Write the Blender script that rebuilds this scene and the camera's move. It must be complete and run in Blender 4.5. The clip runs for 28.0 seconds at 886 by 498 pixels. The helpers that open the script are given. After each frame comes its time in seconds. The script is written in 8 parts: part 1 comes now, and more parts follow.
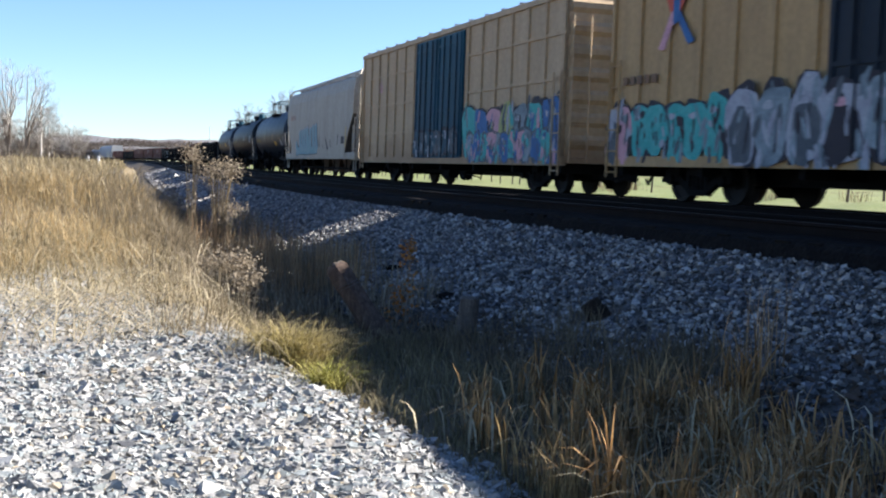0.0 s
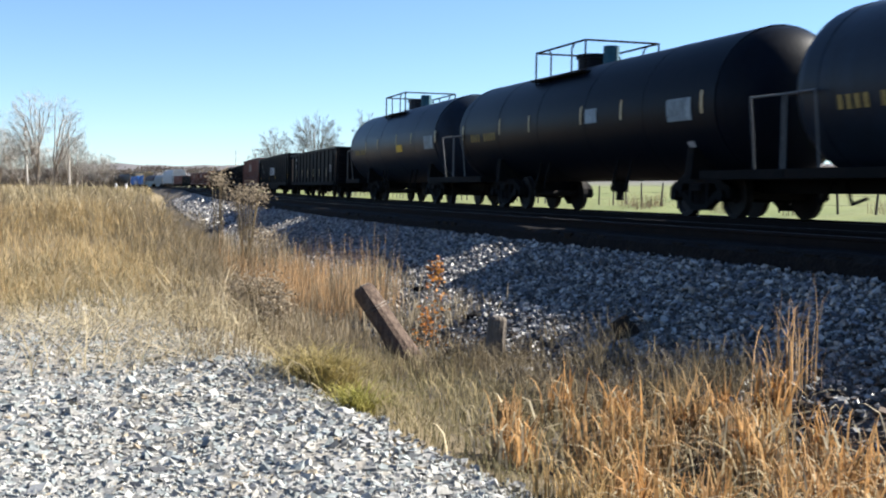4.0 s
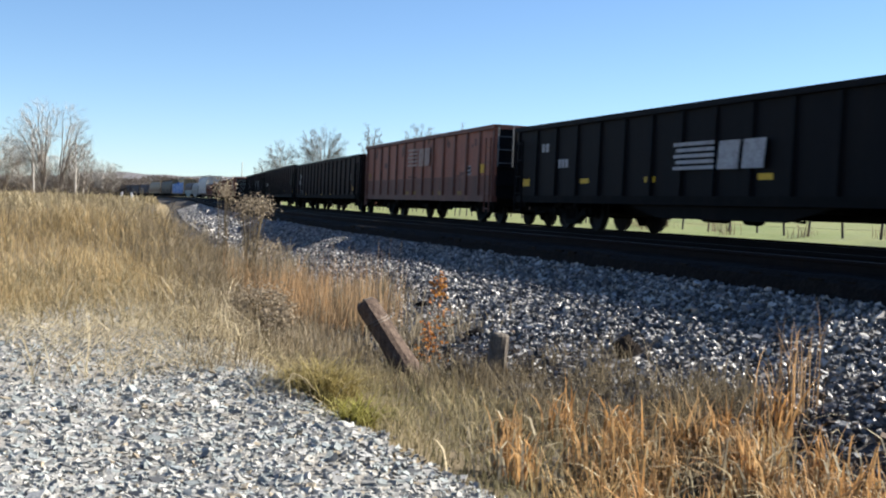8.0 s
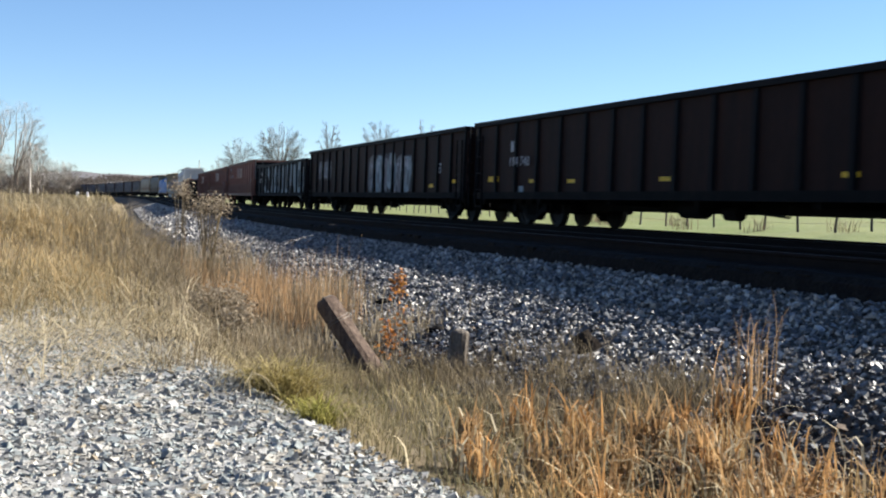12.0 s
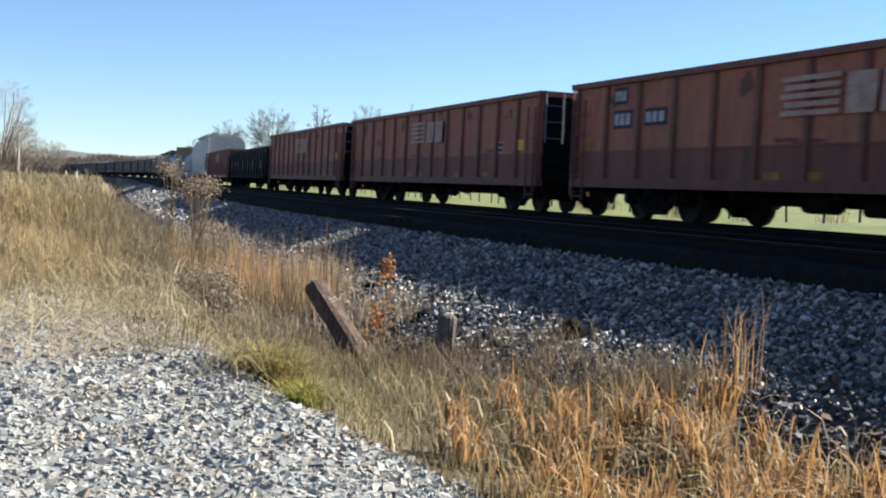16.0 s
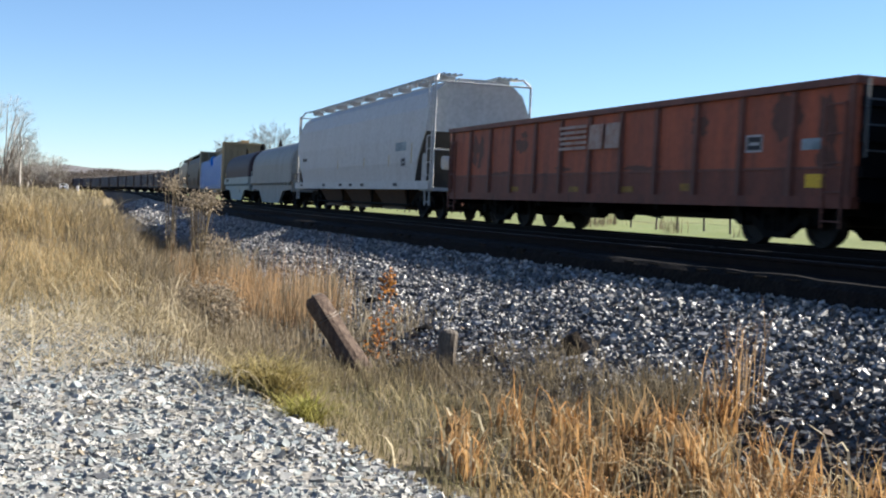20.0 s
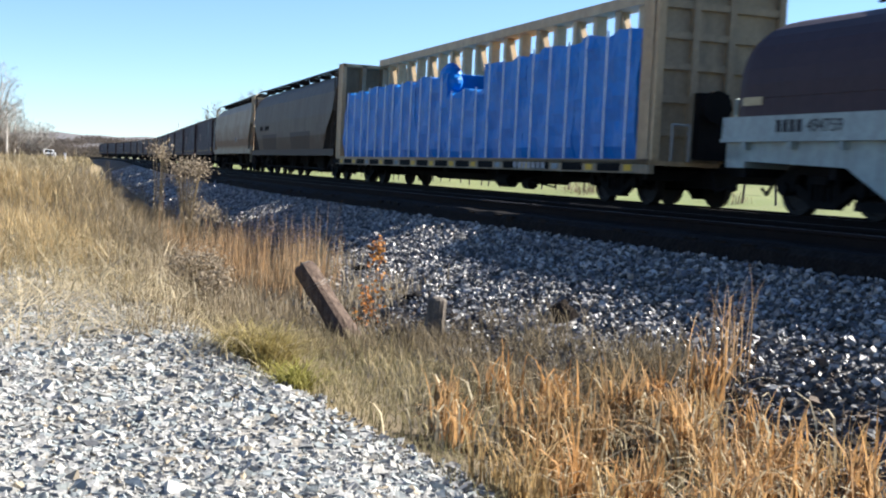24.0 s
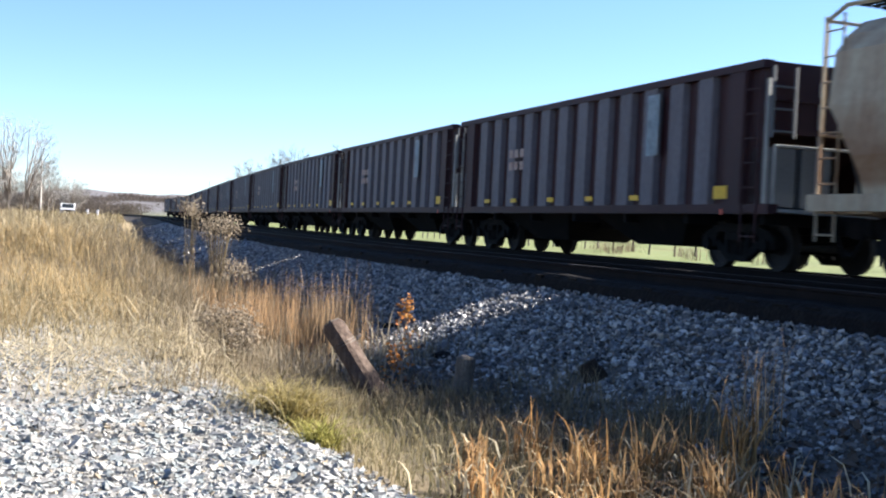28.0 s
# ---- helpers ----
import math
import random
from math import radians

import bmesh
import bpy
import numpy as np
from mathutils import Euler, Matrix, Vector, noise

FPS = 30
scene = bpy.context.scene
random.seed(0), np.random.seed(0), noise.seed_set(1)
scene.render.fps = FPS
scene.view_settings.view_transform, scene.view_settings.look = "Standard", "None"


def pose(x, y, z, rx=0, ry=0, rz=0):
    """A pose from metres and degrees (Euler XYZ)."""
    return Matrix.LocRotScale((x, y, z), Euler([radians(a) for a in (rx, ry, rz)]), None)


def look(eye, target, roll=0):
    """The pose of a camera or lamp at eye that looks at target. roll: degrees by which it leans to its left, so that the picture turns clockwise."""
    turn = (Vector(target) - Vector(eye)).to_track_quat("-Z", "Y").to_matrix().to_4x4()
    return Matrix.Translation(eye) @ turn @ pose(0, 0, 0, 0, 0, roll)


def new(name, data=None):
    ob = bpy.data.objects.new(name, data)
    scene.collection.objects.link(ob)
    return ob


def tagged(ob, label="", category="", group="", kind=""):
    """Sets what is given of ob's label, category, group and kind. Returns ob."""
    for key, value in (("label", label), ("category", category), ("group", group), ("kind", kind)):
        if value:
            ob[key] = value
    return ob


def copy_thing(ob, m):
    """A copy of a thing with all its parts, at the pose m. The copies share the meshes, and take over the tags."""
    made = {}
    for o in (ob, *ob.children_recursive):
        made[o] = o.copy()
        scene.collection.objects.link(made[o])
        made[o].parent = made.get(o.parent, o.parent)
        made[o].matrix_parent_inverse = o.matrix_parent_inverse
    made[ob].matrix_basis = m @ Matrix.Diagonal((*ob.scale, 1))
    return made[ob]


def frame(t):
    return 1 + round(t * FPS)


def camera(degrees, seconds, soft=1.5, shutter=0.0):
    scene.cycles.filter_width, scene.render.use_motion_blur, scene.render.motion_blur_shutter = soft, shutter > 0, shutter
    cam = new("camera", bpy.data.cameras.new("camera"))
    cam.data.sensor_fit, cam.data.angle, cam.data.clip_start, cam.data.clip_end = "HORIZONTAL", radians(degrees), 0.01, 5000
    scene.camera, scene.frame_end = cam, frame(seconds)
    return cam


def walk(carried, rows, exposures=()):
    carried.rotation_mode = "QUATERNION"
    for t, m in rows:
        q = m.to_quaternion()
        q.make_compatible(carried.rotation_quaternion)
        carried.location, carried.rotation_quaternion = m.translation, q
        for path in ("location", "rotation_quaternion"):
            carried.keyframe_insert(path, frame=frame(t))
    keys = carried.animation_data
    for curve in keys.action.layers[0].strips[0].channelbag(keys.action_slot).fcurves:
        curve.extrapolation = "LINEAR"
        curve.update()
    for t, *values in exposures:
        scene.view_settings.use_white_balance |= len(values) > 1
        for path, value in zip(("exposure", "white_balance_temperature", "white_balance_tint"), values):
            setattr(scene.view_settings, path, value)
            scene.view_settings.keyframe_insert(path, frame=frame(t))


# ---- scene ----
DEG = 40.62
cam = camera(DEG, 28.0, soft=2.1, shutter=0.2)
EYE = Vector((0.0, 0.0, 0.663))


def aim(yaw, pitch, roll):
    """The hand-held camera at its standing point: turned left, tilted up, leaning."""
    return (Matrix.Translation(EYE) @ pose(0, 0, 0, 0, 0, yaw) @ pose(0, 0, 0, pitch) @ pose(0, 0, 0, 0, roll)
            @ pose(0, 0, 0, 90))


EXPOSE = [(0.0, 1.96, 5920, 12), (1.0, 2.25, 5870, 12), (3.0, 2.20, 5900, 12), (4.0, 1.86, 6050, 9), (7.0, 1.66, 6100, 9), (20.0, 1.71, 6100, 9), (21.5, 1.76, 6150, 9), (23.5, 1.96, 6030, 9), (25.0, 1.96, 5930, 12), (26.0, 2.12, 5920, 12), (28.0, 2.22, 5980, 12)]
walk(cam, [
    (0, aim(0.04, -3.64, -2.06)),
    (1, aim(0.54, -3.44, -1.57)),
    (1.5, aim(1.04, -3.94, -1.43)),
    (2, aim(0.91, -3.26, -1.21)),
    (2.5, aim(0.94, -3.03, -1.36)),
    (3, aim(1.13, -2.83, -1.15)),
    (3.5, aim(1.58, -2.91, -1.03)),
    (4, aim(1.34, -2.69, -0.92)),
    (4.5, aim(1.50, -2.16, -1.22)),
    (6.5, aim(0.82, -1.97, -2.42)),
    (7, aim(0.86, -2.04, -2.47)),
    (7.5, aim(0.86, -1.87, -2.23)),
    (8, aim(1.55, -1.95, -2.14)),
    (8.5, aim(1.35, -1.68, -2.28)),
    (9, aim(0.92, -2.12, -2.40)),
    (9.5, aim(0.61, -3.17, -2.92)),
    (10, aim(-0.54, -2.90, -2.82)),
    (10.5, aim(-0.63, -2.89, -2.54)),
    (11, aim(-0.91, -2.54, -2.47)),
    (11.5, aim(-0.61, -2.21, -2.26)),
    (12, aim(-0.40, -2.03, -1.67)),
    (12.5, aim(-0.34, -2.25, -2.21)),
    (14.5, aim(-2.21, -2.06, -2.23)),
    (15, aim(-1.71, -2.75, -2.64)),
    (15.5, aim(-1.29, -2.50, -2.59)),
    (16, aim(-0.95, -2.73, -2.52)),
    (16.5, aim(-0.93, -2.43, -2.07)),
    (17, aim(-1.83, -2.36, -2.19)),
    (17.5, aim(-2.25, -2.83, -2.21)),
    (18, aim(0.60, -2.81, -2.52)),
    (18.5, aim(1.26, -2.60, -2.61)),
    (19, aim(-0.12, -2.43, -2.95)),
    (19.5, aim(-1.92, -1.72, -3.04)),
    (20, aim(-0.87, -2.02, -2.58)),
    (20.5, aim(-0.97, -2.34, -2.68)),
    (21, aim(-1.54, -2.79, -3.09)),
    (21.5, aim(-2.07, -2.86, -3.05)),
    (23.5, aim(-2.10, -2.99, -3.15)),
    (24, aim(-1.47, -3.54, -2.67)),
    (24.5, aim(-1.90, -3.24, -2.56)),
    (25, aim(-1.82, -3.37, -2.88)),
    (25.5, aim(-1.23, -2.63, -2.93)),
    (26, aim(-1.49, -2.29, -2.61)),
    (26.5, aim(-1.14, -1.85, -2.57)),
    (27, aim(-0.41, -1.38, -2.77)),
    (27.5, aim(-0.25, -1.60, -2.86)),
    (28, aim(0.04, -0.82, -2.90)),
], exposures=EXPOSE)

# ---- world and sun ----
SUN_EL, SUN_AZ = 32.9, 70.0     # degrees: height, and turn to the right of straight ahead
world = bpy.data.worlds.new("world")
scene.world = world
world.use_nodes = True
wt = world.node_tree
sky = wt.nodes.new("ShaderNodeTexSky")
sky.sky_type, sky.sun_disc = "NISHITA", False
sky.sun_elevation, sky.sun_rotation = radians(SUN_EL), radians(SUN_AZ)
sky.altitude, sky.air_density, sky.dust_density, sky.ozone_density = 200, 0.8, 0.05, 4.0
wt.links.new(sky.outputs[0], wt.nodes["Background"].inputs[0])
wt.nodes["Background"].inputs[1].default_value = 0.05
sun = new("sun", bpy.data.lights.new("sun", "SUN"))
sun.data.energy, sun.data.angle, sun.data.color = 5.0, radians(0.6), (1.0, 0.905, 0.765)
a, e = radians(SUN_AZ), radians(SUN_EL)
SUNWARD = Vector((math.sin(a) * math.cos(e), math.cos(a) * math.cos(e), math.sin(e)))
sun.matrix_world = look(SUNWARD * 300, (0, 0, 0))

# ---- the line of the railway ----
# s runs along the line away from the camera, u across it; u = 0 passes through the camera.
KNOT_S = (-60, 0, 20, 40, 60, 80, 105, 135, 170, 210, 255, 300, 350, 420, 520)
KNOT_H = (2.8, 0.15, -1.53, -3.45, -4.99, -5.82, -6.20, -6.55, -6.38, -4.94, -2.0, 1.29, 4.72, 9.19, 15.6)
HEAD0, SIDE_U, HALF_W = 20.716, 11.36, 1.60
RAIL_Z = 0.28                       # height of the rail heads
TRAIN_U = SIDE_U + HALF_W           # centre of the train's track
NEAR_U = TRAIN_U - 4.2              # centre of the nearer, empty track
GS = np.arange(-700.0, 801.0, 1.0)
GH = np.radians(HEAD0 + np.interp(GS, KNOT_S, KNOT_H))
GX = np.concatenate([[0], np.cumsum(-(np.sin(GH[1:]) + np.sin(GH[:-1])) / 2)])
GY = np.concatenate([[0], np.cumsum((np.cos(GH[1:]) + np.cos(GH[:-1])) / 2)])
i0 = 700
GX += SIDE_U * math.cos(GH[i0]) - GX[i0]
GY += SIDE_U * math.sin(GH[i0]) - GY[i0]


def rise(s):
    """The slight grade of the line away from the camera."""
    return np.interp(s, (30, 130, 250, 300, 360, 430), (0.0, 0.22, 0.72, 0.75, 0.45, 0.30))


def along(s, u):
    """World x, y of the place s along and u across the line, and the heading there in radians."""
    h = np.interp(s, GS, GH)
    o = np.asarray(u) - SIDE_U
    return np.interp(s, GS, GX) + o * np.cos(h), np.interp(s, GS, GY) + o * np.sin(h), h


def line_coords(x, y):
    """s and u of world places (arrays)."""
    x, y = np.asarray(x, float), np.asarray(y, float)
    h0 = math.radians(HEAD0)
    s = -x * math.sin(h0) + y * math.cos(h0)
    for _ in range(6):
        s = np.clip(s, -690, 790)
        h = np.interp(s, GS, GH)
        dx, dy = x - np.interp(s, GS, GX), y - np.interp(s, GS, GY)
        s = s + 0.8 * (-dx * np.sin(h) + dy * np.cos(h))
    s = np.clip(s, -699, 799)
    h = np.interp(s, GS, GH)
    dx, dy = x - np.interp(s, GS, GX), y - np.interp(s, GS, GY)
    return s, dx * np.cos(h) + dy * np.sin(h) + SIDE_U


U_KEYS = (-900, -60, -25, -6, 0, 1.9, 2.5, 3.2, 4.1, 4.6, 6.0, 7.3, 14.4, 15.6, 17.2, 21, 30, 60, 140, 400, 1500)
Z_KEYS = (4, 0.4, -0.45, -0.85, -0.90, -0.90, -1.02, -1.15, -1.18, -1.12, -0.85, -0.5, -0.5, -0.7, -1.2, -0.35, 0.1, 1.1, 3.2, 8, 25)


def ground_z(x, y):
    s, u = line_coords(x, y)
    z = np.interp(u, U_KEYS, Z_KEYS)
    near = np.exp(-((u - TRAIN_U + 2) / 14.0) ** 2)
    z = z + rise(s) * near
    r = np.hypot(x, y)
    wob = 0.05 * np.sin(x * 0.9 + 0.5 * np.sin(y * 0.7)) + 0.05 * np.sin(y * 0.63 + x * 0.31 + 1.3) + 0.03 * np.sin(2.1 * x - 1.3 * y)
    z = z + wob * np.where((u > 4.3) & (u < 15.8), 0.25, np.where(u > 16, 1.2, 0.8))
    # the weedy bank beyond the gravel, and low hills far off
    bank = np.interp(u, (-25, 1.9, 2.4, 2.9, 3.3), (0.1, -0.08, -0.22, -0.75, -1.2))
    z = z + np.clip((s - 15) / 9.0, 0, 1) * (u < 3.3) * np.maximum(bank + rise(s) * near - z, 0)
    hill = np.clip((r - 480) / 700.0, 0, 1)
    a = np.arctan2(x, y)
    z = z + hill * (17 + 2.2 * np.sin(a * 21.0 + 1.0) + 1.2 * np.sin(a * 57.0) + 0.5 * np.sin(a * 190.0) + 2.5 * np.sin(a * 3.0))
    return z

# ---- materials ----
def surface(name, base, second=None, mix=0.5, scale=3.0, stretch=(1, 1, 1), fine=None, fine_amt=0.25, fine_scale=40.0,
            rough=0.7, metal=0.0, bump=0.2, bump_scale=60.0, sharp=0.15, island=0.0, obj_rand=0.0, coat=0.0, through_light=0.0, spec=0.25):
    """A weathered surface: base and second colour in patches, a fine grain, relief; island varies loose pieces."""
    m = bpy.data.materials.new(name)
    m.use_nodes = True
    nt = m.node_tree
    N, L = nt.nodes, nt.links
    bs = N["Principled BSDF"]
    tc = N.new("ShaderNodeTexCoord")
    mp = N.new("ShaderNodeMapping")
    mp.inputs["Scale"].default_value = stretch
    L.new(tc.outputs["Object"], mp.inputs[0])
    n1 = N.new("ShaderNodeTexNoise")
    n1.inputs["Scale"].default_value, n1.inputs["Detail"].default_value = scale, 6
    n1.inputs["Roughness"].default_value = 0.65
    L.new(mp.outputs[0], n1.inputs["Vector"])
    r1 = N.new("ShaderNodeMapRange")
    r1.inputs[1].default_value, r1.inputs[2].default_value = (1 - mix) - sharp, (1 - mix) + sharp
    L.new(n1.outputs["Fac"], r1.inputs[0])
    c1 = N.new("ShaderNodeMix")
    c1.data_type = "RGBA"
    c1.inputs[6].default_value, c1.inputs[7].default_value = (*base, 1), (*(second or [0.6 * b for b in base]), 1)
    L.new(r1.outputs[0], c1.inputs[0])
    out = c1.outputs[2]
    n2 = N.new("ShaderNodeTexNoise")
    n2.inputs["Scale"].default_value, n2.inputs["Detail"].default_value = fine_scale, 4
    L.new(tc.outputs["Object"], n2.inputs["Vector"])
    fr = N.new("ShaderNodeMapRange")
    fr.inputs[1].default_value, fr.inputs[2].default_value = 0.3, 0.7
    fr.inputs[3].default_value, fr.inputs[4].default_value = 1 - fine_amt, 1 + fine_amt
    L.new(n2.outputs["Fac"], fr.inputs[0])
    val = fr.outputs[0]
    if island:
        ge = N.new("ShaderNodeNewGeometry")
        ir = N.new("ShaderNodeMapRange")
        ir.inputs[3].default_value, ir.inputs[4].default_value = 1 - island, 1 + island
        L.new(ge.outputs["Random Per Island"], ir.inputs[0])
        mu = N.new("ShaderNodeMath")
        mu.operation = "MULTIPLY"
        L.new(val, mu.inputs[0])
        L.new(ir.outputs[0], mu.inputs[1])
        val = mu.outputs[0]
    if obj_rand:
        oi = N.new("ShaderNodeObjectInfo")
        orr = N.new("ShaderNodeMapRange")
        orr.inputs[3].default_value, orr.inputs[4].default_value = 1 - obj_rand, 1 + obj_rand
        L.new(oi.outputs["Random"], orr.inputs[0])
        mu = N.new("ShaderNodeMath")
        mu.operation = "MULTIPLY"
        L.new(val, mu.inputs[0])
        L.new(orr.outputs[0], mu.inputs[1])
        val = mu.outputs[0]
    vm = N.new("ShaderNodeVectorMath")
    vm.operation = "SCALE"
    L.new(out, vm.inputs[0])
    L.new(val, vm.inputs["Scale"])
    L.new(vm.outputs[0], bs.inputs["Base Color"])
    bs.inputs["Specular IOR Level"].default_value = spec
    bs.inputs["Roughness"].default_value, bs.inputs["Metallic"].default_value = rough, metal
    if coat:
        bs.inputs["Coat Weight"].default_value, bs.inputs["Coat Roughness"].default_value = coat, 0.25
    if bump:
        nb = N.new("ShaderNodeTexNoise")
        nb.inputs["Scale"].default_value, nb.inputs["Detail"].default_value = bump_scale, 5
        L.new(tc.outputs["Object"], nb.inputs["Vector"])
        bp = N.new("ShaderNodeBump")
        bp.inputs["Strength"].default_value, bp.inputs["Distance"].default_value = bump, 0.02
        L.new(nb.outputs["Fac"], bp.inputs["Height"])
        L.new(bp.outputs[0], bs.inputs["Normal"])
    if through_light:
        tr = N.new("ShaderNodeBsdfTranslucent")
        L.new(vm.outputs[0], tr.inputs[0])
        ad = N.new("ShaderNodeMixShader")
        ad.inputs[0].default_value = through_light
        L.new(bs.outputs[0], ad.inputs[1])
        L.new(tr.outputs[0], ad.inputs[2])
        L.new(ad.outputs[0], N["Material Output"].inputs[0])
    return m


def car_paint(name, base, grime, mix=0.45, rough=0.6, rust=None, **kw):
    """Old railway paint: streaks of grime running down, blotches of rust."""
    return surface(name, base, grime, mix=mix, scale=1.1, stretch=(2.6, 2.6, 0.45), fine_amt=0.11, fine_scale=9.0,
                   rough=rough, bump=0.12, bump_scale=9.0, sharp=0.2, **kw)


M_BALLAST = surface("ballast_stone", (0.118, 0.118, 0.124), (0.085, 0.08, 0.077), mix=0.45, scale=0.8, fine_scale=30, fine_amt=0.3, rough=0.5, bump=0.4, bump_scale=50, island=0.5, spec=0.6)
M_BALLAST_PALE = surface("pale_ballast_stone", (0.31, 0.295, 0.275), (0.23, 0.205, 0.175), mix=0.4, scale=2, fine_scale=45, fine_amt=0.2, rough=0.45, bump=0.3, bump_scale=60, island=0.35, spec=0.6)
M_BALLAST_BED = surface("ballast_bed", (0.115, 0.103, 0.09), (0.07, 0.062, 0.055), mix=0.5, scale=9, fine_scale=30, fine_amt=0.45, rough=0.95, bump=1.0, bump_scale=16, spec=0.05)
# track bed black: oil, with the train's shadow put into the colour too
M_OILSHADE = surface("oily_ballast_shade_dark", (0.010, 0.009, 0.009), (0.018, 0.016, 0.014), mix=0.4, scale=6, fine_scale=25, fine_amt=0.4, rough=0.9, bump=1.0, bump_scale=18, spec=0.04)
M_GRAVEL = surface("pale_gravel", (0.26, 0.257, 0.245), (0.215, 0.20, 0.168), mix=0.38, scale=0.7, fine_scale=40, fine_amt=0.25, rough=0.9, bump=0.3, bump_scale=60, island=0.28, spec=0.1)
M_GRAVEL_BED = surface("gravel_bed", (0.23, 0.22, 0.20), (0.19, 0.17, 0.14), mix=0.45, scale=1.5, fine_scale=30, fine_amt=0.4, rough=0.95, bump=1.0, bump_scale=24)
# rail and tie colours lowered to carry the train's shadow
M_RAIL = surface("rail_steel", (0.014, 0.010, 0.009), (0.009, 0.007, 0.0065), mix=0.5, scale=4, rough=0.85, metal=0.0, bump=0.2, spec=0.08)
M_RAILTOP = surface("worn_rail_head", (0.05, 0.046, 0.044), (0.03, 0.027, 0.025), mix=0.4, scale=6, rough=0.55, metal=0.4, bump=0.05)
M_TIE = surface("creosoted_tie", (0.013, 0.011, 0.009), (0.024, 0.019, 0.016), mix=0.4, scale=3, stretch=(6, 1, 6), fine_scale=20, rough=0.9, bump=0.5, bump_scale=25, obj_rand=0.3, spec=0.05)
M_UNDER = surface("underframe_black", (0.006, 0.006, 0.006), (0.014, 0.011, 0.010), mix=0.4, scale=3, rough=0.85, spec=0.1, bump=0.3, bump_scale=14)
M_WHEEL = surface("wheel_steel", (0.014, 0.012, 0.011), (0.028, 0.021, 0.017), mix=0.4, scale=4, rough=0.7, metal=0.2, bump=0.15)
M_TAN = car_paint("tan_boxcar_paint", (0.44, 0.285, 0.125), (0.31, 0.195, 0.092))
M_TANPALE = car_paint("faded_beige_boxcar_paint", (0.46, 0.335, 0.20), (0.36, 0.25, 0.14))
# rib paint darkened so its colour holds the ribs' shadow sides
M_REDRIB = car_paint("worn_red_rib_paint_shade_dark", (0.165, 0.066, 0.048), (0.07, 0.031, 0.025))
M_CHIP = car_paint("bare_dark_rust", (0.11, 0.042, 0.028), (0.07, 0.03, 0.022))
M_STAIN = car_paint("brown_cargo_stain", (0.22, 0.145, 0.09), (0.30, 0.22, 0.15))
# dark colour in place of the shade under the hopper ends
M_SLOPE = car_paint("shade_dark_slope_sheet", (0.07, 0.064, 0.058), (0.045, 0.04, 0.036))
M_NAVY = car_paint("navy_door_paint", (0.014, 0.080, 0.125), (0.012, 0.045, 0.068))
M_GREY = car_paint("grey_hopper_paint", (0.37, 0.34, 0.285), (0.27, 0.235, 0.185), mix=0.4)
M_WHITE = car_paint("pale_grey_hopper_paint", (0.47, 0.47, 0.46), (0.40, 0.39, 0.37), mix=0.35)
M_TANK = car_paint("black_tank_paint", (0.004, 0.006, 0.011), (0.007, 0.008, 0.011), mix=0.4, rough=0.42, spec=0.06)
M_TANKGREY = car_paint("faded_tank_paint", (0.013, 0.020, 0.033), (0.009, 0.012, 0.018), mix=0.45, rough=0.42, spec=0.12)
M_BLACKGON = car_paint("black_gondola_paint", (0.0042, 0.0045, 0.0062), (0.009, 0.0075, 0.0075), mix=0.35, spec=0.07)
M_BROWNGON = car_paint("dark_brown_gondola_paint", (0.022, 0.010, 0.008), (0.009, 0.006, 0.006), mix=0.42, spec=0.06)
M_REDGON = car_paint("faded_red_gondola_paint", (0.29, 0.105, 0.066), (0.165, 0.058, 0.038), mix=0.42)
M_REDSOOT = car_paint("sooty_red_paint", (0.15, 0.056, 0.039), (0.065, 0.028, 0.021), mix=0.45)
M_ORANGE = car_paint("orange_red_gondola_paint", (0.32, 0.078, 0.035), (0.14, 0.046, 0.03), mix=0.45)
M_RUSTY = car_paint("rust_patches", (0.26, 0.15, 0.075), (0.12, 0.06, 0.035), mix=0.5)
# oxide red, lowered for the shade on the hopper's set-back sheets
M_OXIDE = car_paint("oxide_red_paint_shade_dark", (0.030, 0.008, 0.010), (0.016, 0.006, 0.008), mix=0.4)
M_PANEL = car_paint("grey_hopper_post", (0.118, 0.110, 0.124), (0.078, 0.068, 0.076), mix=0.45)
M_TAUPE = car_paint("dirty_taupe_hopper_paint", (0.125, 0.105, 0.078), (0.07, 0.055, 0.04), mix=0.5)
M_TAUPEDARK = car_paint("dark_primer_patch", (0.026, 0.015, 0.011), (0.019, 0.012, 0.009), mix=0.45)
M_BEIGE = car_paint("beige_hopper_paint", (0.40, 0.355, 0.25), (0.24, 0.165, 0.105), mix=0.5)


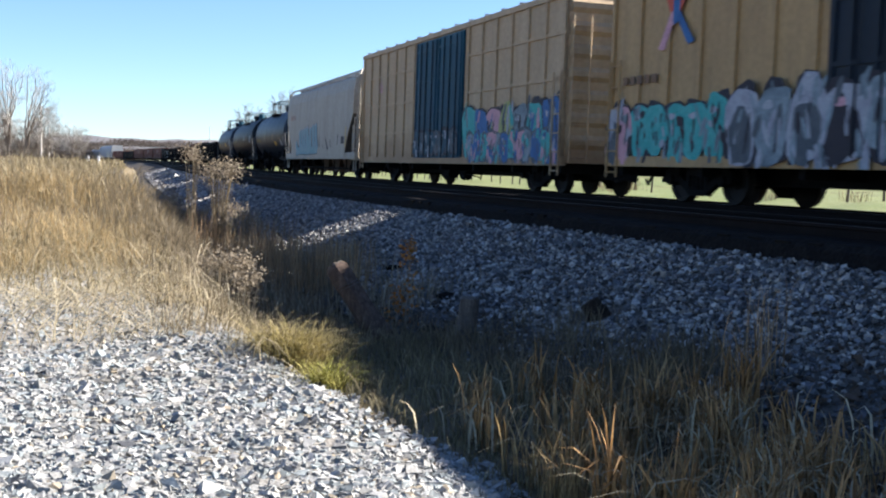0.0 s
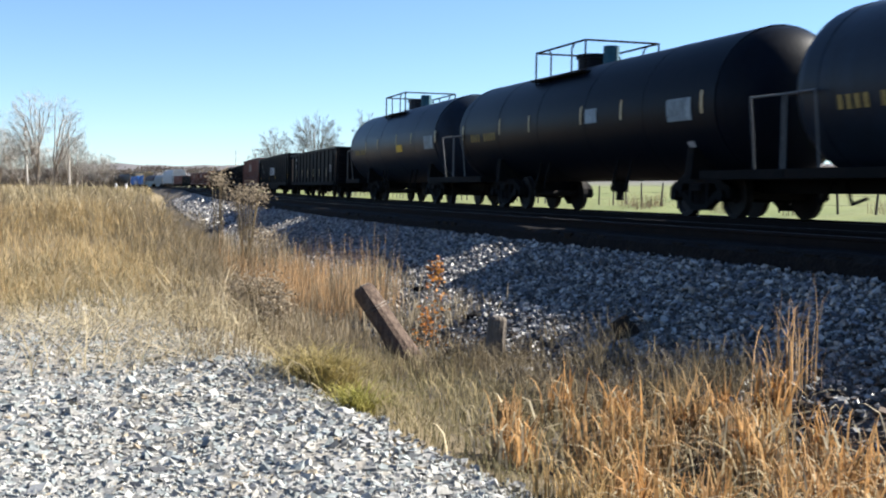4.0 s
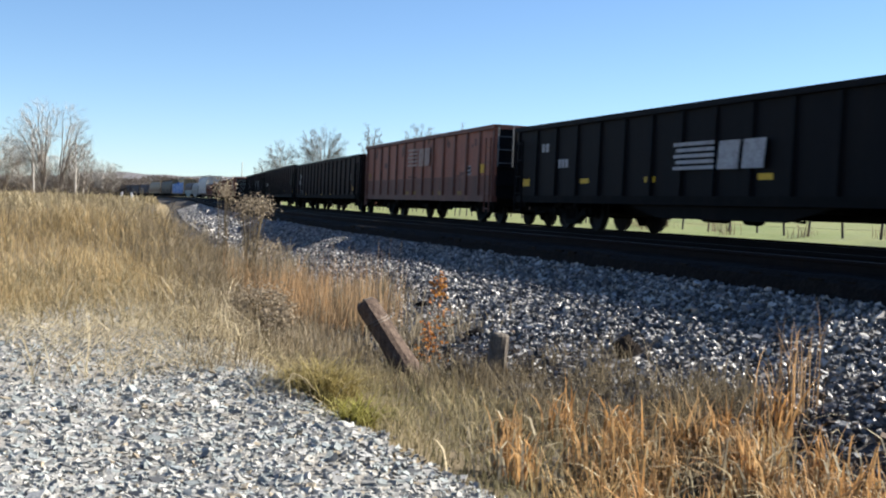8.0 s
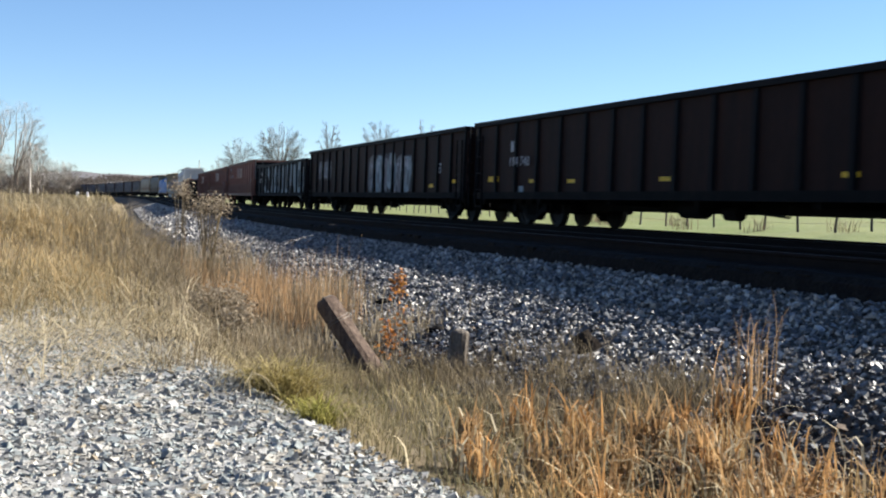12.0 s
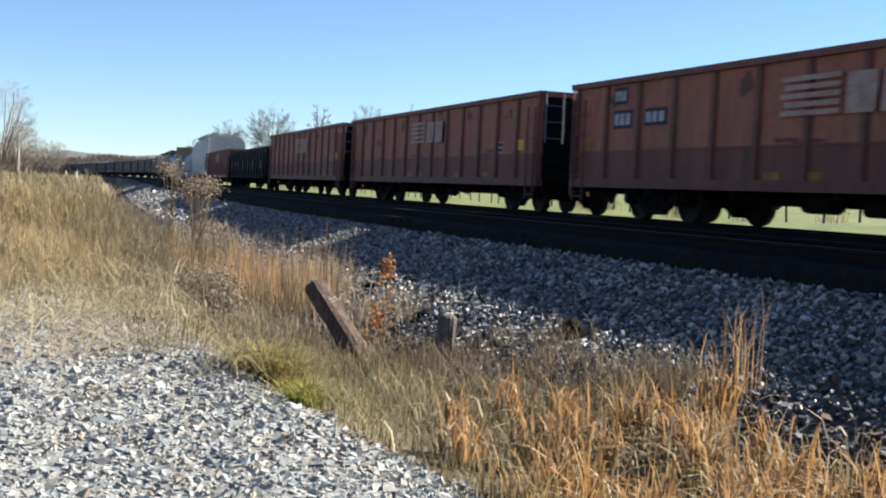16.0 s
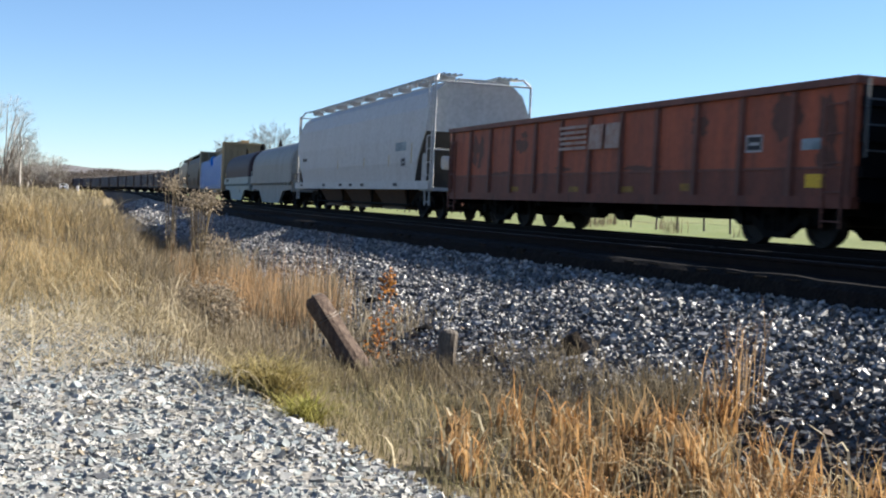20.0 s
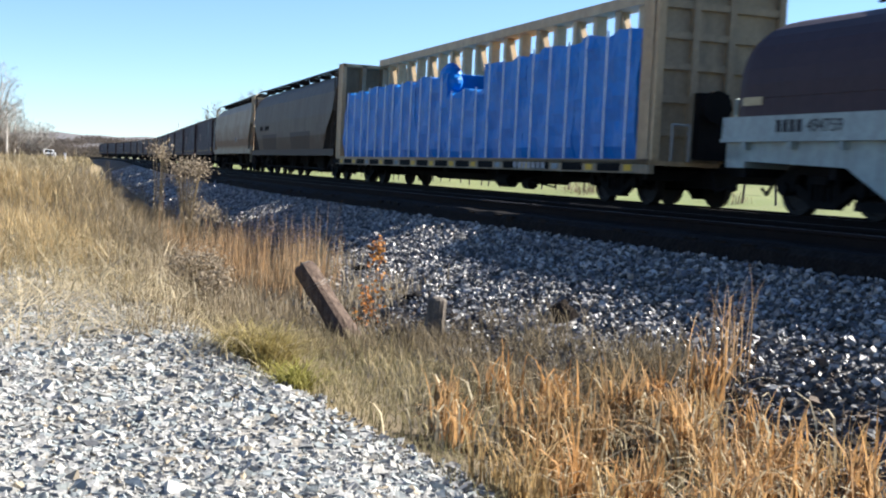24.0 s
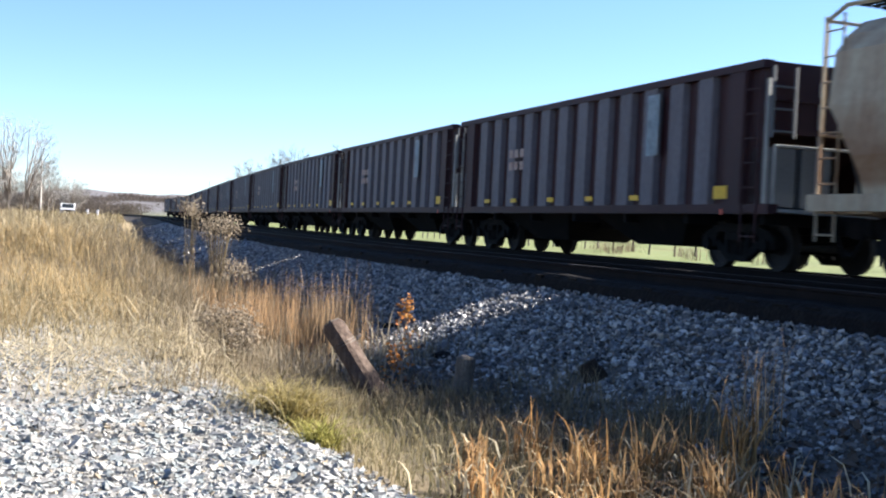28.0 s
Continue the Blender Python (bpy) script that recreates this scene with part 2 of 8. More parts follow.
def spill(m, colour, z0, z1, z2, z3, amount):
    """A ragged brown smear of spilt load on a wagon's side, between the heights z0 and z3."""
    N, L = m.node_tree.nodes, m.node_tree.links
    bs = N["Principled BSDF"]
    old = bs.inputs["Base Color"].links[0].from_socket
    tc, sx, mp = N.new("ShaderNodeTexCoord"), N.new("ShaderNodeSeparateXYZ"), N.new("ShaderNodeMapping")
    L.new(tc.outputs["Object"], sx.inputs[0])
    L.new(tc.outputs["Object"], mp.inputs["Vector"])
    mp.inputs["Scale"].default_value = (0.9, 0.9, 1.6)
    nz = N.new("ShaderNodeTexNoise")
    nz.inputs["Scale"].default_value, nz.inputs["Detail"].default_value, nz.inputs["Roughness"].default_value = 1.0, 7, 0.62
    L.new(mp.outputs[0], nz.inputs["Vector"])
    wob = N.new("ShaderNodeMath")
    wob.operation = "MULTIPLY_ADD"
    wob.inputs[1].default_value = 2.2
    L.new(nz.outputs["Fac"], wob.inputs[0])
    L.new(sx.outputs["Z"], wob.inputs[2])
    rise, fall = N.new("ShaderNodeMapRange"), N.new("ShaderNodeMapRange")
    rise.inputs[1].default_value, rise.inputs[2].default_value = z0, z1
    L.new(sx.outputs["Z"], rise.inputs[0])
    fall.inputs[1].default_value, fall.inputs[2].default_value = z2 + 1.1, z3 + 1.1
    fall.inputs[3].default_value, fall.inputs[4].default_value = amount, 0.0
    L.new(wob.outputs[0], fall.inputs[0])
    mu = N.new("ShaderNodeMath")
    mu.operation = "MULTIPLY"
    L.new(rise.outputs[0], mu.inputs[0])
    L.new(fall.outputs[0], mu.inputs[1])
    mx = N.new("ShaderNodeMix")
    mx.data_type = "RGBA"
    L.new(mu.outputs[0], mx.inputs[0])
    L.new(old, mx.inputs[6])
    mx.inputs[7].default_value = (*colour, 1)
    L.new(mx.outputs[2], bs.inputs["Base Color"])


spill(M_BEIGE, (0.170, 0.085, 0.036), 1.56, 1.70, 1.85, 2.95, 0.85)
spill(M_TANPALE, (0.21, 0.115, 0.055), 0.85, 0.95, 1.0, 1.9, 0.6)
spill(M_TAUPE, (0.055, 0.029, 0.016), 1.30, 1.36, 1.5, 2.3, 0.8)
M_COILGREY = car_paint("grey_coil_cover", (0.27, 0.28, 0.27), (0.19, 0.19, 0.18), mix=0.45)
M_COILBROWN = car_paint("dark_brown_coil_cover", (0.042, 0.025, 0.031), (0.03, 0.019, 0.024), mix=0.45)
M_COILWHITE = car_paint("pale_teal_sill_paint", (0.30, 0.36, 0.35), (0.21, 0.235, 0.225), mix=0.4)
M_BEAM = car_paint("ochre_centerbeam_paint", (0.44, 0.32, 0.18), (0.30, 0.21, 0.12), mix=0.4)
M_BEAMGRIME = car_paint("grimy_bulkhead_paint", (0.31, 0.24, 0.15), (0.20, 0.155, 0.10), mix=0.5)
M_TARP = surface("blue_lumber_wrap", (0.008, 0.155, 0.50), (0.005, 0.098, 0.36), mix=0.4, scale=1.6, fine_amt=0.12, fine_scale=8, rough=0.45, bump=0.5, bump_scale=2.6)
M_STRAP = surface("white_strap", (0.82, 0.84, 0.86), None, mix=0.2, rough=0.6, bump=0)
M_LUMBER = surface("pine_lumber", (0.50, 0.33, 0.16), (0.38, 0.24, 0.11), mix=0.4, scale=5, stretch=(0.3, 4, 8), rough=0.8, bump=0.2)
M_YELLOW = surface("reflector_yellow", (0.62, 0.38, 0.02), (0.45, 0.25, 0.02), mix=0.35, scale=8, rough=0.5, bump=0)
M_YELLOWSOOT = surface("sooty_reflector_yellow", (0.26, 0.14, 0.02), (0.12, 0.07, 0.02), mix=0.45, scale=6, rough=0.6, bump=0)
M_NAVYDARK = car_paint("near_black_door_paint", (0.007, 0.016, 0.030), (0.010, 0.013, 0.018))
M_TICK = surface("worn_reflector_strip", (0.46, 0.38, 0.22), (0.32, 0.25, 0.15), mix=0.4, scale=8, rough=0.6, bump=0)
M_LETTER = surface("worn_white_lettering", (0.36, 0.36, 0.37), (0.20, 0.19, 0.19), mix=0.4, scale=9, rough=0.7, bump=0)
M_FADED = surface("faded_lettering", (0.33, 0.26, 0.225), (0.26, 0.14, 0.10), mix=0.45, scale=6, rough=0.7, bump=0)
M_BOARD = surface("black_stencil_panel", (0.02, 0.02, 0.025), None, mix=0.3, rough=0.6, bump=0)
M_STEEL = surface("galvanised_rail", (0.33, 0.34, 0.35), (0.22, 0.22, 0.22), mix=0.4, scale=6, rough=0.5, metal=0.5, bump=0)
M_COAL = surface("dark_scrap_load", (0.025, 0.023, 0.022), (0.05, 0.04, 0.032), mix=0.4, scale=6, rough=0.9, bump=0.8, bump_scale=12)
M_TANKPANEL = surface("dull_tank_panel", (0.10, 0.105, 0.11), None, mix=0.3, rough=0.6, bump=0)
M_YELLOWDIM = surface("faded_yellow_lettering", (0.26, 0.19, 0.06), (0.16, 0.12, 0.04), mix=0.4, scale=8, rough=0.6, bump=0)
M_SCRAPE = surface("scraped_pale_paint", (0.22, 0.22, 0.24), (0.10, 0.09, 0.09), mix=0.5, scale=5, rough=0.7, bump=0)
M_ORANGESOOT = car_paint("sooty_orange_paint", (0.165, 0.048, 0.029), (0.075, 0.029, 0.022), mix=0.45)
M_GTEAL = surface("teal_spray_paint", (0.05, 0.33, 0.31), (0.12, 0.42, 0.40), mix=0.4, scale=4, rough=0.6, bump=0)
M_GWHITE = surface("white_spray_paint", (0.36, 0.37, 0.41), (0.24, 0.24, 0.29), mix=0.4, scale=4, rough=0.6, bump=0)
M_GPINK = surface("pink_spray_paint", (0.55, 0.30, 0.33), (0.45, 0.24, 0.30), mix=0.4, scale=4, rough=0.6, bump=0)
M_GBLACK = surface("black_spray_paint", (0.025, 0.022, 0.03), None, mix=0.3, scale=4, rough=0.6, bump=0)
M_GBLUE = surface("blue_spray_paint", (0.04, 0.13, 0.32), (0.025, 0.08, 0.22), mix=0.4, scale=4, rough=0.6, bump=0)
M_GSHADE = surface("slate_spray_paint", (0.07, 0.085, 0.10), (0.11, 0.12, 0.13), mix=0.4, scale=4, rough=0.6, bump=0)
M_GLIME = surface("yellow_green_spray_paint", (0.34, 0.36, 0.12), (0.26, 0.30, 0.12), mix=0.4, scale=4, rough=0.6, bump=0)
M_GRED = surface("red_spray_paint", (0.50, 0.09, 0.05), None, mix=0.3, scale=4, rough=0.6, bump=0)
M_GSEA = surface("faded_sea_green_spray_paint", (0.13, 0.29, 0.33), (0.22, 0.34, 0.36), mix=0.5, scale=2, rough=0.6, bump=0)
M_GPALE = surface("pale_blue_spray_paint", (0.27, 0.33, 0.36), (0.10, 0.13, 0.15), mix=0.5, scale=2, rough=0.6, bump=0)


# ---- building meshes ----
class Shape:
    """Collects the corners and faces of one mesh."""

    def __init__(self):
        self.v, self.f = [], []

    def add(self, verts, faces):
        n = len(self.v)
        self.v += [tuple(p) for p in verts]
        self.f += [tuple(i + n for i in q) for q in faces]
        return self

    def box(self, x0, x1, y0, y1, z0, z1):
        return self.add([(x, y, z) for z in (z0, z1) for y in (y0, y1) for x in (x0, x1)],
                        [(0, 2, 3, 1), (4, 5, 7, 6), (0, 1, 5, 4), (2, 6, 7, 3), (0, 4, 6, 2), (1, 3, 7, 5)])

    def hull8(self, p):
        """A box from eight corners, ordered as box() orders them."""
        return self.add(p, [(0, 2, 3, 1), (4, 5, 7, 6), (0, 1, 5, 4), (2, 6, 7, 3), (0, 4, 6, 2), (1, 3, 7, 5)])

    def sweep(self, profile, stations, closed=True, caps=True):
        """Rings of points: profile(i) gives the ring at stations[i]."""
        rings = [profile(q) for q in stations]
        n = len(rings[0])
        verts = [p for r in rings for p in r]
        faces = []
        for i in range(len(rings) - 1):
            for j in range(n if closed else n - 1):
                k = (j + 1) % n
                faces.append((i * n + j, i * n + k, (i + 1) * n + k, (i + 1) * n + j))
        if caps and closed:
            faces.append(tuple(range(n - 1, -1, -1)))
            faces.append(tuple((len(rings) - 1) * n + j for j in range(n)))
        return self.add(verts, faces)

    def prism_x(self, outline, x0, x1):
        """An outline of (y, z) drawn out along x."""
        return self.sweep(lambda x: [(x, y, z) for y, z in outline], (x0, x1))

    def prism_y(self, outline, y0, y1):
        return self.sweep(lambda y: [(x, y, z) for x, z in outline], (y0, y1))

    def rod(self, p, q, r, n=6):
        p, q = Vector(p), Vector(q)
        d = (q - p).normalized()
        a = d.cross(Vector((0, 0, 1)) if abs(d.z) < 0.9 else Vector((1, 0, 0))).normalized()
        b = d.cross(a)
        ring = [a * math.cos(2 * math.pi * i / n) * r + b * math.sin(2 * math.pi * i / n) * r for i in range(n)]
        return self.sweep(lambda c: [c + o for o in ring], (p, q))

    def pipe(self, pts, r, n=6):
        for p, q in zip(pts[:-1], pts[1:]):
            self.rod(p, q, r, n)
        return self

    def mesh(self, name, mat, smooth=False):
        me = bpy.data.meshes.new(name)
        me.from_pydata(self.v, [], self.f)
        bm = bmesh.new()
        bm.from_mesh(me)
        bmesh.ops.recalc_face_normals(bm, faces=bm.faces)
        bm.to_mesh(me)
        bm.free()
        me.materials.append(mat)
        if smooth:
            me.polygons.foreach_set("use_smooth", [True] * len(me.polygons))
        return me


def part(name, shape, mat, parent=None, label="", smooth=False, at=None):
    """Links a shape (or a ready mesh) as one mesh object, under a thing or a part."""
    me = shape if isinstance(shape, bpy.types.Mesh) else shape.mesh(name, mat, smooth)
    ob = new(name, me)
    if parent:
        ob.parent = parent
    if at is not None:
        ob.matrix_basis = at
    if label:
        ob["label"] = label
    return ob


def thing(name, label, category, group="", at=None):
    ob = tagged(new(name), label, category, group)
    if at is not None:
        ob.matrix_basis = at
    return ob


def big_mesh(name, verts, faces, mats, smooth=False, mat_index=None):
    """A mesh from arrays of corners and of faces (all triangles or all quads)."""
    verts, faces = np.asarray(verts, np.float32), np.asarray(faces, np.int32)
    me = bpy.data.meshes.new(name)
    me.vertices.add(len(verts))
    me.vertices.foreach_set("co", verts.ravel())
    k = faces.shape[1]
    me.loops.add(faces.size)
    me.loops.foreach_set("vertex_index", faces.ravel())
    me.polygons.add(len(faces))
    me.polygons.foreach_set("loop_start", np.arange(0, faces.size, k, dtype=np.int32))
    me.polygons.foreach_set("loop_total", np.full(len(faces), k, np.int32))
    for m in (mats if isinstance(mats, (list, tuple)) else [mats]):
        me.materials.append(m)
    if mat_index is not None:
        me.polygons.foreach_set("material_index", np.asarray(mat_index, np.int32))
    me.polygons.foreach_set("use_smooth", np.full(len(faces), smooth))
    me.update(calc_edges=True)
    me.validate()
    return me

# ---- ground ----
def build_ground():
    fine = np.concatenate([np.arange(-180, -60, 6.0), np.arange(-60, -30, 2.0), np.arange(-30, 36, 0.3), np.arange(36, 60, 2.0), np.arange(60, 180, 6.0)])
    az = np.radians(fine)
    rad = np.concatenate([[0.35], np.geomspace(1.0, 60, 210), np.geomspace(62, 3800, 90)])
    A, Rr = np.meshgrid(az, rad)
    x, y = Rr * np.sin(A), Rr * np.cos(A)
    z = ground_z(x, y)
    n, k = len(az), len(rad)
    idx = np.arange(n * k).reshape(k, n)
    nxt = np.roll(idx, -1, axis=1)
    q = np.stack([idx[:-1], nxt[:-1], nxt[1:], idx[1:]], -1).reshape(-1, 4)[:, ::-1]
    v = np.stack([x, y, z], -1).reshape(-1, 3)
    centre = len(v)
    v = np.vstack([v, [[0, 0, float(ground_z(np.array([0.0]), np.array([0.0]))[0])]]])
    cap = np.stack([np.full(n, centre), nxt[0], idx[0], idx[0]], -1)
    me = big_mesh("ground", v, q, M_GROUND, smooth=True)
    bm = bmesh.new()
    bm.from_mesh(me)
    bm.verts.ensure_lookup_table()
    c = bm.verts[centre]
    for i in range(n):
        bm.faces.new((c, bm.verts[int(idx[0, i])], bm.verts[int(nxt[0, i])]))
    bmesh.ops.recalc_face_normals(bm, faces=bm.faces)
    bm.to_mesh(me)
    bm.free()
    ob = tagged(new("ground", me), "dry grassy ground with a green field beyond the tracks", "ground", kind="structure")
    return ob


def ground_material():
    """Dry straw ground on the camera's side, green pasture beyond the line, hazy mauve woods far off (haze in the
    colour): told apart by place.
    """
    m = bpy.data.materials.new("ground_cover")
    m.use_nodes = True
    nt = m.node_tree
    N, L = nt.nodes, nt.links
    bs = N["Principled BSDF"]
    tc = N.new("ShaderNodeTexCoord")

    def noise_tex(scale, detail=5):
        t = N.new("ShaderNodeTexNoise")
        t.inputs["Scale"].default_value, t.inputs["Detail"].default_value = scale, detail
        L.new(tc.outputs["Object"], t.inputs["Vector"])
        return t.outputs["Fac"]

    def blend(f, a, b):
        x = N.new("ShaderNodeMix")
        x.data_type = "RGBA"
        L.new(f, x.inputs[0])
        for sock, c in ((x.inputs[6], a), (x.inputs[7], b)):
            if isinstance(c, tuple):
                sock.default_value = (*c, 1)
            else:
                L.new(c, sock)
        return x.outputs[2]

    def ramp(f, lo, hi):
        r = N.new("ShaderNodeMapRange")
        r.inputs[1].default_value, r.inputs[2].default_value = lo, hi
        L.new(f, r.inputs[0])
        return r.outputs[0]

    straw = blend(ramp(noise_tex(0.9), 0.35, 0.65), (0.17, 0.13, 0.065), (0.11, 0.082, 0.043))
    field = blend(ramp(noise_tex(0.12), 0.35, 0.65), (0.098, 0.128, 0.024), (0.128, 0.136, 0.036))
    # distance haze is mixed into this mauve of the far woods
    woods = blend(ramp(noise_tex(0.02), 0.4, 0.6), (0.085, 0.080, 0.085), (0.10, 0.09, 0.09))
    # across the line: dot product with the line's normal
    dot = N.new("ShaderNodeVectorMath")
    dot.operation = "DOT_PRODUCT"
    h = math.radians(HEAD0 - 3)
    dot.inputs[1].default_value = (math.cos(h), math.sin(h), 0)
    L.new(tc.outputs["Object"], dot.inputs[0])
    side = ramp(dot.outputs["Value"], 16.8, 18.5)
    length = N.new("ShaderNodeVectorMath")
    length.operation = "LENGTH"
    L.new(tc.outputs["Object"], length.inputs[0])
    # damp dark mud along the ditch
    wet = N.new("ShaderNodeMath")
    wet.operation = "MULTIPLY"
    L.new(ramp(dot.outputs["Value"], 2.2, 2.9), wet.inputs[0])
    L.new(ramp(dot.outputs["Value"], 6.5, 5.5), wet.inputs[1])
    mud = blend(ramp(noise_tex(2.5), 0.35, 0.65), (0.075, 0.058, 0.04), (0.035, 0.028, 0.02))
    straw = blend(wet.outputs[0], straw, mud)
    c = blend(side, straw, field)
    c = blend(ramp(length.outputs["Value"], 420, 560), c, woods)
    L.new(c, bs.inputs["Base Color"])
    bs.inputs["Roughness"].default_value = 0.95
    bp = N.new("ShaderNodeBump")
    bp.inputs["Strength"].default_value, bp.inputs["Distance"].default_value = 0.6, 0.05
    L.new(noise_tex(14), bp.inputs["Height"])
    L.new(bp.outputs[0], bs.inputs["Normal"])
    return m


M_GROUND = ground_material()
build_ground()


def ribbon(name, u_z, s_list, mat, label, kind="structure", jitter=0.0, smooth=False, category="track bed", lift=0.0):
    """A strip laid along the line: u_z are (u, height) across it."""
    s_list = np.asarray(s_list, float)
    rng = np.random.default_rng(5)
    rows = []
    for u, z in u_z:
        x, y, _ = along(s_list, np.full(len(s_list), u))
        zz = z + rise(s_list) + lift + jitter * rng.uniform(-1, 1, len(s_list))
        rows.append(np.stack([x, y, zz], -1))
    v = np.stack(rows, 0)
    m, n = v.shape[:2]
    idx = np.arange(m * n).reshape(m, n)
    q = np.stack([idx[:-1, :-1], idx[:-1, 1:], idx[1:, 1:], idx[1:, :-1]], -1).reshape(-1, 4)
    me = big_mesh(name, v.reshape(-1, 3), q, mat, smooth=smooth)
    bm = bmesh.new()
    bm.from_mesh(me)
    bmesh.ops.recalc_face_normals(bm, faces=bm.faces)
    if sum(f.normal.z for f in bm.faces) < 0:
        bmesh.ops.reverse_faces(bm, faces=bm.faces)
    bm.to_mesh(me)
    bm.free()
    return tagged(new(name, me), label, category, kind=kind)


S_FINE = np.concatenate([np.arange(-600, -20, 6.0), np.arange(-20, 60, 0.4), np.arange(60, 120, 1.5), np.arange(120, 780, 6.0)])
BED = [(4.25, -1.16), (4.8, -0.99), (5.4, -0.79), (6.0, -0.58), (6.6, -0.37), (7.0, -0.23), (7.22, -0.15), (7.36, -0.11)]
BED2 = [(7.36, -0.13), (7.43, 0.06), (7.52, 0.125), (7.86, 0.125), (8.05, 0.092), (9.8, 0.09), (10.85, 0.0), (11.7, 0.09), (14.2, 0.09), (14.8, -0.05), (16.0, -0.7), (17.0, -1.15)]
ribbon("ballast_slope", BED, S_FINE, M_BALLAST_BED, "grey crushed stone slope of the railway embankment", jitter=0.02)
ribbon("track_ballast", BED2, S_FINE, M_OILSHADE, "oily ballast under the two tracks, coloured darker for the train's shadow", jitter=0.012, lift=0.004)


def rail_profile():
    return [(-0.075, -0.172), (0.075, -0.172), (0.075, -0.158), (0.012, -0.13), (0.012, -0.045), (0.036, -0.035), (0.036, -0.003),
            (-0.036, -0.003), (-0.036, -0.035), (-0.012, -0.045), (-0.012, -0.13), (-0.075, -0.158)]


def build_track(centre_u):
    for side in (-1, 1):
        s = np.concatenate([np.arange(-600, -20, 6.0), np.arange(-20, 130, 1.5), np.arange(130, 780, 5.0)])
        prof = rail_profile()
        rings = []
        for pu, pz in prof:
            x, y, _ = along(s, centre_u + side * 0.7525 + pu)
            rings.append(np.stack([x, y, pz + RAIL_Z + rise(s)], -1))
        v = np.stack(rings, 1)
        n, k = v.shape[:2]
        idx = np.arange(n * k).reshape(n, k)
        q = np.stack([idx[:-1], np.roll(idx, -1, 1)[:-1], np.roll(idx, -1, 1)[1:], idx[1:]], -1).reshape(-1, 4)
        mi = np.tile([0] * 6 + [1] + [0] * 5, n - 1)
        me = big_mesh("rail", v.reshape(-1, 3), q, [M_RAIL, M_RAILTOP], mat_index=mi)
        tagged(new("rail", me), "rusty steel rail with a worn bright head", "rail", "rails of the two tracks", "structure")


build_track(NEAR_U)
build_track(TRAIN_U)
TIE = Shape().box(-1.3, 1.3, -0.115, 0.115, -0.35, -0.176).mesh("tie", M_TIE)


def build_ties(centre_u):
    bedding = tagged(new("cross_ties"), "row of dark creosoted wooden ties under the rails", "railway ties", kind="structure")
    far_v, far_f = [], []
    rng = np.random.default_rng(int(centre_u * 10))
    count = 0
    base = np.array([tuple(p.co) for p in TIE.vertices])
    faces = np.array([tuple(p.vertices) for p in TIE.polygons])
    for s in np.arange(-150, 260, 0.53):
        x, y, h = along(s, centre_u + rng.uniform(-0.05, 0.05))
        m = pose(float(x), float(y), RAIL_Z + float(rise(s)), 0, 0, math.degrees(float(h)) + rng.uniform(-1, 1))
        if -6 < s < 70 and count < 140:
            part("tie", TIE, M_TIE, bedding, at=m)
            count += 1
        else:
            a = np.array(m)
            far_f.append(faces + 8 * len(far_v))
            far_v.append(base @ a[:3, :3].T + a[:3, 3])
    me = big_mesh("far_ties", np.vstack(far_v), np.vstack(far_f), M_TIE)
    o = part("far_ties", me, M_TIE, bedding)
    o["kind"] = "stuff"


build_ties(NEAR_U)
build_ties(TRAIN_U)

# ---- wagons: x runs along the wagon towards the tail of the train, y towards the camera's side, z up from the rail ----
TRAIN = "wagons of the freight train"


def wheelset_mesh():
    s = Shape()
    n = 20
    for side in (-1, 1):
        prof = [(0.685, 0.30), (0.685, 0.445), (0.712, 0.445), (0.72, 0.425), (0.825, 0.42), (0.825, 0.345), (0.79, 0.33), (0.775, 0.15), (0.84, 0.12), (0.84, 0.02)]
        s.sweep(lambda q: [(q[1] * math.cos(2 * math.pi * i / n), side * q[0], 0.42 + q[1] * math.sin(2 * math.pi * i / n)) for i in range(n)], prof)
    s.rod((0, -0.95, 0.42), (0, 0.95, 0.42), 0.075, 8)
    return s.mesh("wheelset", M_WHEEL, smooth=False)


def side_frame_mesh():
    """One cast side frame with its springs, bearing ends and the open windows between."""
    s = Shape()
    y0, y1 = 0.90, 1.06
    for k in (-1, 1):
        s.prism_y([(k * 1.12, 0.55), (k * 1.12, 0.36), (k * 0.70, 0.36), (k * 0.66, 0.55), (k * 0.55, 0.70), (k * 0.95, 0.66)], y0, y1)
        s.prism_y([(k * 0.72, 0.44), (k * 0.62, 0.34), (k * 0.25, 0.13), (k * 0.20, 0.24), (k * 0.60, 0.50)], y0 + 0.01, y1 - 0.01)
        s.box(k * 0.32 - 0.05, k * 0.32 + 0.05, y0, y1, 0.2, 0.68)
        for i in (0, 1):
            s.rod((k * (0.08 + 0.13 * i), 0.98, 0.24), (k * (0.08 + 0.13 * i), 0.98, 0.50), 0.055, 7)
        s.rod((k * 0.89, 0.88, 0.42), (k * 0.89, 1.13, 0.42), 0.11, 8)
    s.prism_y([(-0.95, 0.64), (0.95, 0.64), (0.58, 0.78), (-0.58, 0.78)], y0 - 0.01, y1 + 0.01)
    s.prism_y([(-0.30, 0.13), (0.30, 0.13), (0.30, 0.24), (-0.30, 0.24)], y0, y1)
    return s.mesh("side_frame", M_UNDER)


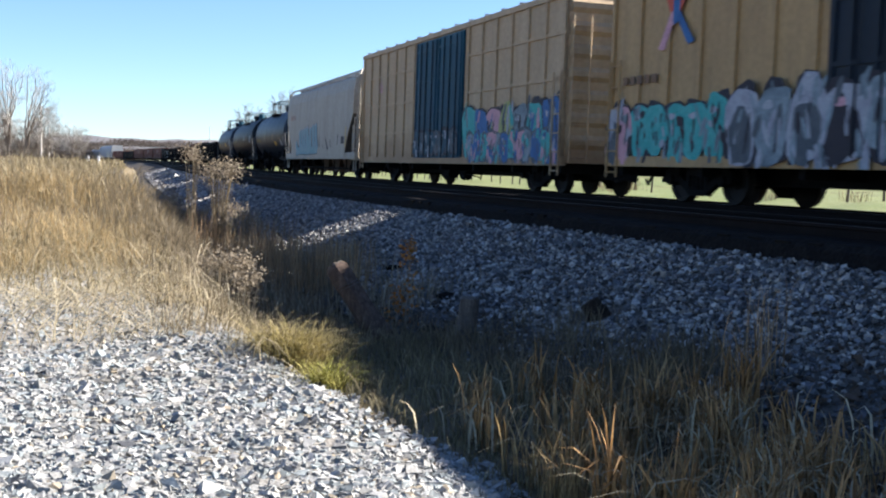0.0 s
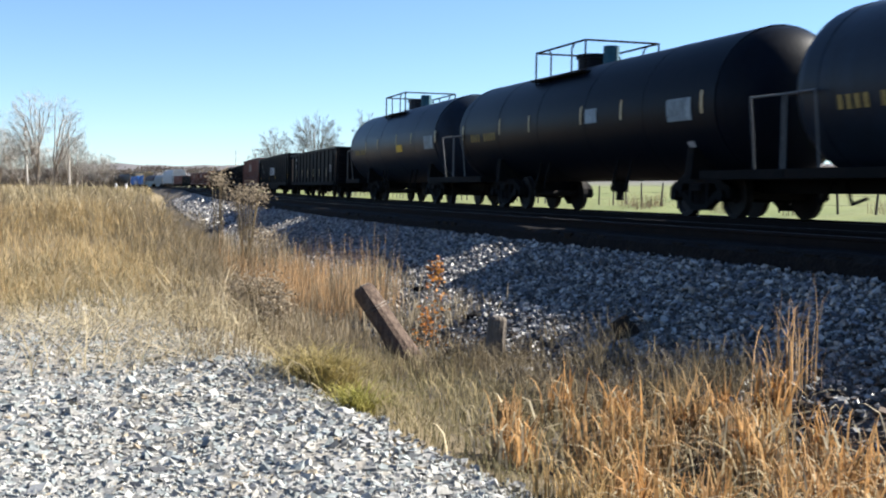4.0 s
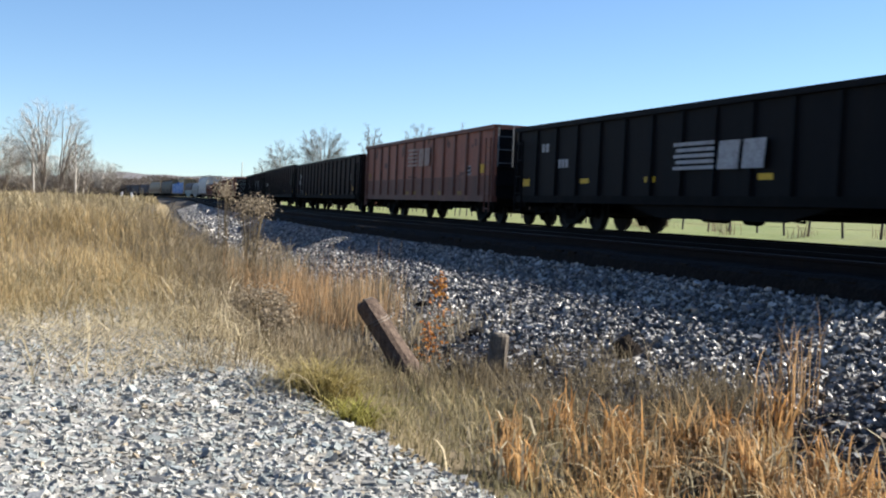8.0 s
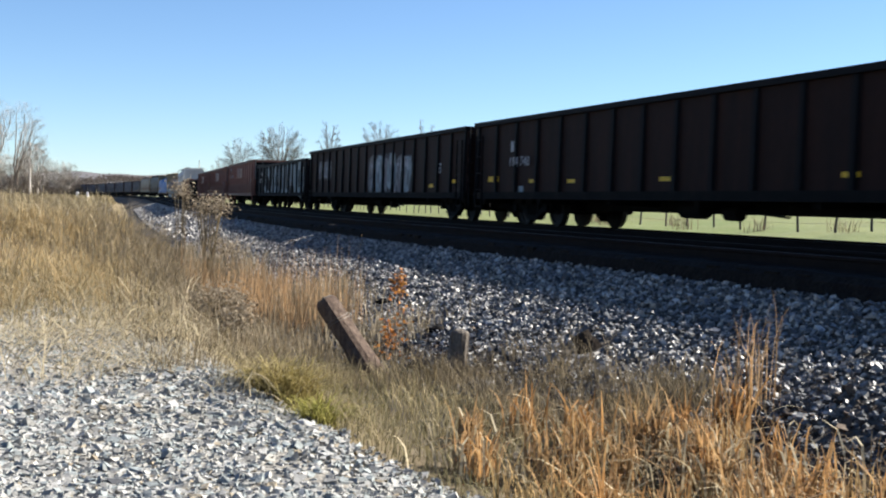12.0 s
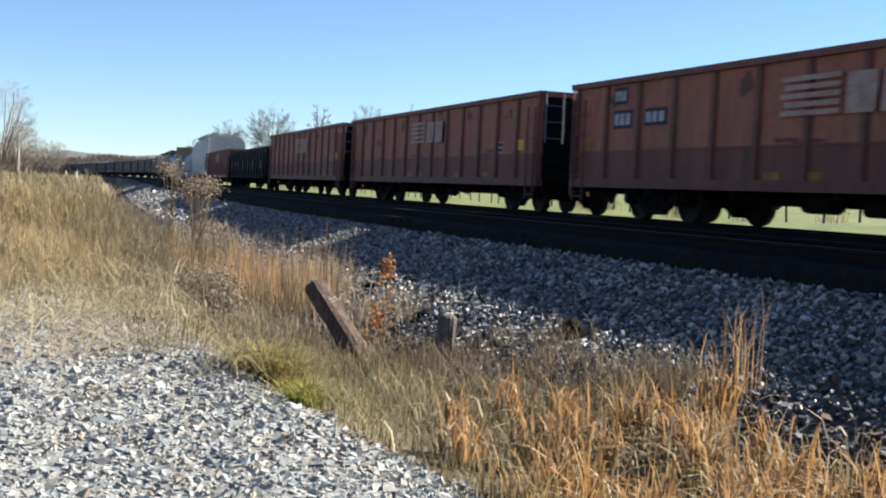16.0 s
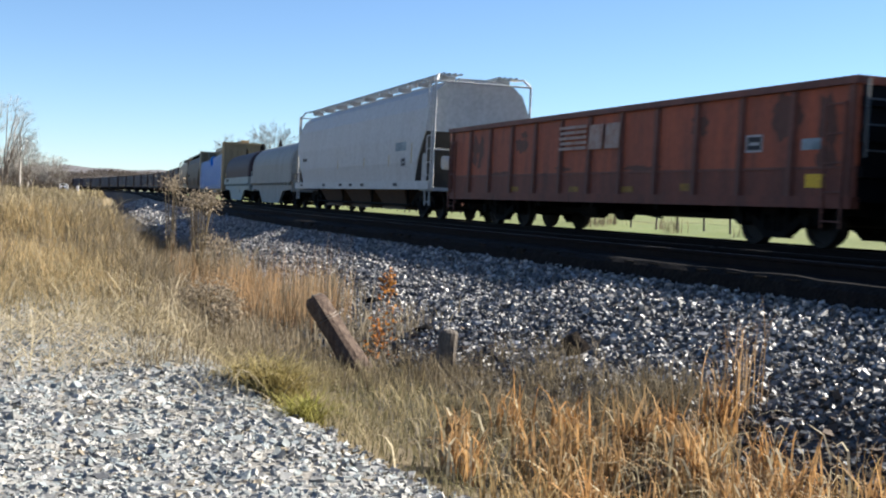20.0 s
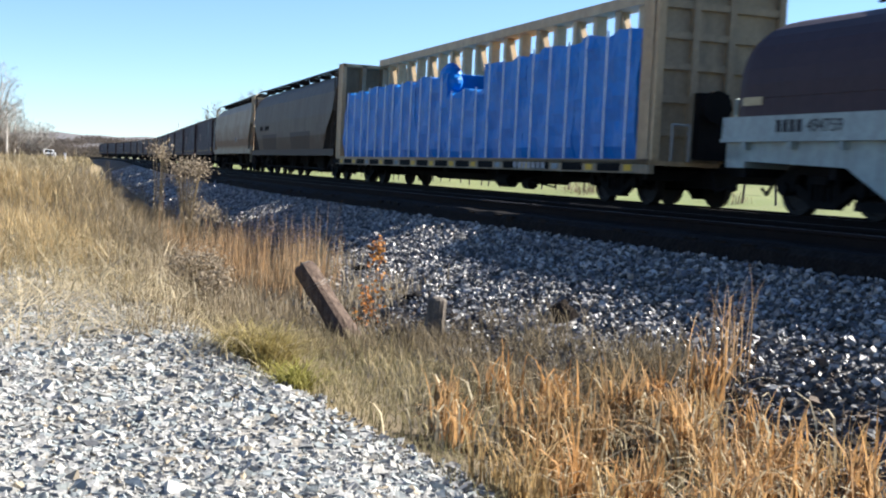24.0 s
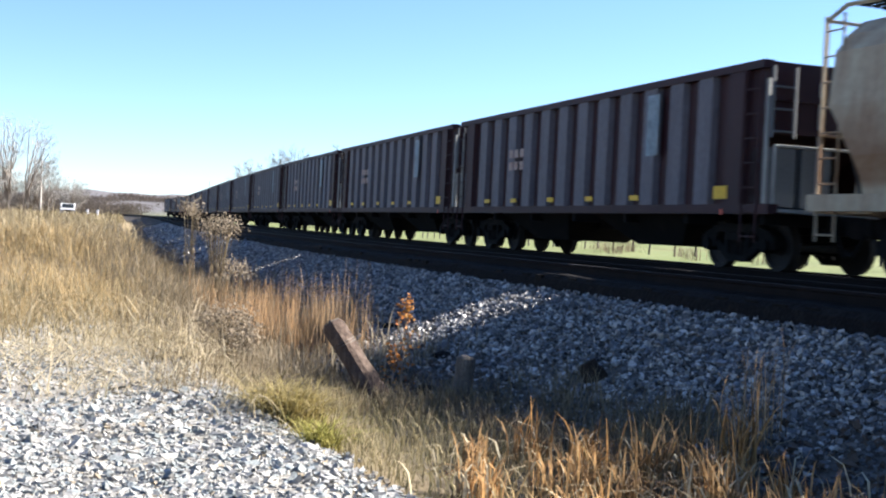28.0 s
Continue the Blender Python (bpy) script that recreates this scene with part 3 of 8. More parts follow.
def bolster_mesh():
    s = Shape()
    s.prism_x([(-1.15, 0.50), (1.15, 0.50), (1.15, 0.62), (0.5, 0.78), (-0.5, 0.78), (-1.15, 0.62)], -0.2, 0.2)
    s.rod((0, 0, 0.75), (0, 0, 0.95), 0.2, 10)
    for k in (-1, 1):
        s.box(k * 0.42 - 0.05, k * 0.42 + 0.05, -0.8, 0.8, 0.3, 0.4)
    return s.mesh("truck", M_UNDER)


WHEELSET, SIDE_FRAME, BOLSTER = wheelset_mesh(), side_frame_mesh(), bolster_mesh()


def trucks(car, x_list):
    for x in x_list:
        t = part("truck", BOLSTER, M_UNDER, car, at=pose(x, 0, RAIL_Z))
        for k in (-0.89, 0.89):
            part("wheelset", WHEELSET, M_WHEEL, t, at=pose(k, 0, 0))
        part("side_frame", SIDE_FRAME, M_UNDER, t)
        part("side_frame", SIDE_FRAME, M_UNDER, t, at=pose(0, 0, 0, 0, 0, 180))


def couplers(car, half, mat=None):
    for k in (-1, 1):
        s = Shape().box(min(k * (half - 0.3), k * (half + 0.5)), max(k * (half - 0.3), k * (half + 0.5)), -0.13, 0.13, 0.92, 1.16)
        s.box(min(k * (half + 0.4), k * (half + 0.72)), max(k * (half + 0.4), k * (half + 0.72)), -0.2, 0.16, 0.88, 1.2)
        s.pipe([(k * (half + 0.1), 0.35, 0.95), (k * (half + 0.35), 0.4, 0.58), (k * (half + 0.62), 0.3, 0.68)], 0.03, 5)
        part("coupler", s, M_UNDER, car)


def ladder(car, x, y, z0, z1, width=0.42, along_x=True, step=0.36, mat=None, r=0.014):
    s = Shape()
    d = width / 2
    ends = [(x - d, y), (x + d, y)] if along_x else [(x, y - d), (x, y + d)]
    for ex, ey in ends:
        s.rod((ex, ey, z0), (ex, ey, z1), r * 1.5, 5)
    z = z0 + 0.1
    while z < z1:
        s.rod((*ends[0], z), (*ends[1], z), r, 5)
        z += step
    part("ladder", s, mat or M_UNDER, car)


def plate(car, name, x, z, w, h, mat, y=None, label="", y_face=HALF_W, parent=None):
    """A thin panel, placard or stripe on the camera's side of a wagon; x is its middle, z its foot."""
    y = y_face if y is None else y
    return part(name, Shape().box(x - w / 2, x + w / 2, y, y + 0.006, z, z + h), mat, parent or car, label)


def lettering(car, text, x, z, h, mat=None, y=HALF_W, squeeze=1.0):
    """Numbers stencilled on the camera's side; x is where the writing starts."""
    cu = bpy.data.curves.new("stencil", "FONT")
    cu.body, cu.size, cu.extrude = text, h * 1.4, 0.002
    tmp = bpy.data.objects.new("stencil", cu)
    me = bpy.data.meshes.new_from_object(tmp)
    bpy.data.objects.remove(tmp)
    me.materials.append(mat or M_LETTER)
    m = Matrix.Translation((x, y + 0.008, z)) @ pose(0, 0, 0, 90, 0, 180) @ Matrix.Diagonal((squeeze, 1, 1, 1))
    me.transform(m)
    return part("number", me, mat, car)


def bars(car, x, z, w, h, n, mat, y=HALF_W, name="lettering"):
    """Lettering that cannot be read, as a row of bars; x is the end nearest the tail."""
    s = Shape()
    for i in range(n):
        a = x - w * i / n
        s.box(a - w / n * 0.7, a, y + 0.001, y + 0.008, z, z + h)
    return part(name, s, mat, car)


def rail_mark(car, x, z, w, h, mat, y=HALF_W):
    """The railway's mark, as plain shapes: stripes that run into two solid slanted blocks. x is its middle."""
    for i in range(5):
        zz = z + h * (i + 0.1) / 5
        part("mark_stripe", Shape().box(x + w * 0.02, x + w * (0.50 - 0.03 * (i % 2)), y + 0.001, y + 0.007, zz, zz + h * 0.12), mat, car)
    for a, b in ((-0.02, -0.24), (-0.28, -0.50)):
        part("mark_block", Shape().prism_y([(x + w * a, z), (x + w * b, z), (x + w * (b - 0.02), z + h * 0.9), (x + w * (a - 0.02), z + h * 0.9)], y + 0.001, y + 0.007), mat, car)


def graffiti(car, x0, x1, z0, z1, mats, seed, y=HALF_W, edge=M_GBLACK):
    """Sprayed bubble shapes with dark outlines and slits, overlapping; x0 is nearest the tail."""
    rng = random.Random(seed)
    n = max(2, round(abs(x0 - x1) / ((z1 - z0) * 0.66)))
    w = (x0 - x1) / n
    layers = {}

    def blob(cx, cz, rx, rz, mat, off, power=0.7, skew=0.0):
        m, pts = 18, []
        ph = rng.uniform(0, 6.283)
        for q in range(m):
            t = 2 * math.pi * q / m
            c, d = math.cos(t), math.sin(t)
            k = 1 + 0.09 * math.sin(3 * t + ph) + 0.06 * math.sin(5 * t + 2 * ph)
            px, pz = math.copysign(abs(c) ** power, c) * rx * k, math.copysign(abs(d) ** power, d) * rz * k
            pts.append((cx + px + skew * pz, y + off, min(max(cz + pz, z0 - 0.06), z1 + 0.12)))
        layers.setdefault(mat.name, (Shape(), mat))[0].add(pts, [tuple(range(m))])

    zc, hz = (z0 + z1) / 2, (z1 - z0) / 2
    for i in range(n):
        cx = x0 - w * (i + 0.5) + rng.uniform(-0.08, 0.08) * w
        body = mats[i % len(mats)]
        rx, rz, cz = w * rng.uniform(0.50, 0.62), hz * rng.uniform(0.86, 1.02), zc + hz * rng.uniform(-0.06, 0.06)
        sk = rng.uniform(-0.18, 0.18)
        blob(cx, cz, rx + 0.05, rz + 0.05, edge, 0.0015 + 0.0012 * (i % 2), 0.72, sk)
        blob(cx, cz, rx, rz, body, 0.0040 + 0.0012 * (i % 2), 0.72, sk)
        if body is M_GWHITE:
            blob(cx + 0.05 * rx, cz - 0.30 * rz, rx * 0.74, rz * 0.74, M_GBLACK if i % 2 else M_GSHADE, 0.0062, 0.8, sk)
        for _ in range(rng.choice((1, 2, 2))):
            blob(cx + rng.uniform(-0.5, 0.5) * rx, cz + rng.uniform(-0.4, 0.4) * rz, rx * rng.uniform(0.06, 0.14), rz * rng.uniform(0.25, 0.5), edge, 0.0068, 0.9, rng.uniform(-0.3, 0.3))
        if rng.random() < 0.7:
            blob(cx + 0.25 * rx, cz + 0.5 * rz, rx * 0.3, rz * 0.12, M_GWHITE if body is not M_GWHITE else M_GPINK, 0.0072, 0.9)
        if rng.random() < 0.6:
            q = cx + rng.uniform(-0.4, 0.4) * rx
            layers.setdefault(body.name, (Shape(), body))[0].add([(q - 0.03, y + 0.0045, z0 - 0.05), (q + 0.03, y + 0.0045, z0 - 0.05), (q + 0.04, y + 0.0045, zc), (q - 0.04, y + 0.0045, zc)], [(0, 1, 2, 3)])
    tones = list(mats) + ([M_GBLACK, M_GWHITE, M_GSHADE, M_GPALE] if edge is M_GBLACK else [edge])
    for i in range(n * 9):
        mat = rng.choice(tones)
        cx, cz = rng.uniform(min(x0, x1), max(x0, x1)), rng.uniform(z0, z1 - 0.1)
        blob(cx, cz, rng.uniform(0.03, 0.09), rng.uniform(0.1, 0.42) * hz, mat, 0.0078 + 0.0003 * (i % 9), 0.95, rng.uniform(-0.5, 0.5))
    for shp, mat in layers.values():
        part("graffiti", shp, mat, car)["kind"] = "stuff"


def strokes(car, rows, mat, y):
    """Broad sprayed strokes: each row is (width, (x, z), (x, z), ...) on the side of a wagon, tapering a little."""
    s = Shape()
    for j, (w, *pts) in enumerate(rows):
        pts = [Vector((q[0], 0, q[1])) for q in pts]
        left, right = [], []
        for i, q in enumerate(pts):
            d = (pts[min(i + 1, len(pts) - 1)] - pts[max(i - 1, 0)]).normalized()
            side = Vector((-d.z, 0, d.x)) * w * 0.5 * (0.85 + 0.3 * ((i + j) % 2))
            left.append(q + side)
            right.append(q - side)
        ring = left + right[::-1]
        s.add([(q.x, y + 0.002 + 0.0008 * (j % 5), q.z) for q in ring], [(i, i + 1, len(ring) - 2 - i, len(ring) - 1 - i) for i in range(len(pts) - 1)])
    part("graffiti", s, mat, car)["kind"] = "stuff"


def marks(car, kind, rows, y=HALF_W):
    """Small panels on the camera's side, from (end towards the tail, other end, foot, top)."""
    mat = {"yellow": M_YELLOW, "soot": M_YELLOWSOOT, "white": M_LETTER, "pale": M_FADED, "dark": M_BOARD, "tick": M_TICK, "grey": M_GPALE}[kind]
    name = {"yellow": "reflector", "soot": "reflector", "white": "placard", "pale": "paint_patch", "dark": "stencil_panel", "tick": "reflector_strip", "grey": "placard"}[kind]
    for a, b, z0, z1 in rows:
        part(name, Shape().box(min(a, b), max(a, b), y + 0.001, y + 0.008, z0, z1), mat, car)


def framed_sign(car, a, b, z0, z1, y=HALF_W):
    """A dark consolidated-data panel with a pale frame and unreadable lines."""
    p = part("data_panel", Shape().box(min(a, b), max(a, b), y + 0.001, y + 0.006, z0, z1), M_BOARD, car)
    s, t = Shape(), 0.035
    lo, hi = min(a, b), max(a, b)
    for q in ((lo, hi, z0, z0 + t), (lo, hi, z1 - t, z1), (lo, lo + t, z0 + t, z1 - t), (hi - t, hi, z0 + t, z1 - t), (lo + 0.09, hi - 0.09, (z0 + z1) / 2 - 0.03, (z0 + z1) / 2 + 0.02)):
        s.box(q[0], q[1], y + 0.006, y + 0.009, q[2], q[3])
    part("panel_frame", s, M_LETTER, p)


def underframe(car, half, z=1.0, w=0.28, sill=True):
    part("centre_sill", Shape().box(-half, half, -w, w, z - 0.32, z), M_UNDER, car)
    beam = Shape().box(-0.07, 0.07, -1.45, 1.45, z - 0.2, z - 0.004).mesh("crossbearer", M_UNDER)
    for x in np.linspace(-half + 0.4, half - 0.4, 7):
        part("crossbearer", beam, None, car, at=pose(x, 0, 0))


def brake_gear(car, x=0.6, z=0.9):
    s = Shape()
    s.rod((x, 0.75, z - 0.2), (x + 0.75, 0.75, z - 0.2), 0.17, 9)
    s.rod((x - 0.9, 0.6, z - 0.25), (x - 0.5, 0.6, z - 0.25), 0.14, 9)
    s.pipe([(x - 0.9, 0.65, z - 0.2), (x - 2.6, 0.8, z - 0.3), (x - 2.6, 0.8, z - 0.1)], 0.02, 5)
    part("brake_cylinder", s, M_UNDER, car)


def boxcar(label, belts=True, paint=M_TAN, door=M_NAVY):
    half, zb, zt, hw = 9.2, 0.98, 4.78, HALF_W
    car = thing("boxcar", label, "boxcar", TRAIN)
    # sides, floor and roof
    for k, nm in ((1, "side_wall"), (-1, "side_wall")):
        s = Shape()
        y0, y1 = sorted((k * (hw - 0.09), k * (hw - 0.05)))
        s.box(-half, half, y0, y1, zb, zt - 0.1)
        part(nm, s, paint, car)
    for k in (-1, 1):
        a, b = sorted((k * (hw - 0.05), k * hw))
        post = Shape().box(-0.055, 0.055, a, b, zb + 0.05, zt - 0.15).mesh("wall_post", paint)
        for x in list(np.linspace(2.6, half - 0.1, 7)) + list(np.linspace(-half + 0.1, -2.6, 7)):
            part("wall_post", post, None, car, at=pose(x, 0, 0))
        if belts:
            rail = Shape().box(-(half - 2.5) / 2, (half - 2.5) / 2, a + 0.004, b - 0.012, -0.035, 0.035).mesh("wall_belt", paint)
            for zz in (1.9, 2.85, 3.85):
                for x in (-1, 1):
                    part("wall_belt", rail, None, car, at=pose(x * (half + 2.5) / 2, 0, zz))
    s = Shape()
    for k in (-1, 1):
        a, b = sorted((k * (hw - 0.12), k * (hw + 0.01)))
        s.box(-half, half, a, b, zb - 0.06, zb + 0.13)
        s.box(-half, half, a, b, zt - 0.16, zt - 0.02)
    part("side_sill", s, paint, car)
    s = Shape().prism_x([(-hw, zt - 0.05), (hw, zt - 0.05), (0.8, zt + 0.04), (0, zt + 0.08), (-0.8, zt + 0.04)], -half, half)
    for x in np.linspace(-half + 0.5, half - 0.5, 15):
        s.box(x - 0.04, x + 0.04, -hw + 0.05, hw - 0.05, zt + 0.0, zt + 0.06)
    part("roof", s, M_STEEL, car)
    part("floor", Shape().box(-half + 0.05, half - 0.05, -hw + 0.1, hw - 0.1, zb, zb + 0.1), M_UNDER, car)
    for k in (-1, 1):
        s = Shape()
        x0, x1 = sorted((k * (half - 0.06), k * half))
        part("end_wall", s.box(x0, x1, -hw + 0.05, hw - 0.05, zb, zt - 0.06), paint, car)
        for i in range(7):
            z = zb + 0.3 + 0.5 * i
            s = Shape()
            s.prism_y([(k * half, z), (k * (half + 0.07), z + 0.1), (k * (half + 0.07), z + 0.22), (k * half, z + 0.32)], -hw + 0.12, hw - 0.12)
            part("end_rib", s, paint, car)
        ladder(car, k * (half + 0.12), hw - 0.35, 1.0, 4.2, along_x=False, mat=paint)
        ladder(car, k * (half - 0.3), hw + 0.03, 0.7, 3.0, mat=paint, step=0.42)
    for i in (0, 1):
        x0 = -2.25 + 2.27 * i
        s = Shape().box(x0, x0 + 2.23, hw - 0.05, hw + 0.02, zb + 0.1, zt - 0.2)
        d = part("door", s, door, car, "dark blue plug door")
        for z in (1.5, 2.45, 3.4, 4.3):
            part("door_bar", Shape().box(x0 + 0.08, x0 + 2.15, hw + 0.02, hw + 0.05, z - 0.04, z + 0.04), door, d)
        for x in (0.14, 0.55, 1.12, 1.68, 2.09):
            part("door_bar", Shape().box(x0 + x - 0.03, x0 + x + 0.03, hw + 0.02, hw + 0.06, zb + 0.15, zt - 0.25), door, d)
        for x in (0.35, 0.95, 1.5):
            part("lock_rod", Shape().rod((x0 + x, hw + 0.09, zb + 0.1), (x0 + x, hw + 0.09, zt - 0.3), 0.018, 5), M_NAVYDARK, d)
    underframe(car, half, 0.95)
    brake_gear(car, 0.8, 0.85)
    trucks(car, (-half + 2.6, half - 2.6))
    couplers(car, half)
    return car


def paint_loss(car, spots, y, seed=1, mat=M_CHIP, label="bare rusted patches in the paint"):
    """Ragged patches where the paint has come off: (x, z, width, height)."""
    rng = random.Random(seed)
    sh = Shape()
    for x, z, w, h in spots:
        for j in range(5):
            cx, cz = x + rng.uniform(-0.5, 0.5) * w, z + rng.uniform(-0.45, 0.45) * h
            n, ph = 14, rng.uniform(0, 6.28)
            k = rng.uniform(0.18, 0.42)
            sh.add([(cx + w * k * math.cos(t) * (1 + 0.35 * math.sin(3 * t + ph) + 0.25 * math.sin(7 * t)), y + 0.001 + 0.0012 * j, cz + h * k * math.sin(t) * (1 + 0.3 * math.sin(4 * t + ph)))
                    for t in np.linspace(0, 6.2832, n, endpoint=False)], [tuple(range(n))])
    part("paint_loss", sh, mat, car, label)["kind"] = "stuff"


def gondola(name, label, length, zt, mat, lower=None, posts=13, zb=0.99, mark=None, load=0.0, post_mat=None, split=1.62, ends=True, rust=False, belly=False):
    half, hw = length / 2, HALF_W
    car = thing(name, label, "gondola", TRAIN)
    zm = split if lower else zb
    for k in (1, -1):
        y0, y1 = sorted((k * (hw - 0.13), k * (hw - 0.08)))
        part("side_wall", Shape().box(-half, half, y0, y1, zm, zt - 0.05), mat, car)
        if lower:
            part("lower_side", Shape().box(-half, half, y0 + k * 0.004, y1 + k * 0.012, zb, zm), lower, car, "soot-darkened lower panel")
            part("panel_ledge", Shape().box(-half, half, *sorted((k * (hw - 0.09), k * (hw - 0.045))), zm - 0.035, zm), post_mat or mat, car)
        w, a, b = 0.08, k * (hw - 0.085), k * hw
        post = Shape().hull8([(-w, a, zb - 0.02), (w, a, zb - 0.02), (-w * 0.7, b, zb - 0.02), (w * 0.7, b, zb - 0.02),
                              (-w, a, zt - 0.1), (w, a, zt - 0.1), (-w * 0.7, b - k * 0.03, zt - 0.1), (w * 0.7, b - k * 0.03, zt - 0.1)]).mesh("side_post", post_mat or mat)
        for i in range(posts + 1):
            part("side_post", post, None, car, at=pose(-half + 0.12 + (length - 0.24) * i / posts, 0, 0))
        y0, y1 = sorted((k * (hw - 0.17), k * (hw + 0.015)))
        part("top_rail", Shape().box(-half - 0.06, half + 0.06, y0, y1, zt - 0.11, zt), post_mat or mat, car)
        part("side_sill", Shape().box(-half, half, *sorted((k * (hw - 0.16), k * (hw + 0.005))), zb - 0.1, zb + 0.07), lower or M_UNDER, car)
    part("floor", Shape().box(-half + 0.05, half - 0.05, -hw + 0.14, hw - 0.14, zb, zb + 0.12), M_UNDER, car)
    for k in (-1, 1):
        x0, x1 = sorted((k * (half - 0.07), k * half))
        end_mat = M_BLACKGON if lower else mat
        part("end_wall", Shape().box(x0, x1, -hw + 0.1, hw - 0.1, zb, zt - 0.1), end_mat, car)
        for z in np.arange(zb + 0.35, zt - 0.3, 0.5):
            part("end_rib", Shape().box(*sorted((k * half, k * (half + 0.09))), -hw + 0.1, hw - 0.1, z, z + 0.14), end_mat, car)
        part("end_cap", Shape().box(*sorted((k * (half - 0.1), k * (half + 0.06))), -hw + 0.02, hw - 0.02, zt - 0.12, zt - 0.002), mat, car)
        ladder(car, k * (half + 0.16), hw - 0.3, zt - 1.15 if k < 0 and lower else 0.7, zt - 0.05, along_x=False, mat=M_TANKPANEL if k < 0 and lower else post_mat or mat, step=0.36, r=0.015)
        ladder(car, k * (half - 0.38), hw + 0.02, 0.6, zt - 0.35, mat=post_mat or mat, step=0.42)
    if load:
        rng = np.random.default_rng(int(length * 100 + zt * 10))
        xs, ys = np.linspace(-half + 0.1, half - 0.1, 60), np.linspace(-hw + 0.15, hw - 0.15, 10)
        X, Y = np.meshgrid(xs, ys)
        Z = zt - 0.3 + load * (1 - (Y / hw) ** 2) * (0.7 + 0.3 * np.sin(X * 1.7)) + rng.uniform(-0.06, 0.06, X.shape)
        idx = np.arange(X.size).reshape(X.shape)
        q = np.stack([idx[:-1, :-1], idx[:-1, 1:], idx[1:, 1:], idx[1:, :-1]], -1).reshape(-1, 4)
        part("load", big_mesh("load", np.stack([X, Y, Z], -1).reshape(-1, 3), q, M_COAL), M_COAL, car, "dark heaped load")
    if rust:
        for k in (-1, 1):
            plate(car, "rust_patch", k * (half - 0.35), zb + 0.02, 0.5, zt - zb - 0.25, M_RUSTY, y=hw - 0.079)
    underframe(car, half, zb)
    if belly:
        s = Shape().prism_y([(-half * 0.36, zb - 0.1), (-half * 0.22, zb - 0.36), (half * 0.22, zb - 0.36), (half * 0.36, zb - 0.1)], hw - 0.2, hw - 0.12)
        part("belly_sill", s, M_UNDER, car)
    brake_gear(car, 0.8, zb - 0.05)
    trucks(car, (-half + 2.5, half - 2.5))
    couplers(car, half)
    return car


def tank_car(label, half, mat, zc=2.42, r=1.42, plates=(), dome=1.0, rl=1.55):
    car = thing("tank_car", label, "tank car", TRAIN)
    n = 36
    left = [(-half + 1.45 + 0.75 * (1 - math.cos(t)), max(0.02, r * math.sin(t) ** 0.75)) for t in np.linspace(0, math.pi / 2, 8)]
    right = [(-x + 1.95, rr) for x, rr in reversed(left)]
    s = Shape().sweep(lambda q: [(q[0], q[1] * math.cos(2 * math.pi * i / n), zc + q[1] * math.sin(2 * math.pi * i / n)) for i in range(n)], left + right)
    part("tank", s, mat, car, smooth=True)
    for x in np.linspace(-half + 2.1, half - 0.6, 6):
        b = Shape().sweep(lambda q: [(x + q[0], (r + q[1]) * math.cos(2 * math.pi * i / n), zc + (r + q[1]) * math.sin(2 * math.pi * i / n)) for i in range(n)],
                          [(-0.02, -0.01), (-0.02, 0.006), (0.02, 0.006), (0.02, -0.01)])
        part("weld_seam", b, mat, car)
    # dome, valves and the railing round the top platform
    s = Shape().rod((dome, 0, zc + r - 0.1), (dome, 0, zc + r + 0.22), 0.42, 14).rod((dome, 0, zc + r + 0.2), (dome, 0, zc + r + 0.30), 0.47, 14)
    part("manway_dome", s, mat, car)
    part("valve_housing", Shape().rod((dome - 0.95, 0, zc + r - 0.1), (dome - 0.95, 0, zc + r + 0.42), 0.2, 10), M_NAVY, car)
    s = Shape()
    zt = zc + r + 0.46
    for y in (-0.95, 0.95):
        zf = zc + math.sqrt(r * r - 0.95 ** 2)
        for x in (dome - rl, dome + rl):
            s.rod((x, y, zf), (x, y, zt), 0.026, 6)
        s.rod((dome - rl, y, zt), (dome + rl, y, zt), 0.026, 6)
        s.pipe([(dome + 0.55, y, zf), (dome + 0.55, y, zt - 0.12), (dome + 0.7, y, zt)], 0.022, 5)
        s.pipe([(dome - 0.75, y, zf), (dome - 0.75, y, zt - 0.12), (dome - 0.9, y, zt)], 0.022, 5)
    for x in (dome - rl, dome + rl):
        s.rod((x, -0.95, zt), (x, 0.95, zt), 0.026, 6)
    part("top_railing", s, M_UNDER, car)
    p = Shape()
    for y in (-0.95, 0.95):
        p.box(dome - rl - 0.05, dome + rl + 0.05, y - 0.12, y + 0.12, zc + math.sqrt(r * r - 0.83 ** 2) - 0.02, zc + math.sqrt(r * r - 0.83 ** 2) + 0.02)
    part("top_platform", p, M_UNDER, car)
    for k in (-1, 1):
        s = Shape().box(*sorted((k * (half - 3.0), k * (half + 0.25))), -0.3, 0.3, 0.75, 1.15)
        s.prism_x([(-1.3, 1.0), (1.3, 1.0), (1.25, 1.6), (-1.25, 1.6)], k * (half - 3.2) - 0.12, k * (half - 3.2) + 0.12)
        s.box(*sorted((k * (half - 2.4), k * (half + 0.3))), -1.5, 1.5, 0.98, 1.14)
        part("stub_sill", s, M_UNDER, car)
    for k in (-1, 1):
        s = Shape()
        for y in (-1.45, 1.45):
            s.rod((k * (half + 0.25), y, 1.1), (k * (half + 0.25), y, 2.35), 0.022, 5)
        s.rod((k * (half + 0.25), -1.45, 2.35), (k * (half + 0.25), 1.45, 2.35), 0.022, 5)
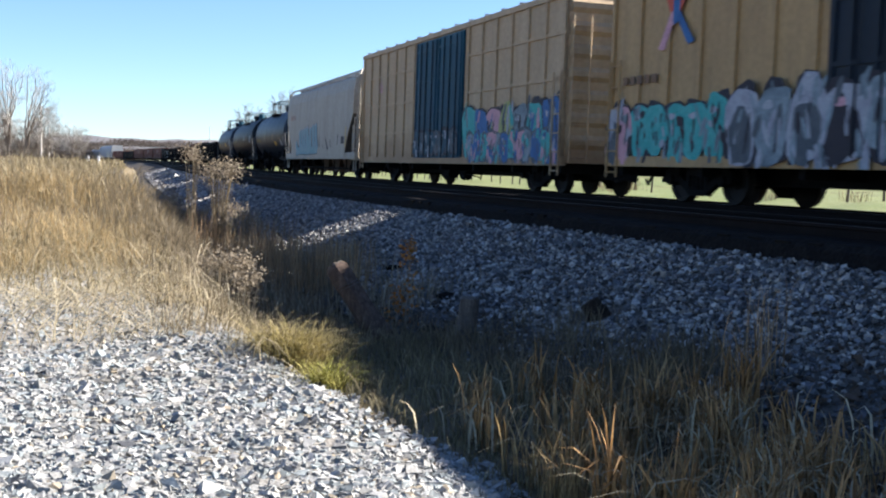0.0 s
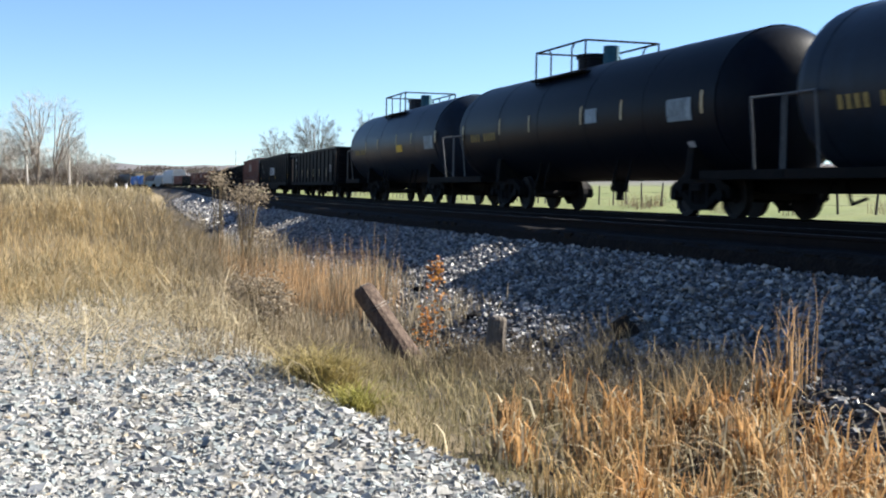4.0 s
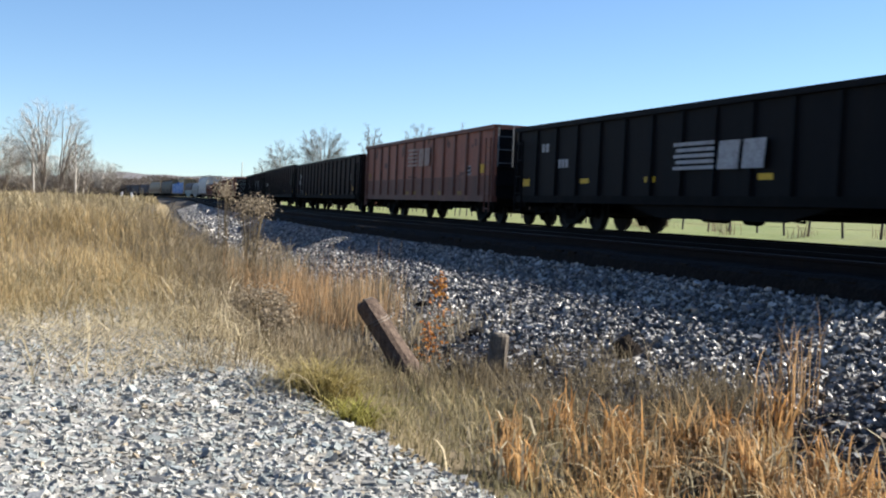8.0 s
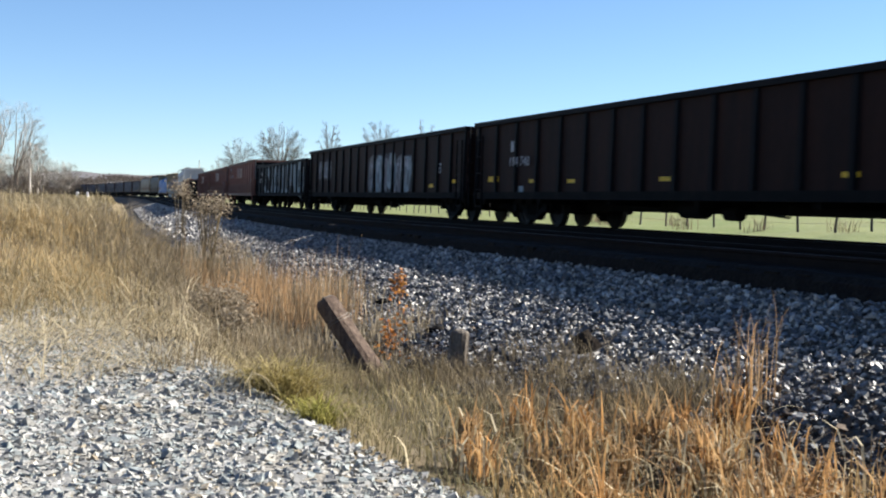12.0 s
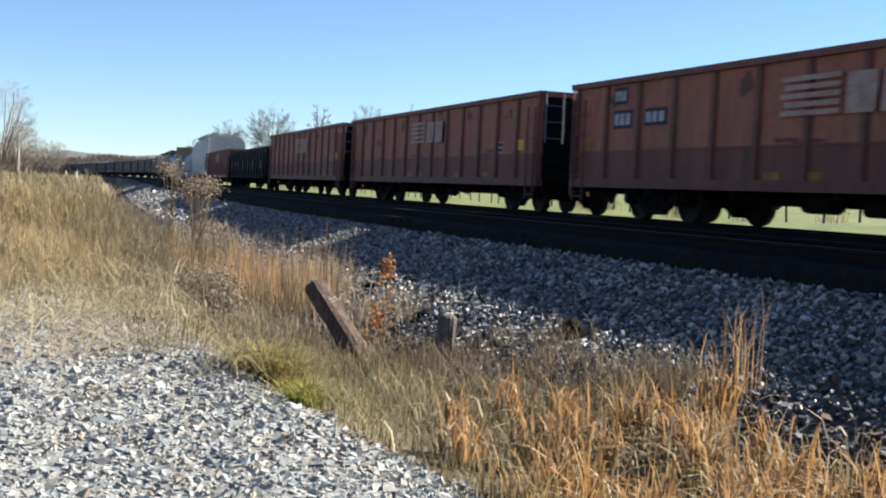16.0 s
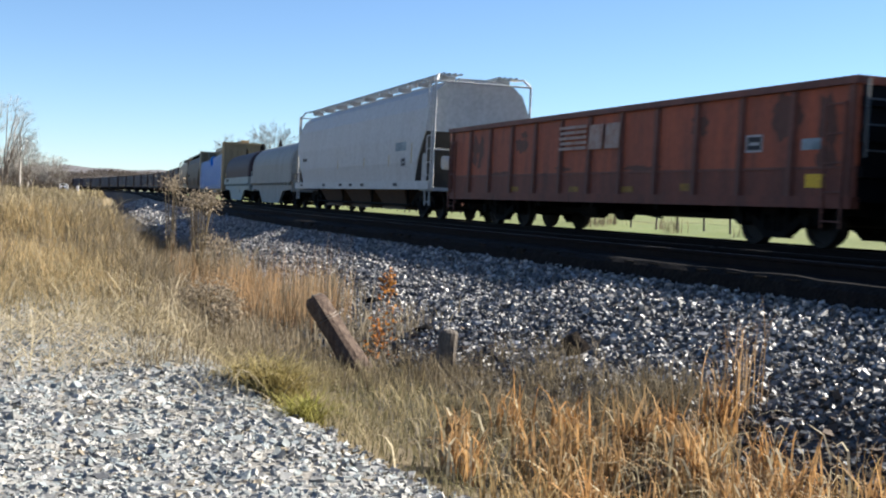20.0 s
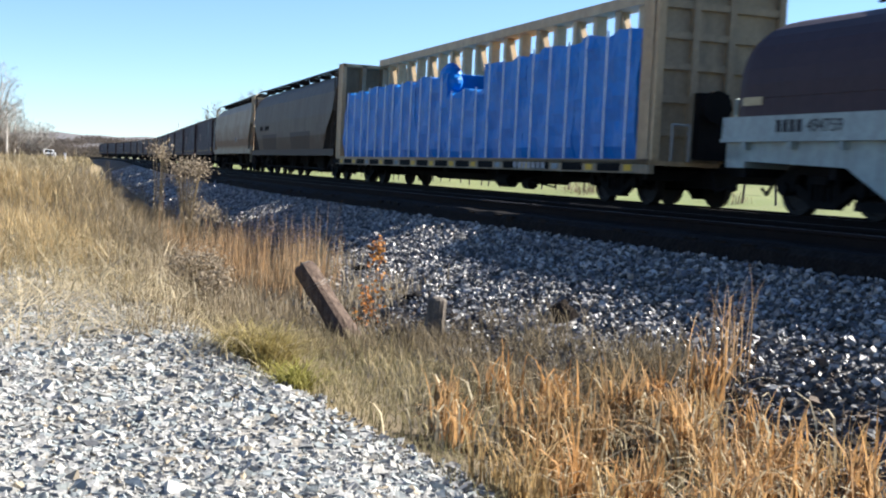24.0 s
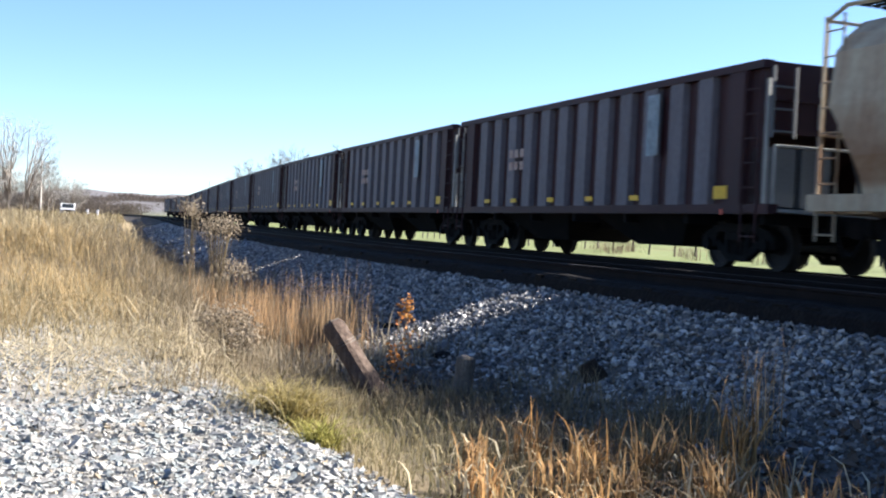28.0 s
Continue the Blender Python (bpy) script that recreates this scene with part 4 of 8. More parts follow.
        s.pipe([(k * (half + 0.25), 1.45, 2.35), (k * (half - 0.7), 1.52, 2.35), (k * (half - 0.7), 1.4, 1.1)], 0.022, 5)
        part("end_railing", s, M_TANKPANEL, car)
    b = Shape().rod((0.3, 0, 1.15), (0.3, 0, 0.75), 0.2, 10).rod((0.3, 0, 0.8), (0.3, 0, 0.55), 0.1, 8)
    part("bottom_outlet", b, M_UNDER, car)
    for x in (-2.6, -1.9, 2.0, 2.6):
        part("support_bracket", Shape().rod((x, 1.1, 1.45), (x + 0.15, 1.2, 0.78), 0.03, 5), M_UNDER, car)

    def on_tank(name, x, z, w, h, m, lab=""):
        """A placard bent to the shell."""
        sh = Shape()
        k = 6
        zs = [z + h * i / k for i in range(k + 1)]
        ring = [(math.sqrt(max(0.01, (r + 0.012) ** 2 - (q - zc) ** 2)), q) for q in zs]
        sh.add([(x + w / 2, y, q) for y, q in ring] + [(x - w / 2, y, q) for y, q in ring], [(i, i + 1, k + 2 + i, k + 1 + i) for i in range(k)])
        part(name, sh, m, car, lab)

    for a in plates:
        on_tank(*a)
    trucks(car, (-half + 3.2, half - 3.2))
    couplers(car, half + 0.25)
    return car


def hopper_section(hw, zb, zt, bulge):
    """Half outline of a covered hopper, from sill to roof ridge: (y, z)."""
    if bulge:
        return [(hw - 0.12, zb), (hw - 0.10, zb + 0.12), (hw, zb + 0.75), (hw, zb + 1.5), (hw - 0.08, zb + 2.3), (hw - 0.28, zt - 0.35), (hw - 0.55, zt - 0.12), (hw - 0.95, zt), (0, zt + 0.06)]
    return [(hw, zb), (hw, zb + 0.12), (hw, zb + 1.0), (hw, zb + 1.9), (hw - 0.02, zb + 2.6), (hw - 0.10, zt - 0.22), (hw - 0.28, zt - 0.08), (hw - 0.6, zt), (0, zt + 0.05)]


def covered_hopper(name, label, length, zt, mat, bulge=True, zb=1.2, bays=4, sill_mat=None, board_mat=None, cut=1.5, chute_mat=None, foot=0.30, deep=0.42):
    half, hw = length / 2, HALF_W
    car = thing(name, label, "covered hopper", TRAIN)
    sec = hopper_section(hw, zb, zt, bulge)
    zcut = zb + (zt - zb) * 0.52

    def ring(q):
        x, lift = q
        r = []
        for y, z in sec:
            r.append((y, max(z, lift)))
        full = [(x, y, z) for y, z in r] + [(x, -y, z) for y, z in reversed(r[:-1])]
        return full

    end = half - 0.42
    tail = [(end - cut + cut * f, zb + (zcut - zb) * f ** 0.6) for f in (0.0, 0.04, 0.12, 0.25, 0.45, 0.7, 1.0)]
    stations = [(-x, z) for x, z in reversed(tail)] + [(x, zb) for x in np.linspace(-end + cut + 0.5, end - cut - 0.5, 6)] + tail
    s = Shape().sweep(ring, stations)
    part("body", s, mat, car, smooth=False)
    # the sloped sheets under the ends, their shade put into a dark colour
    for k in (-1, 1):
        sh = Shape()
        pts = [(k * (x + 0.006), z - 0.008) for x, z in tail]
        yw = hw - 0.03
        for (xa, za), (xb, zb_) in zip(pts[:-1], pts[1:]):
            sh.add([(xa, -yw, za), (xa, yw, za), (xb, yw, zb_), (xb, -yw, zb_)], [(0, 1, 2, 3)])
        part("slope_sheet", sh, M_SLOPE, car, "sloped end sheet, coloured dark for its shade")
    # the sill, end platforms, slope-end posts
    s = Shape()
    for k in (-1, 1):
        y0, y1 = sorted((k * (hw - 0.14), k * (hw - 0.015)))
        s.box(-half, half, y0, y1, zb - 0.05, zb + 0.20)
    part("side_sill", s, sill_mat or mat, car)
    for k in (-1, 1):
        s = Shape()
        x0, x1 = sorted((k * (half - 1.3), k * half))
        s.box(x0, x1, -hw + 0.15, hw - 0.15, zb - 0.08, zb + 0.02)
        for y in (-hw + 0.16, hw - 0.16):
            s.rod((k * (half - 0.1), y, zb), (k * (half - 0.1), y, zt - 0.1), 0.035, 6)
            s.rod((k * (half - 1.0), y, zb), (k * (half - 1.0), y, zcut + 0.1), 0.05, 6)
            s.pipe([(k * (half - 0.1), y, zt - 0.1), (k * (half - 0.35), y * 0.9, zt + 0.12), (k * (half - 0.9), y * 0.8, zt + 0.14)], 0.035, 6)
        s.rod((k * (half - 0.1), -hw + 0.16, zb + 1.1), (k * (half - 0.1), hw - 0.16, zb + 1.1), 0.025, 5)
        s.rod((k * (half - 0.1), -hw + 0.16, zt - 0.1), (k * (half - 0.1), hw - 0.16, zt - 0.1), 0.03, 5)
        part("end_frame", s, sill_mat or mat, car)
    for k in (-1, 1):
        ladder(car, k * (half - 0.35), hw - 0.1, zb - 0.5, zt - 0.05, mat=sill_mat or mat, step=0.38, r=0.016)
        b = Shape().rod((k * (half - 0.55), 0.2, zb + 0.75), (k * (half - 0.55), 1.0, zb + 0.75), 0.2, 9)
        b.box(*sorted((k * (half - 0.2), k * (half - 0.5))), -0.2, 0.2, zb, zb + 0.6)
        part("brake_reservoir", b, M_UNDER if k > 0 else (sill_mat or mat), car)
    # running boards and hatches on the roof
    s = Shape()
    for y in (-0.85, 0.85):
        for q in (-0.27, -0.09, 0.09, 0.25):
            s.box(-half + 0.35, half - 0.35, y + q, y + q + 0.06, zt + 0.14, zt + 0.175)
        for x in np.linspace(-half + 0.4, half - 0.4, 34):
            s.box(x - 0.025, x + 0.025, y - 0.27, y + 0.31, zt + 0.12, zt + 0.14)
        for x in np.linspace(-half + 0.9, half - 0.9, 9):
            s.box(x - 0.02, x + 0.02, y - 0.22, y + 0.22, zt - 0.02, zt + 0.13)
    part("running_board", s, board_mat or M_STEEL, car)
    s = Shape().box(-half + 1.4, half - 1.4, -0.35, 0.35, zt + 0.03, zt + 0.16)
    part("trough_hatch", s, sill_mat or mat, car)
    # discharge chutes below
    span = length - 2 * 3.3
    for i in range(bays):
        c = -span / 2 + span * (i + 0.5) / bays
        w = span / bays * 0.43
        s = Shape()
        b = deep * 0.76
        s.hull8([(c - foot, -b, 0.56), (c + foot, -b, 0.56), (c - foot, b, 0.56), (c + foot, b, 0.56),
                 (c - w, -deep, zb), (c + w, -deep, zb), (c - w, deep, zb), (c + w, deep, zb)])
        s.box(c - foot - 0.06, c + foot + 0.06, -b - 0.08, b + 0.08, 0.50, 0.58)
        part("discharge_chute", s, chute_mat or M_RUSTDARK, car)
    s = Shape().box(-half, half, -0.2, 0.2, zb - 0.35, zb - 0.05)
    s.rod((-half + 3.0, 1.2, 0.66), (half - 3.0, 1.2, 0.66), 0.035, 5)
    for i in range(bays + 1):
        x = -span / 2 + span * i / bays
        s.rod((x, 1.2, zb - 0.05), (x, 1.2, 0.66), 0.03, 5)
    part("underframe", s, M_UNDER, car)
    trucks(car, (-half + 2.1, half - 2.1))
    couplers(car, half)
    return car


M_RUSTDARK = car_paint("rusty_chute_paint", (0.085, 0.05, 0.032), (0.05, 0.032, 0.024), mix=0.45)


def coil_car(name, label, half, cover_mat, sill_mat, two_tone=True):
    hw = HALF_W
    car = thing(name, label, "coil car", TRAIN)
    # deep trough sill, drawn in at the ends
    outline = [(-half, 1.12), (-half + 2.9, 1.02), (-half + 4.1, 0.42), (half - 4.1, 0.42), (half - 2.9, 1.02), (half, 1.12), (half, 1.46), (-half, 1.46)]
    for k in (1, -1):
        part("trough_side", Shape().prism_y(outline, *sorted((k * (hw - 0.22), k * (hw - 0.10)))), sill_mat, car)
        s = Shape().box(-half, half, *sorted((k * (hw - 0.14), k * hw)), 1.44, 1.80)
        s.box(-half, half, *sorted((k * (hw - 0.05), k * (hw + 0.03))), 1.40, 1.46)
        part("side_rail", s, sill_mat, car)
        lug = Shape().box(-0.05, 0.05, *sorted((k * (hw - 0.11), k * (hw + 0.02))), 1.28, 1.44).mesh("side_lug", sill_mat)
        for x in np.linspace(-half + 0.6, half - 0.6, 12):
            part("side_lug", lug, None, car, at=pose(x, 0, 0))
    part("trough_floor", Shape().box(-half + 3.0, half - 3.0, -hw + 0.2, hw - 0.2, 0.42, 0.55).box(-half, half, -hw + 0.2, hw - 0.2, 1.2, 1.3), M_UNDER, car)
    # the rounded hood in panels
    prof = [(hw - 0.02, 1.80), (hw - 0.02, 2.30), (hw - 0.05, 2.52), (hw - 0.11, 2.72), (hw - 0.20, 2.90), (hw - 0.33, 3.06), (hw - 0.50, 3.20), (hw - 0.72, 3.31), (hw - 1.0, 3.39), (hw - 1.3, 3.43), (0, 3.45)]

    def ring(q):
        x, k = q
        pr = [(y * k, 1.80 + (z - 1.80) * k) for y, z in prof]
        return [(x, y, z) for y, z in pr] + [(x, -y, z) for y, z in reversed(pr[:-1])]

    part("hood", Shape().sweep(ring, [(-half + 0.25, 0.86), (-half + 0.33, 0.97), (-half + 0.55, 1.0), (half - 0.55, 1.0), (half - 0.33, 0.97), (half - 0.25, 0.86)]), cover_mat, car, smooth=False)
    s = Shape()
    for k in (-1, 1):
        s.box(-half + 0.7, half - 0.7, *sorted((k * (hw - 0.04), k * (hw - 0.008))), 2.08, 2.11)
    part("hood_seams", s, cover_mat, car)
    s = Shape()
    for x in (-0.35, 0.35):
        pts = [(x + 0.33 * math.cos(t), 0.0, 3.43 + 0.5 * math.sin(t)) for t in np.linspace(0, math.pi, 9)]
        s.pipe(pts, 0.045, 6)
    part("lifting_loops", s, M_UNDER, car)
    s = Shape()
    for k in (-1, 1):
        x = k * (half - 2.6)
        s.pipe([(x - 0.9, 0.5, 3.2), (x - 0.9, 0.5, 3.65), (x + 0.5, 0.4, 3.55)], 0.035, 5)
        s.pipe([(x - 0.6, 0.5, 3.25), (x - 0.45, 0.5, 3.85), (x - 0.3, 0.5, 3.3)], 0.03, 5)
    part("stacking_brackets", s, M_UNDER, car)
    for k in (-1, 1):
        e = Shape().box(*sorted((k * (half - 0.5), k * half)), -hw + 0.1, hw - 0.1, 1.0, 1.35)
        e.pipe([(k * (half - 0.05), hw - 0.2, 1.3), (k * (half - 0.05), hw - 0.2, 2.1), (k * (half - 0.05), hw - 0.8, 2.1), (k * (half - 0.05), hw - 0.8, 1.3)], 0.025, 5)
        part("end_platform", e, sill_mat, car)
    underframe(car, half, 1.05)
    trucks(car, (-half + 1.9, half - 1.9))
    couplers(car, half)
    return car


def open_hopper(label):
    """Open-top hopper with many wide posts; the sheet between them lies back, its shade put into the paint colour."""
    half, hw, zb, zt = 6.75, HALF_W, 1.34, 3.70
    car = thing("open_hopper_car", label, "hopper car", TRAIN)
    for k in (1, -1):
        y0, y1 = sorted((k * (hw - 0.18), k * (hw - 0.13)))
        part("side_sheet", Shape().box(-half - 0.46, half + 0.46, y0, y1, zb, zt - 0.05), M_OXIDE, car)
        n = 14
        for i in range(n):
            x = -half + 0.30 + (2 * half - 0.6) * i / (n - 1)
            a, b = k * (hw - 0.135), k * (hw - 0.01)
            s = Shape().hull8([(x - 0.275, a, zb), (x + 0.275, a, zb), (x - 0.235, b, zb), (x + 0.235, b, zb),
                               (x - 0.275, a, zt - 0.12), (x + 0.275, a, zt - 0.12), (x - 0.235, b, zt - 0.12), (x + 0.235, b, zt - 0.12)])
            if i not in (0, n - 1):
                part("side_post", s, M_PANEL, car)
            else:
                part("corner_post", s, M_OXIDE, car)
        y0, y1 = sorted((k * (hw - 0.20), k * (hw + 0.01)))
        part("top_chord", Shape().box(-half - 0.5, half + 0.5, y0, y1, zt - 0.13, zt), M_OXIDE, car)
        part("side_sill", Shape().box(-half - 0.8, half + 0.8, *sorted((k * (hw - 0.18), k * (hw + 0.005))), zb - 0.13, zb + 0.03), M_OXIDE, car)
    for k in (-1, 1):
        # sloping end sheet and the open end platform
        s = Shape().hull8([(k * (half - 3.0), -hw + 0.18, zb + 0.05), (k * (half - 2.92), -hw + 0.18, zb), (k * (half - 3.0), hw - 0.18, zb + 0.05), (k * (half - 2.92), hw - 0.18, zb),
                           (k * (half + 0.42), -hw + 0.18, zt - 0.35), (k * (half + 0.5), -hw + 0.18, zt - 0.4), (k * (half + 0.42), hw - 0.18, zt - 0.35), (k * (half + 0.5), hw - 0.18, zt - 0.4)])
        part("slope_sheet", s, M_OXIDE, car)
        part("end_sheet", Shape().box(*sorted((k * (half + 0.42), k * (half + 0.5))), -hw + 0.13, hw - 0.13, 2.52, zt - 0.02), M_OXIDE, car)
        for z in (2.52, 3.05):
            part("end_rib", Shape().box(*sorted((k * (half + 0.46), k * (half + 0.55))), -hw + 0.15, hw - 0.15, z, z + 0.1), M_OXIDE, car)
        e = Shape()
        for y in (-hw + 0.1, hw - 0.1, -0.5, 0.5):
            e.rod((k * (half + 0.5), y, zb), (k * (half + 0.5), y, zt - 0.3), 0.04, 5)
        e.rod((k * (half + 0.75), -hw + 0.1, 2.3), (k * (half + 0.75), hw - 0.1, 2.3), 0.025, 5)
        for y in (-hw + 0.1, hw - 0.1):
            e.rod((k * (half + 0.75), y, zb), (k * (half + 0.75), y, 2.3), 0.025, 5)
        e.box(*sorted((k * (half - 0.6), k * (half + 0.8))), -hw + 0.18, hw - 0.18, zb - 0.1, zb - 0.04)
        part("end_frame", e, M_COILGREY, car, "grey end posts and handrail")
        ladder(car, k * (half + 0.25), hw + 0.01, zb - 0.6, zt - 0.15, mat=M_OXIDE, step=0.4)
        for y0 in (0.25, 0.92):
            part("brake_box", Shape().box(*sorted((k * (half + 0.05), k * (half + 0.5))), y0, y0 + 0.55, zb, zb + 0.95), M_TANKPANEL, car)
        ladder(car, k * (half + 0.57), hw - 0.35, 2.45, zt - 0.1, along_x=False, mat=M_TANKPANEL, step=0.36, r=0.02)
    for c in (-2.6, 2.6):
        s = Shape().hull8([(c - 0.9, -0.75, 0.62), (c + 0.9, -0.75, 0.62), (c - 0.9, 0.75, 0.62), (c + 0.9, 0.75, 0.62),
                           (c - 2.2, -1.4, zb), (c + 2.2, -1.4, zb), (c - 2.2, 1.4, zb), (c + 2.2, 1.4, zb)])
        part("discharge_chute", s, M_UNDER, car)
    plate(car, "pale_panel", -3.62, 2.3, 0.46, 1.15, M_GPALE, y=hw - 0.009)
    plate(car, "reflector", -6.1, zb + 0.12, 0.42, 0.22, M_YELLOW, y=hw - 0.009)
    for x in (-3.0, -1.0, 1.0, 3.2, 5.0):
        plate(car, "reflector", x, zb + 0.12, 0.35, 0.1, M_YELLOW, y=hw - 0.009)
    bars(car, 3.6, 2.55, 1.0, 0.2, 3, M_FADED, y=hw - 0.012)
    bars(car, 3.6, 2.25, 1.0, 0.2, 3, M_FADED, y=hw - 0.012)
    plate(car, "marker", -6.2, zb - 0.15, 0.09, 0.09, M_GRED, y=hw + 0.012)
    underframe(car, half + 0.8, zb - 0.1)
    trucks(car, (-half + 0.9, half - 0.9))
    couplers(car, half + 0.8)
    return car


def centerbeam(label):
    half, hw = 11.25, HALF_W
    car = thing("centerbeam_flat_car", label, "flat car", TRAIN)
    zt, ze = 4.58, 4.38
    part("deck", Shape().box(-half, half, -hw, hw, 1.02, 1.10), M_BEAM, car)
    for k in (1, -1):
        s = Shape().box(-half, half, *sorted((k * (hw - 0.1), k * hw)), 0.86, 1.12)
        part("side_sill", s, M_BEAMGRIME, car)
        for x in np.linspace(-half + 0.8, half - 0.8, 14):
            if k > 0:
                # flat black plate painted in for a recess's shade along the sill
                plate(car, "stake_pocket", x + 0.78, 0.885, 0.95, 0.16, M_UNDER, y=hw)
            plate(car, "reflector", x, 0.90, 0.30, 0.12, M_YELLOW if int(x * 3) % 3 else M_GPALE, y=hw if k > 0 else -hw - 0.006)
    for k in (-1, 1):
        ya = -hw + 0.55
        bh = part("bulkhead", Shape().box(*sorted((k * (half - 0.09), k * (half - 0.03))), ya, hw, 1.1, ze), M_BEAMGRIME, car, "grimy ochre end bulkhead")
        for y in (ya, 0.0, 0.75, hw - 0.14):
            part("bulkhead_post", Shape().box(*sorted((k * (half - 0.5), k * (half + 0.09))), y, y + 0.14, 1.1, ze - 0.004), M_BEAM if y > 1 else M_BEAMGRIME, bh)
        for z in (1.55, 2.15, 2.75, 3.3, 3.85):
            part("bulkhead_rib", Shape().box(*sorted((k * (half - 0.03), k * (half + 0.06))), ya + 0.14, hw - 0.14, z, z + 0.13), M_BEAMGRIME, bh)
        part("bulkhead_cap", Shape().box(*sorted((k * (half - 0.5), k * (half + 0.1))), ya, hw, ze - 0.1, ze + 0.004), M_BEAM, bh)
        part("brake_stand", Shape().box(*sorted((k * (half + 0.07), k * (half + 0.3))), 0.2, 0.8, 1.15, 2.35).rod((k * (half + 0.3), 0.5, 2.1), (k * (half + 0.42), 0.5, 2.1), 0.3, 12), M_UNDER, car, "black hand brake on the bulkhead")
        part("end_grab", Shape().pipe([(k * (half + 0.32), 1.0, 1.1), (k * (half + 0.32), 1.0, 1.75), (k * (half + 0.32), 1.35, 1.75), (k * (half + 0.32), 1.35, 1.1)], 0.025, 6), M_COILGREY, car)
    s = Shape().box(-half + 0.5, half - 0.5, -0.28, 0.28, zt - 0.22, zt)
    s.box(-half + 0.5, half - 0.5, -0.1, 0.1, 1.1, 1.4)
    part("centre_beam_chord", s, M_BEAM, car)
    for i, x in enumerate(np.linspace(-half + 1.2, half - 1.2, 20)):
        s = Shape().box(x - 0.11, x + 0.11, -0.12, 0.12, 1.1, zt - 0.20)
        if i % 2 == 1:
            s.hull8([(x - 0.55, -0.07, 3.6), (x - 0.42, -0.07, 3.6), (x - 0.55, 0.07, 3.6), (x - 0.42, 0.07, 3.6),
                     (x - 0.1, -0.07, zt - 0.22), (x + 0.03, -0.07, zt - 0.22), (x - 0.1, 0.07, zt - 0.22), (x + 0.03, 0.07, zt - 0.22)])
        part("centre_post", s, M_BEAM, car)
    # wrapped lumber in packs: the tail half stands lower
    rng = np.random.default_rng(3)
    for k in (1, -1):
        for i in range(8):
            x0 = -half + 0.75 + 2.64 * i
            top = (3.56, 3.50, 3.40, 2.84, 3.34, 3.30, 3.33, 3.28)[i] if k > 0 else 3.34 + 0.03 * (i % 3)
            xs, zs = np.linspace(x0, x0 + 2.62, 12), np.linspace(1.12, top, 11)
            X, Z = np.meshgrid(xs, zs)
            Y = hw - 0.10 + 0.03 * np.sin(X * 5.1 + Z * 2.2) + 0.02 * np.sin(Z * 8 + X * 3) + rng.uniform(-0.014, 0.014, X.shape)
            Y = Y - 0.05 * (np.abs(Z - (1.12 + top) / 2) > (top - 1.12) / 2 - 0.05)
            Z = Z + (Z > top - 0.01) * (0.05 * np.sin(X * 3.7) + 0.03 * np.sin(X * 9.1))
            front = np.stack([X, k * Y, Z], -1)
            back = front.copy()
            back[..., 1] = k * 0.32
            n, m = X.shape
            v = np.concatenate([front.reshape(-1, 3), back.reshape(-1, 3)])
            ix = np.arange(n * m).reshape(n, m)
            q = [(ix[a, b], ix[a, b + 1], ix[a + 1, b + 1], ix[a + 1, b]) for a in range(n - 1) for b in range(m - 1)]
            o = n * m
            for b in range(m - 1):
                q.append((ix[n - 1, b], ix[n - 1, b + 1], ix[n - 1, b + 1] + o, ix[n - 1, b] + o))
            for a in range(n - 1):
                q.append((ix[a, 0], ix[a + 1, 0], ix[a + 1, 0] + o, ix[a, 0] + o))
                q.append((ix[a, m - 1], ix[a + 1, m - 1], ix[a + 1, m - 1] + o, ix[a, m - 1] + o))
            pk = part("wrapped_lumber_pack", Shape().add(v.tolist(), q), M_TARP, car, "lumber wrapped in bright blue tarpaulin")
            for x in ((x0 + 0.35, x0 + 1.25, x0 + 2.15)):
                part("strap", Shape().box(x - 0.011, x + 0.011, *sorted((k * (hw - 0.075), k * (hw - 0.043))), 1.06, top + 0.04), M_STRAP, pk)
    part("bare_lumber", Shape().box(-half + 0.75 + 2.64 * 2.95, -half + 0.75 + 2.64 * 4.05, -hw + 0.25, -0.34, 3.42, 3.66), M_LUMBER, car, "bare pine boards above the torn wrap")
    lp = Shape()
    for k, (x, z, r) in enumerate(((0.0, 3.32, 0.34), (0.35, 3.22, 0.26), (-0.3, 3.16, 0.24))):
        rings = [[(x + 0.45 + r * math.sin(p) * math.cos(q) * 1.2, hw - 0.34 + r * math.sin(p) * math.sin(q) * 0.9, z + r * math.cos(p) * (1 + 0.15 * math.sin(3 * q + k)))
                  for q in np.linspace(0, 6.2832, 12, endpoint=False)] for p in np.linspace(0.1, 3.04, 8)]
        lp.sweep(lambda c_: c_, rings)
    part("torn_wrap", lp, M_TARP, car, "bunched torn blue wrap")["kind"] = "stuff"
    bars(car, -5.0, 0.9, 1.8, 0.14, 7, M_LETTER)
    underframe(car, half, 0.95)
    s = Shape().prism_y([(-5.0, 0.9), (-4.0, 0.55), (4.0, 0.55), (5.0, 0.9)], -0.25, 0.25)
    part("belly_sill", s, M_UNDER, car)
    brake_gear(car, -3.0, 0.8)
    trucks(car, (-half + 2.3, half - 2.3))
    couplers(car, half)
    return car

# ---- the train: each wagon with the place of its middle along the line at the start ----
WAGONS = []


def enter(car, s_right, s_left):
    WAGONS.append((car, (s_right + s_left) / 2, (s_left - s_right) / 2))
    return car


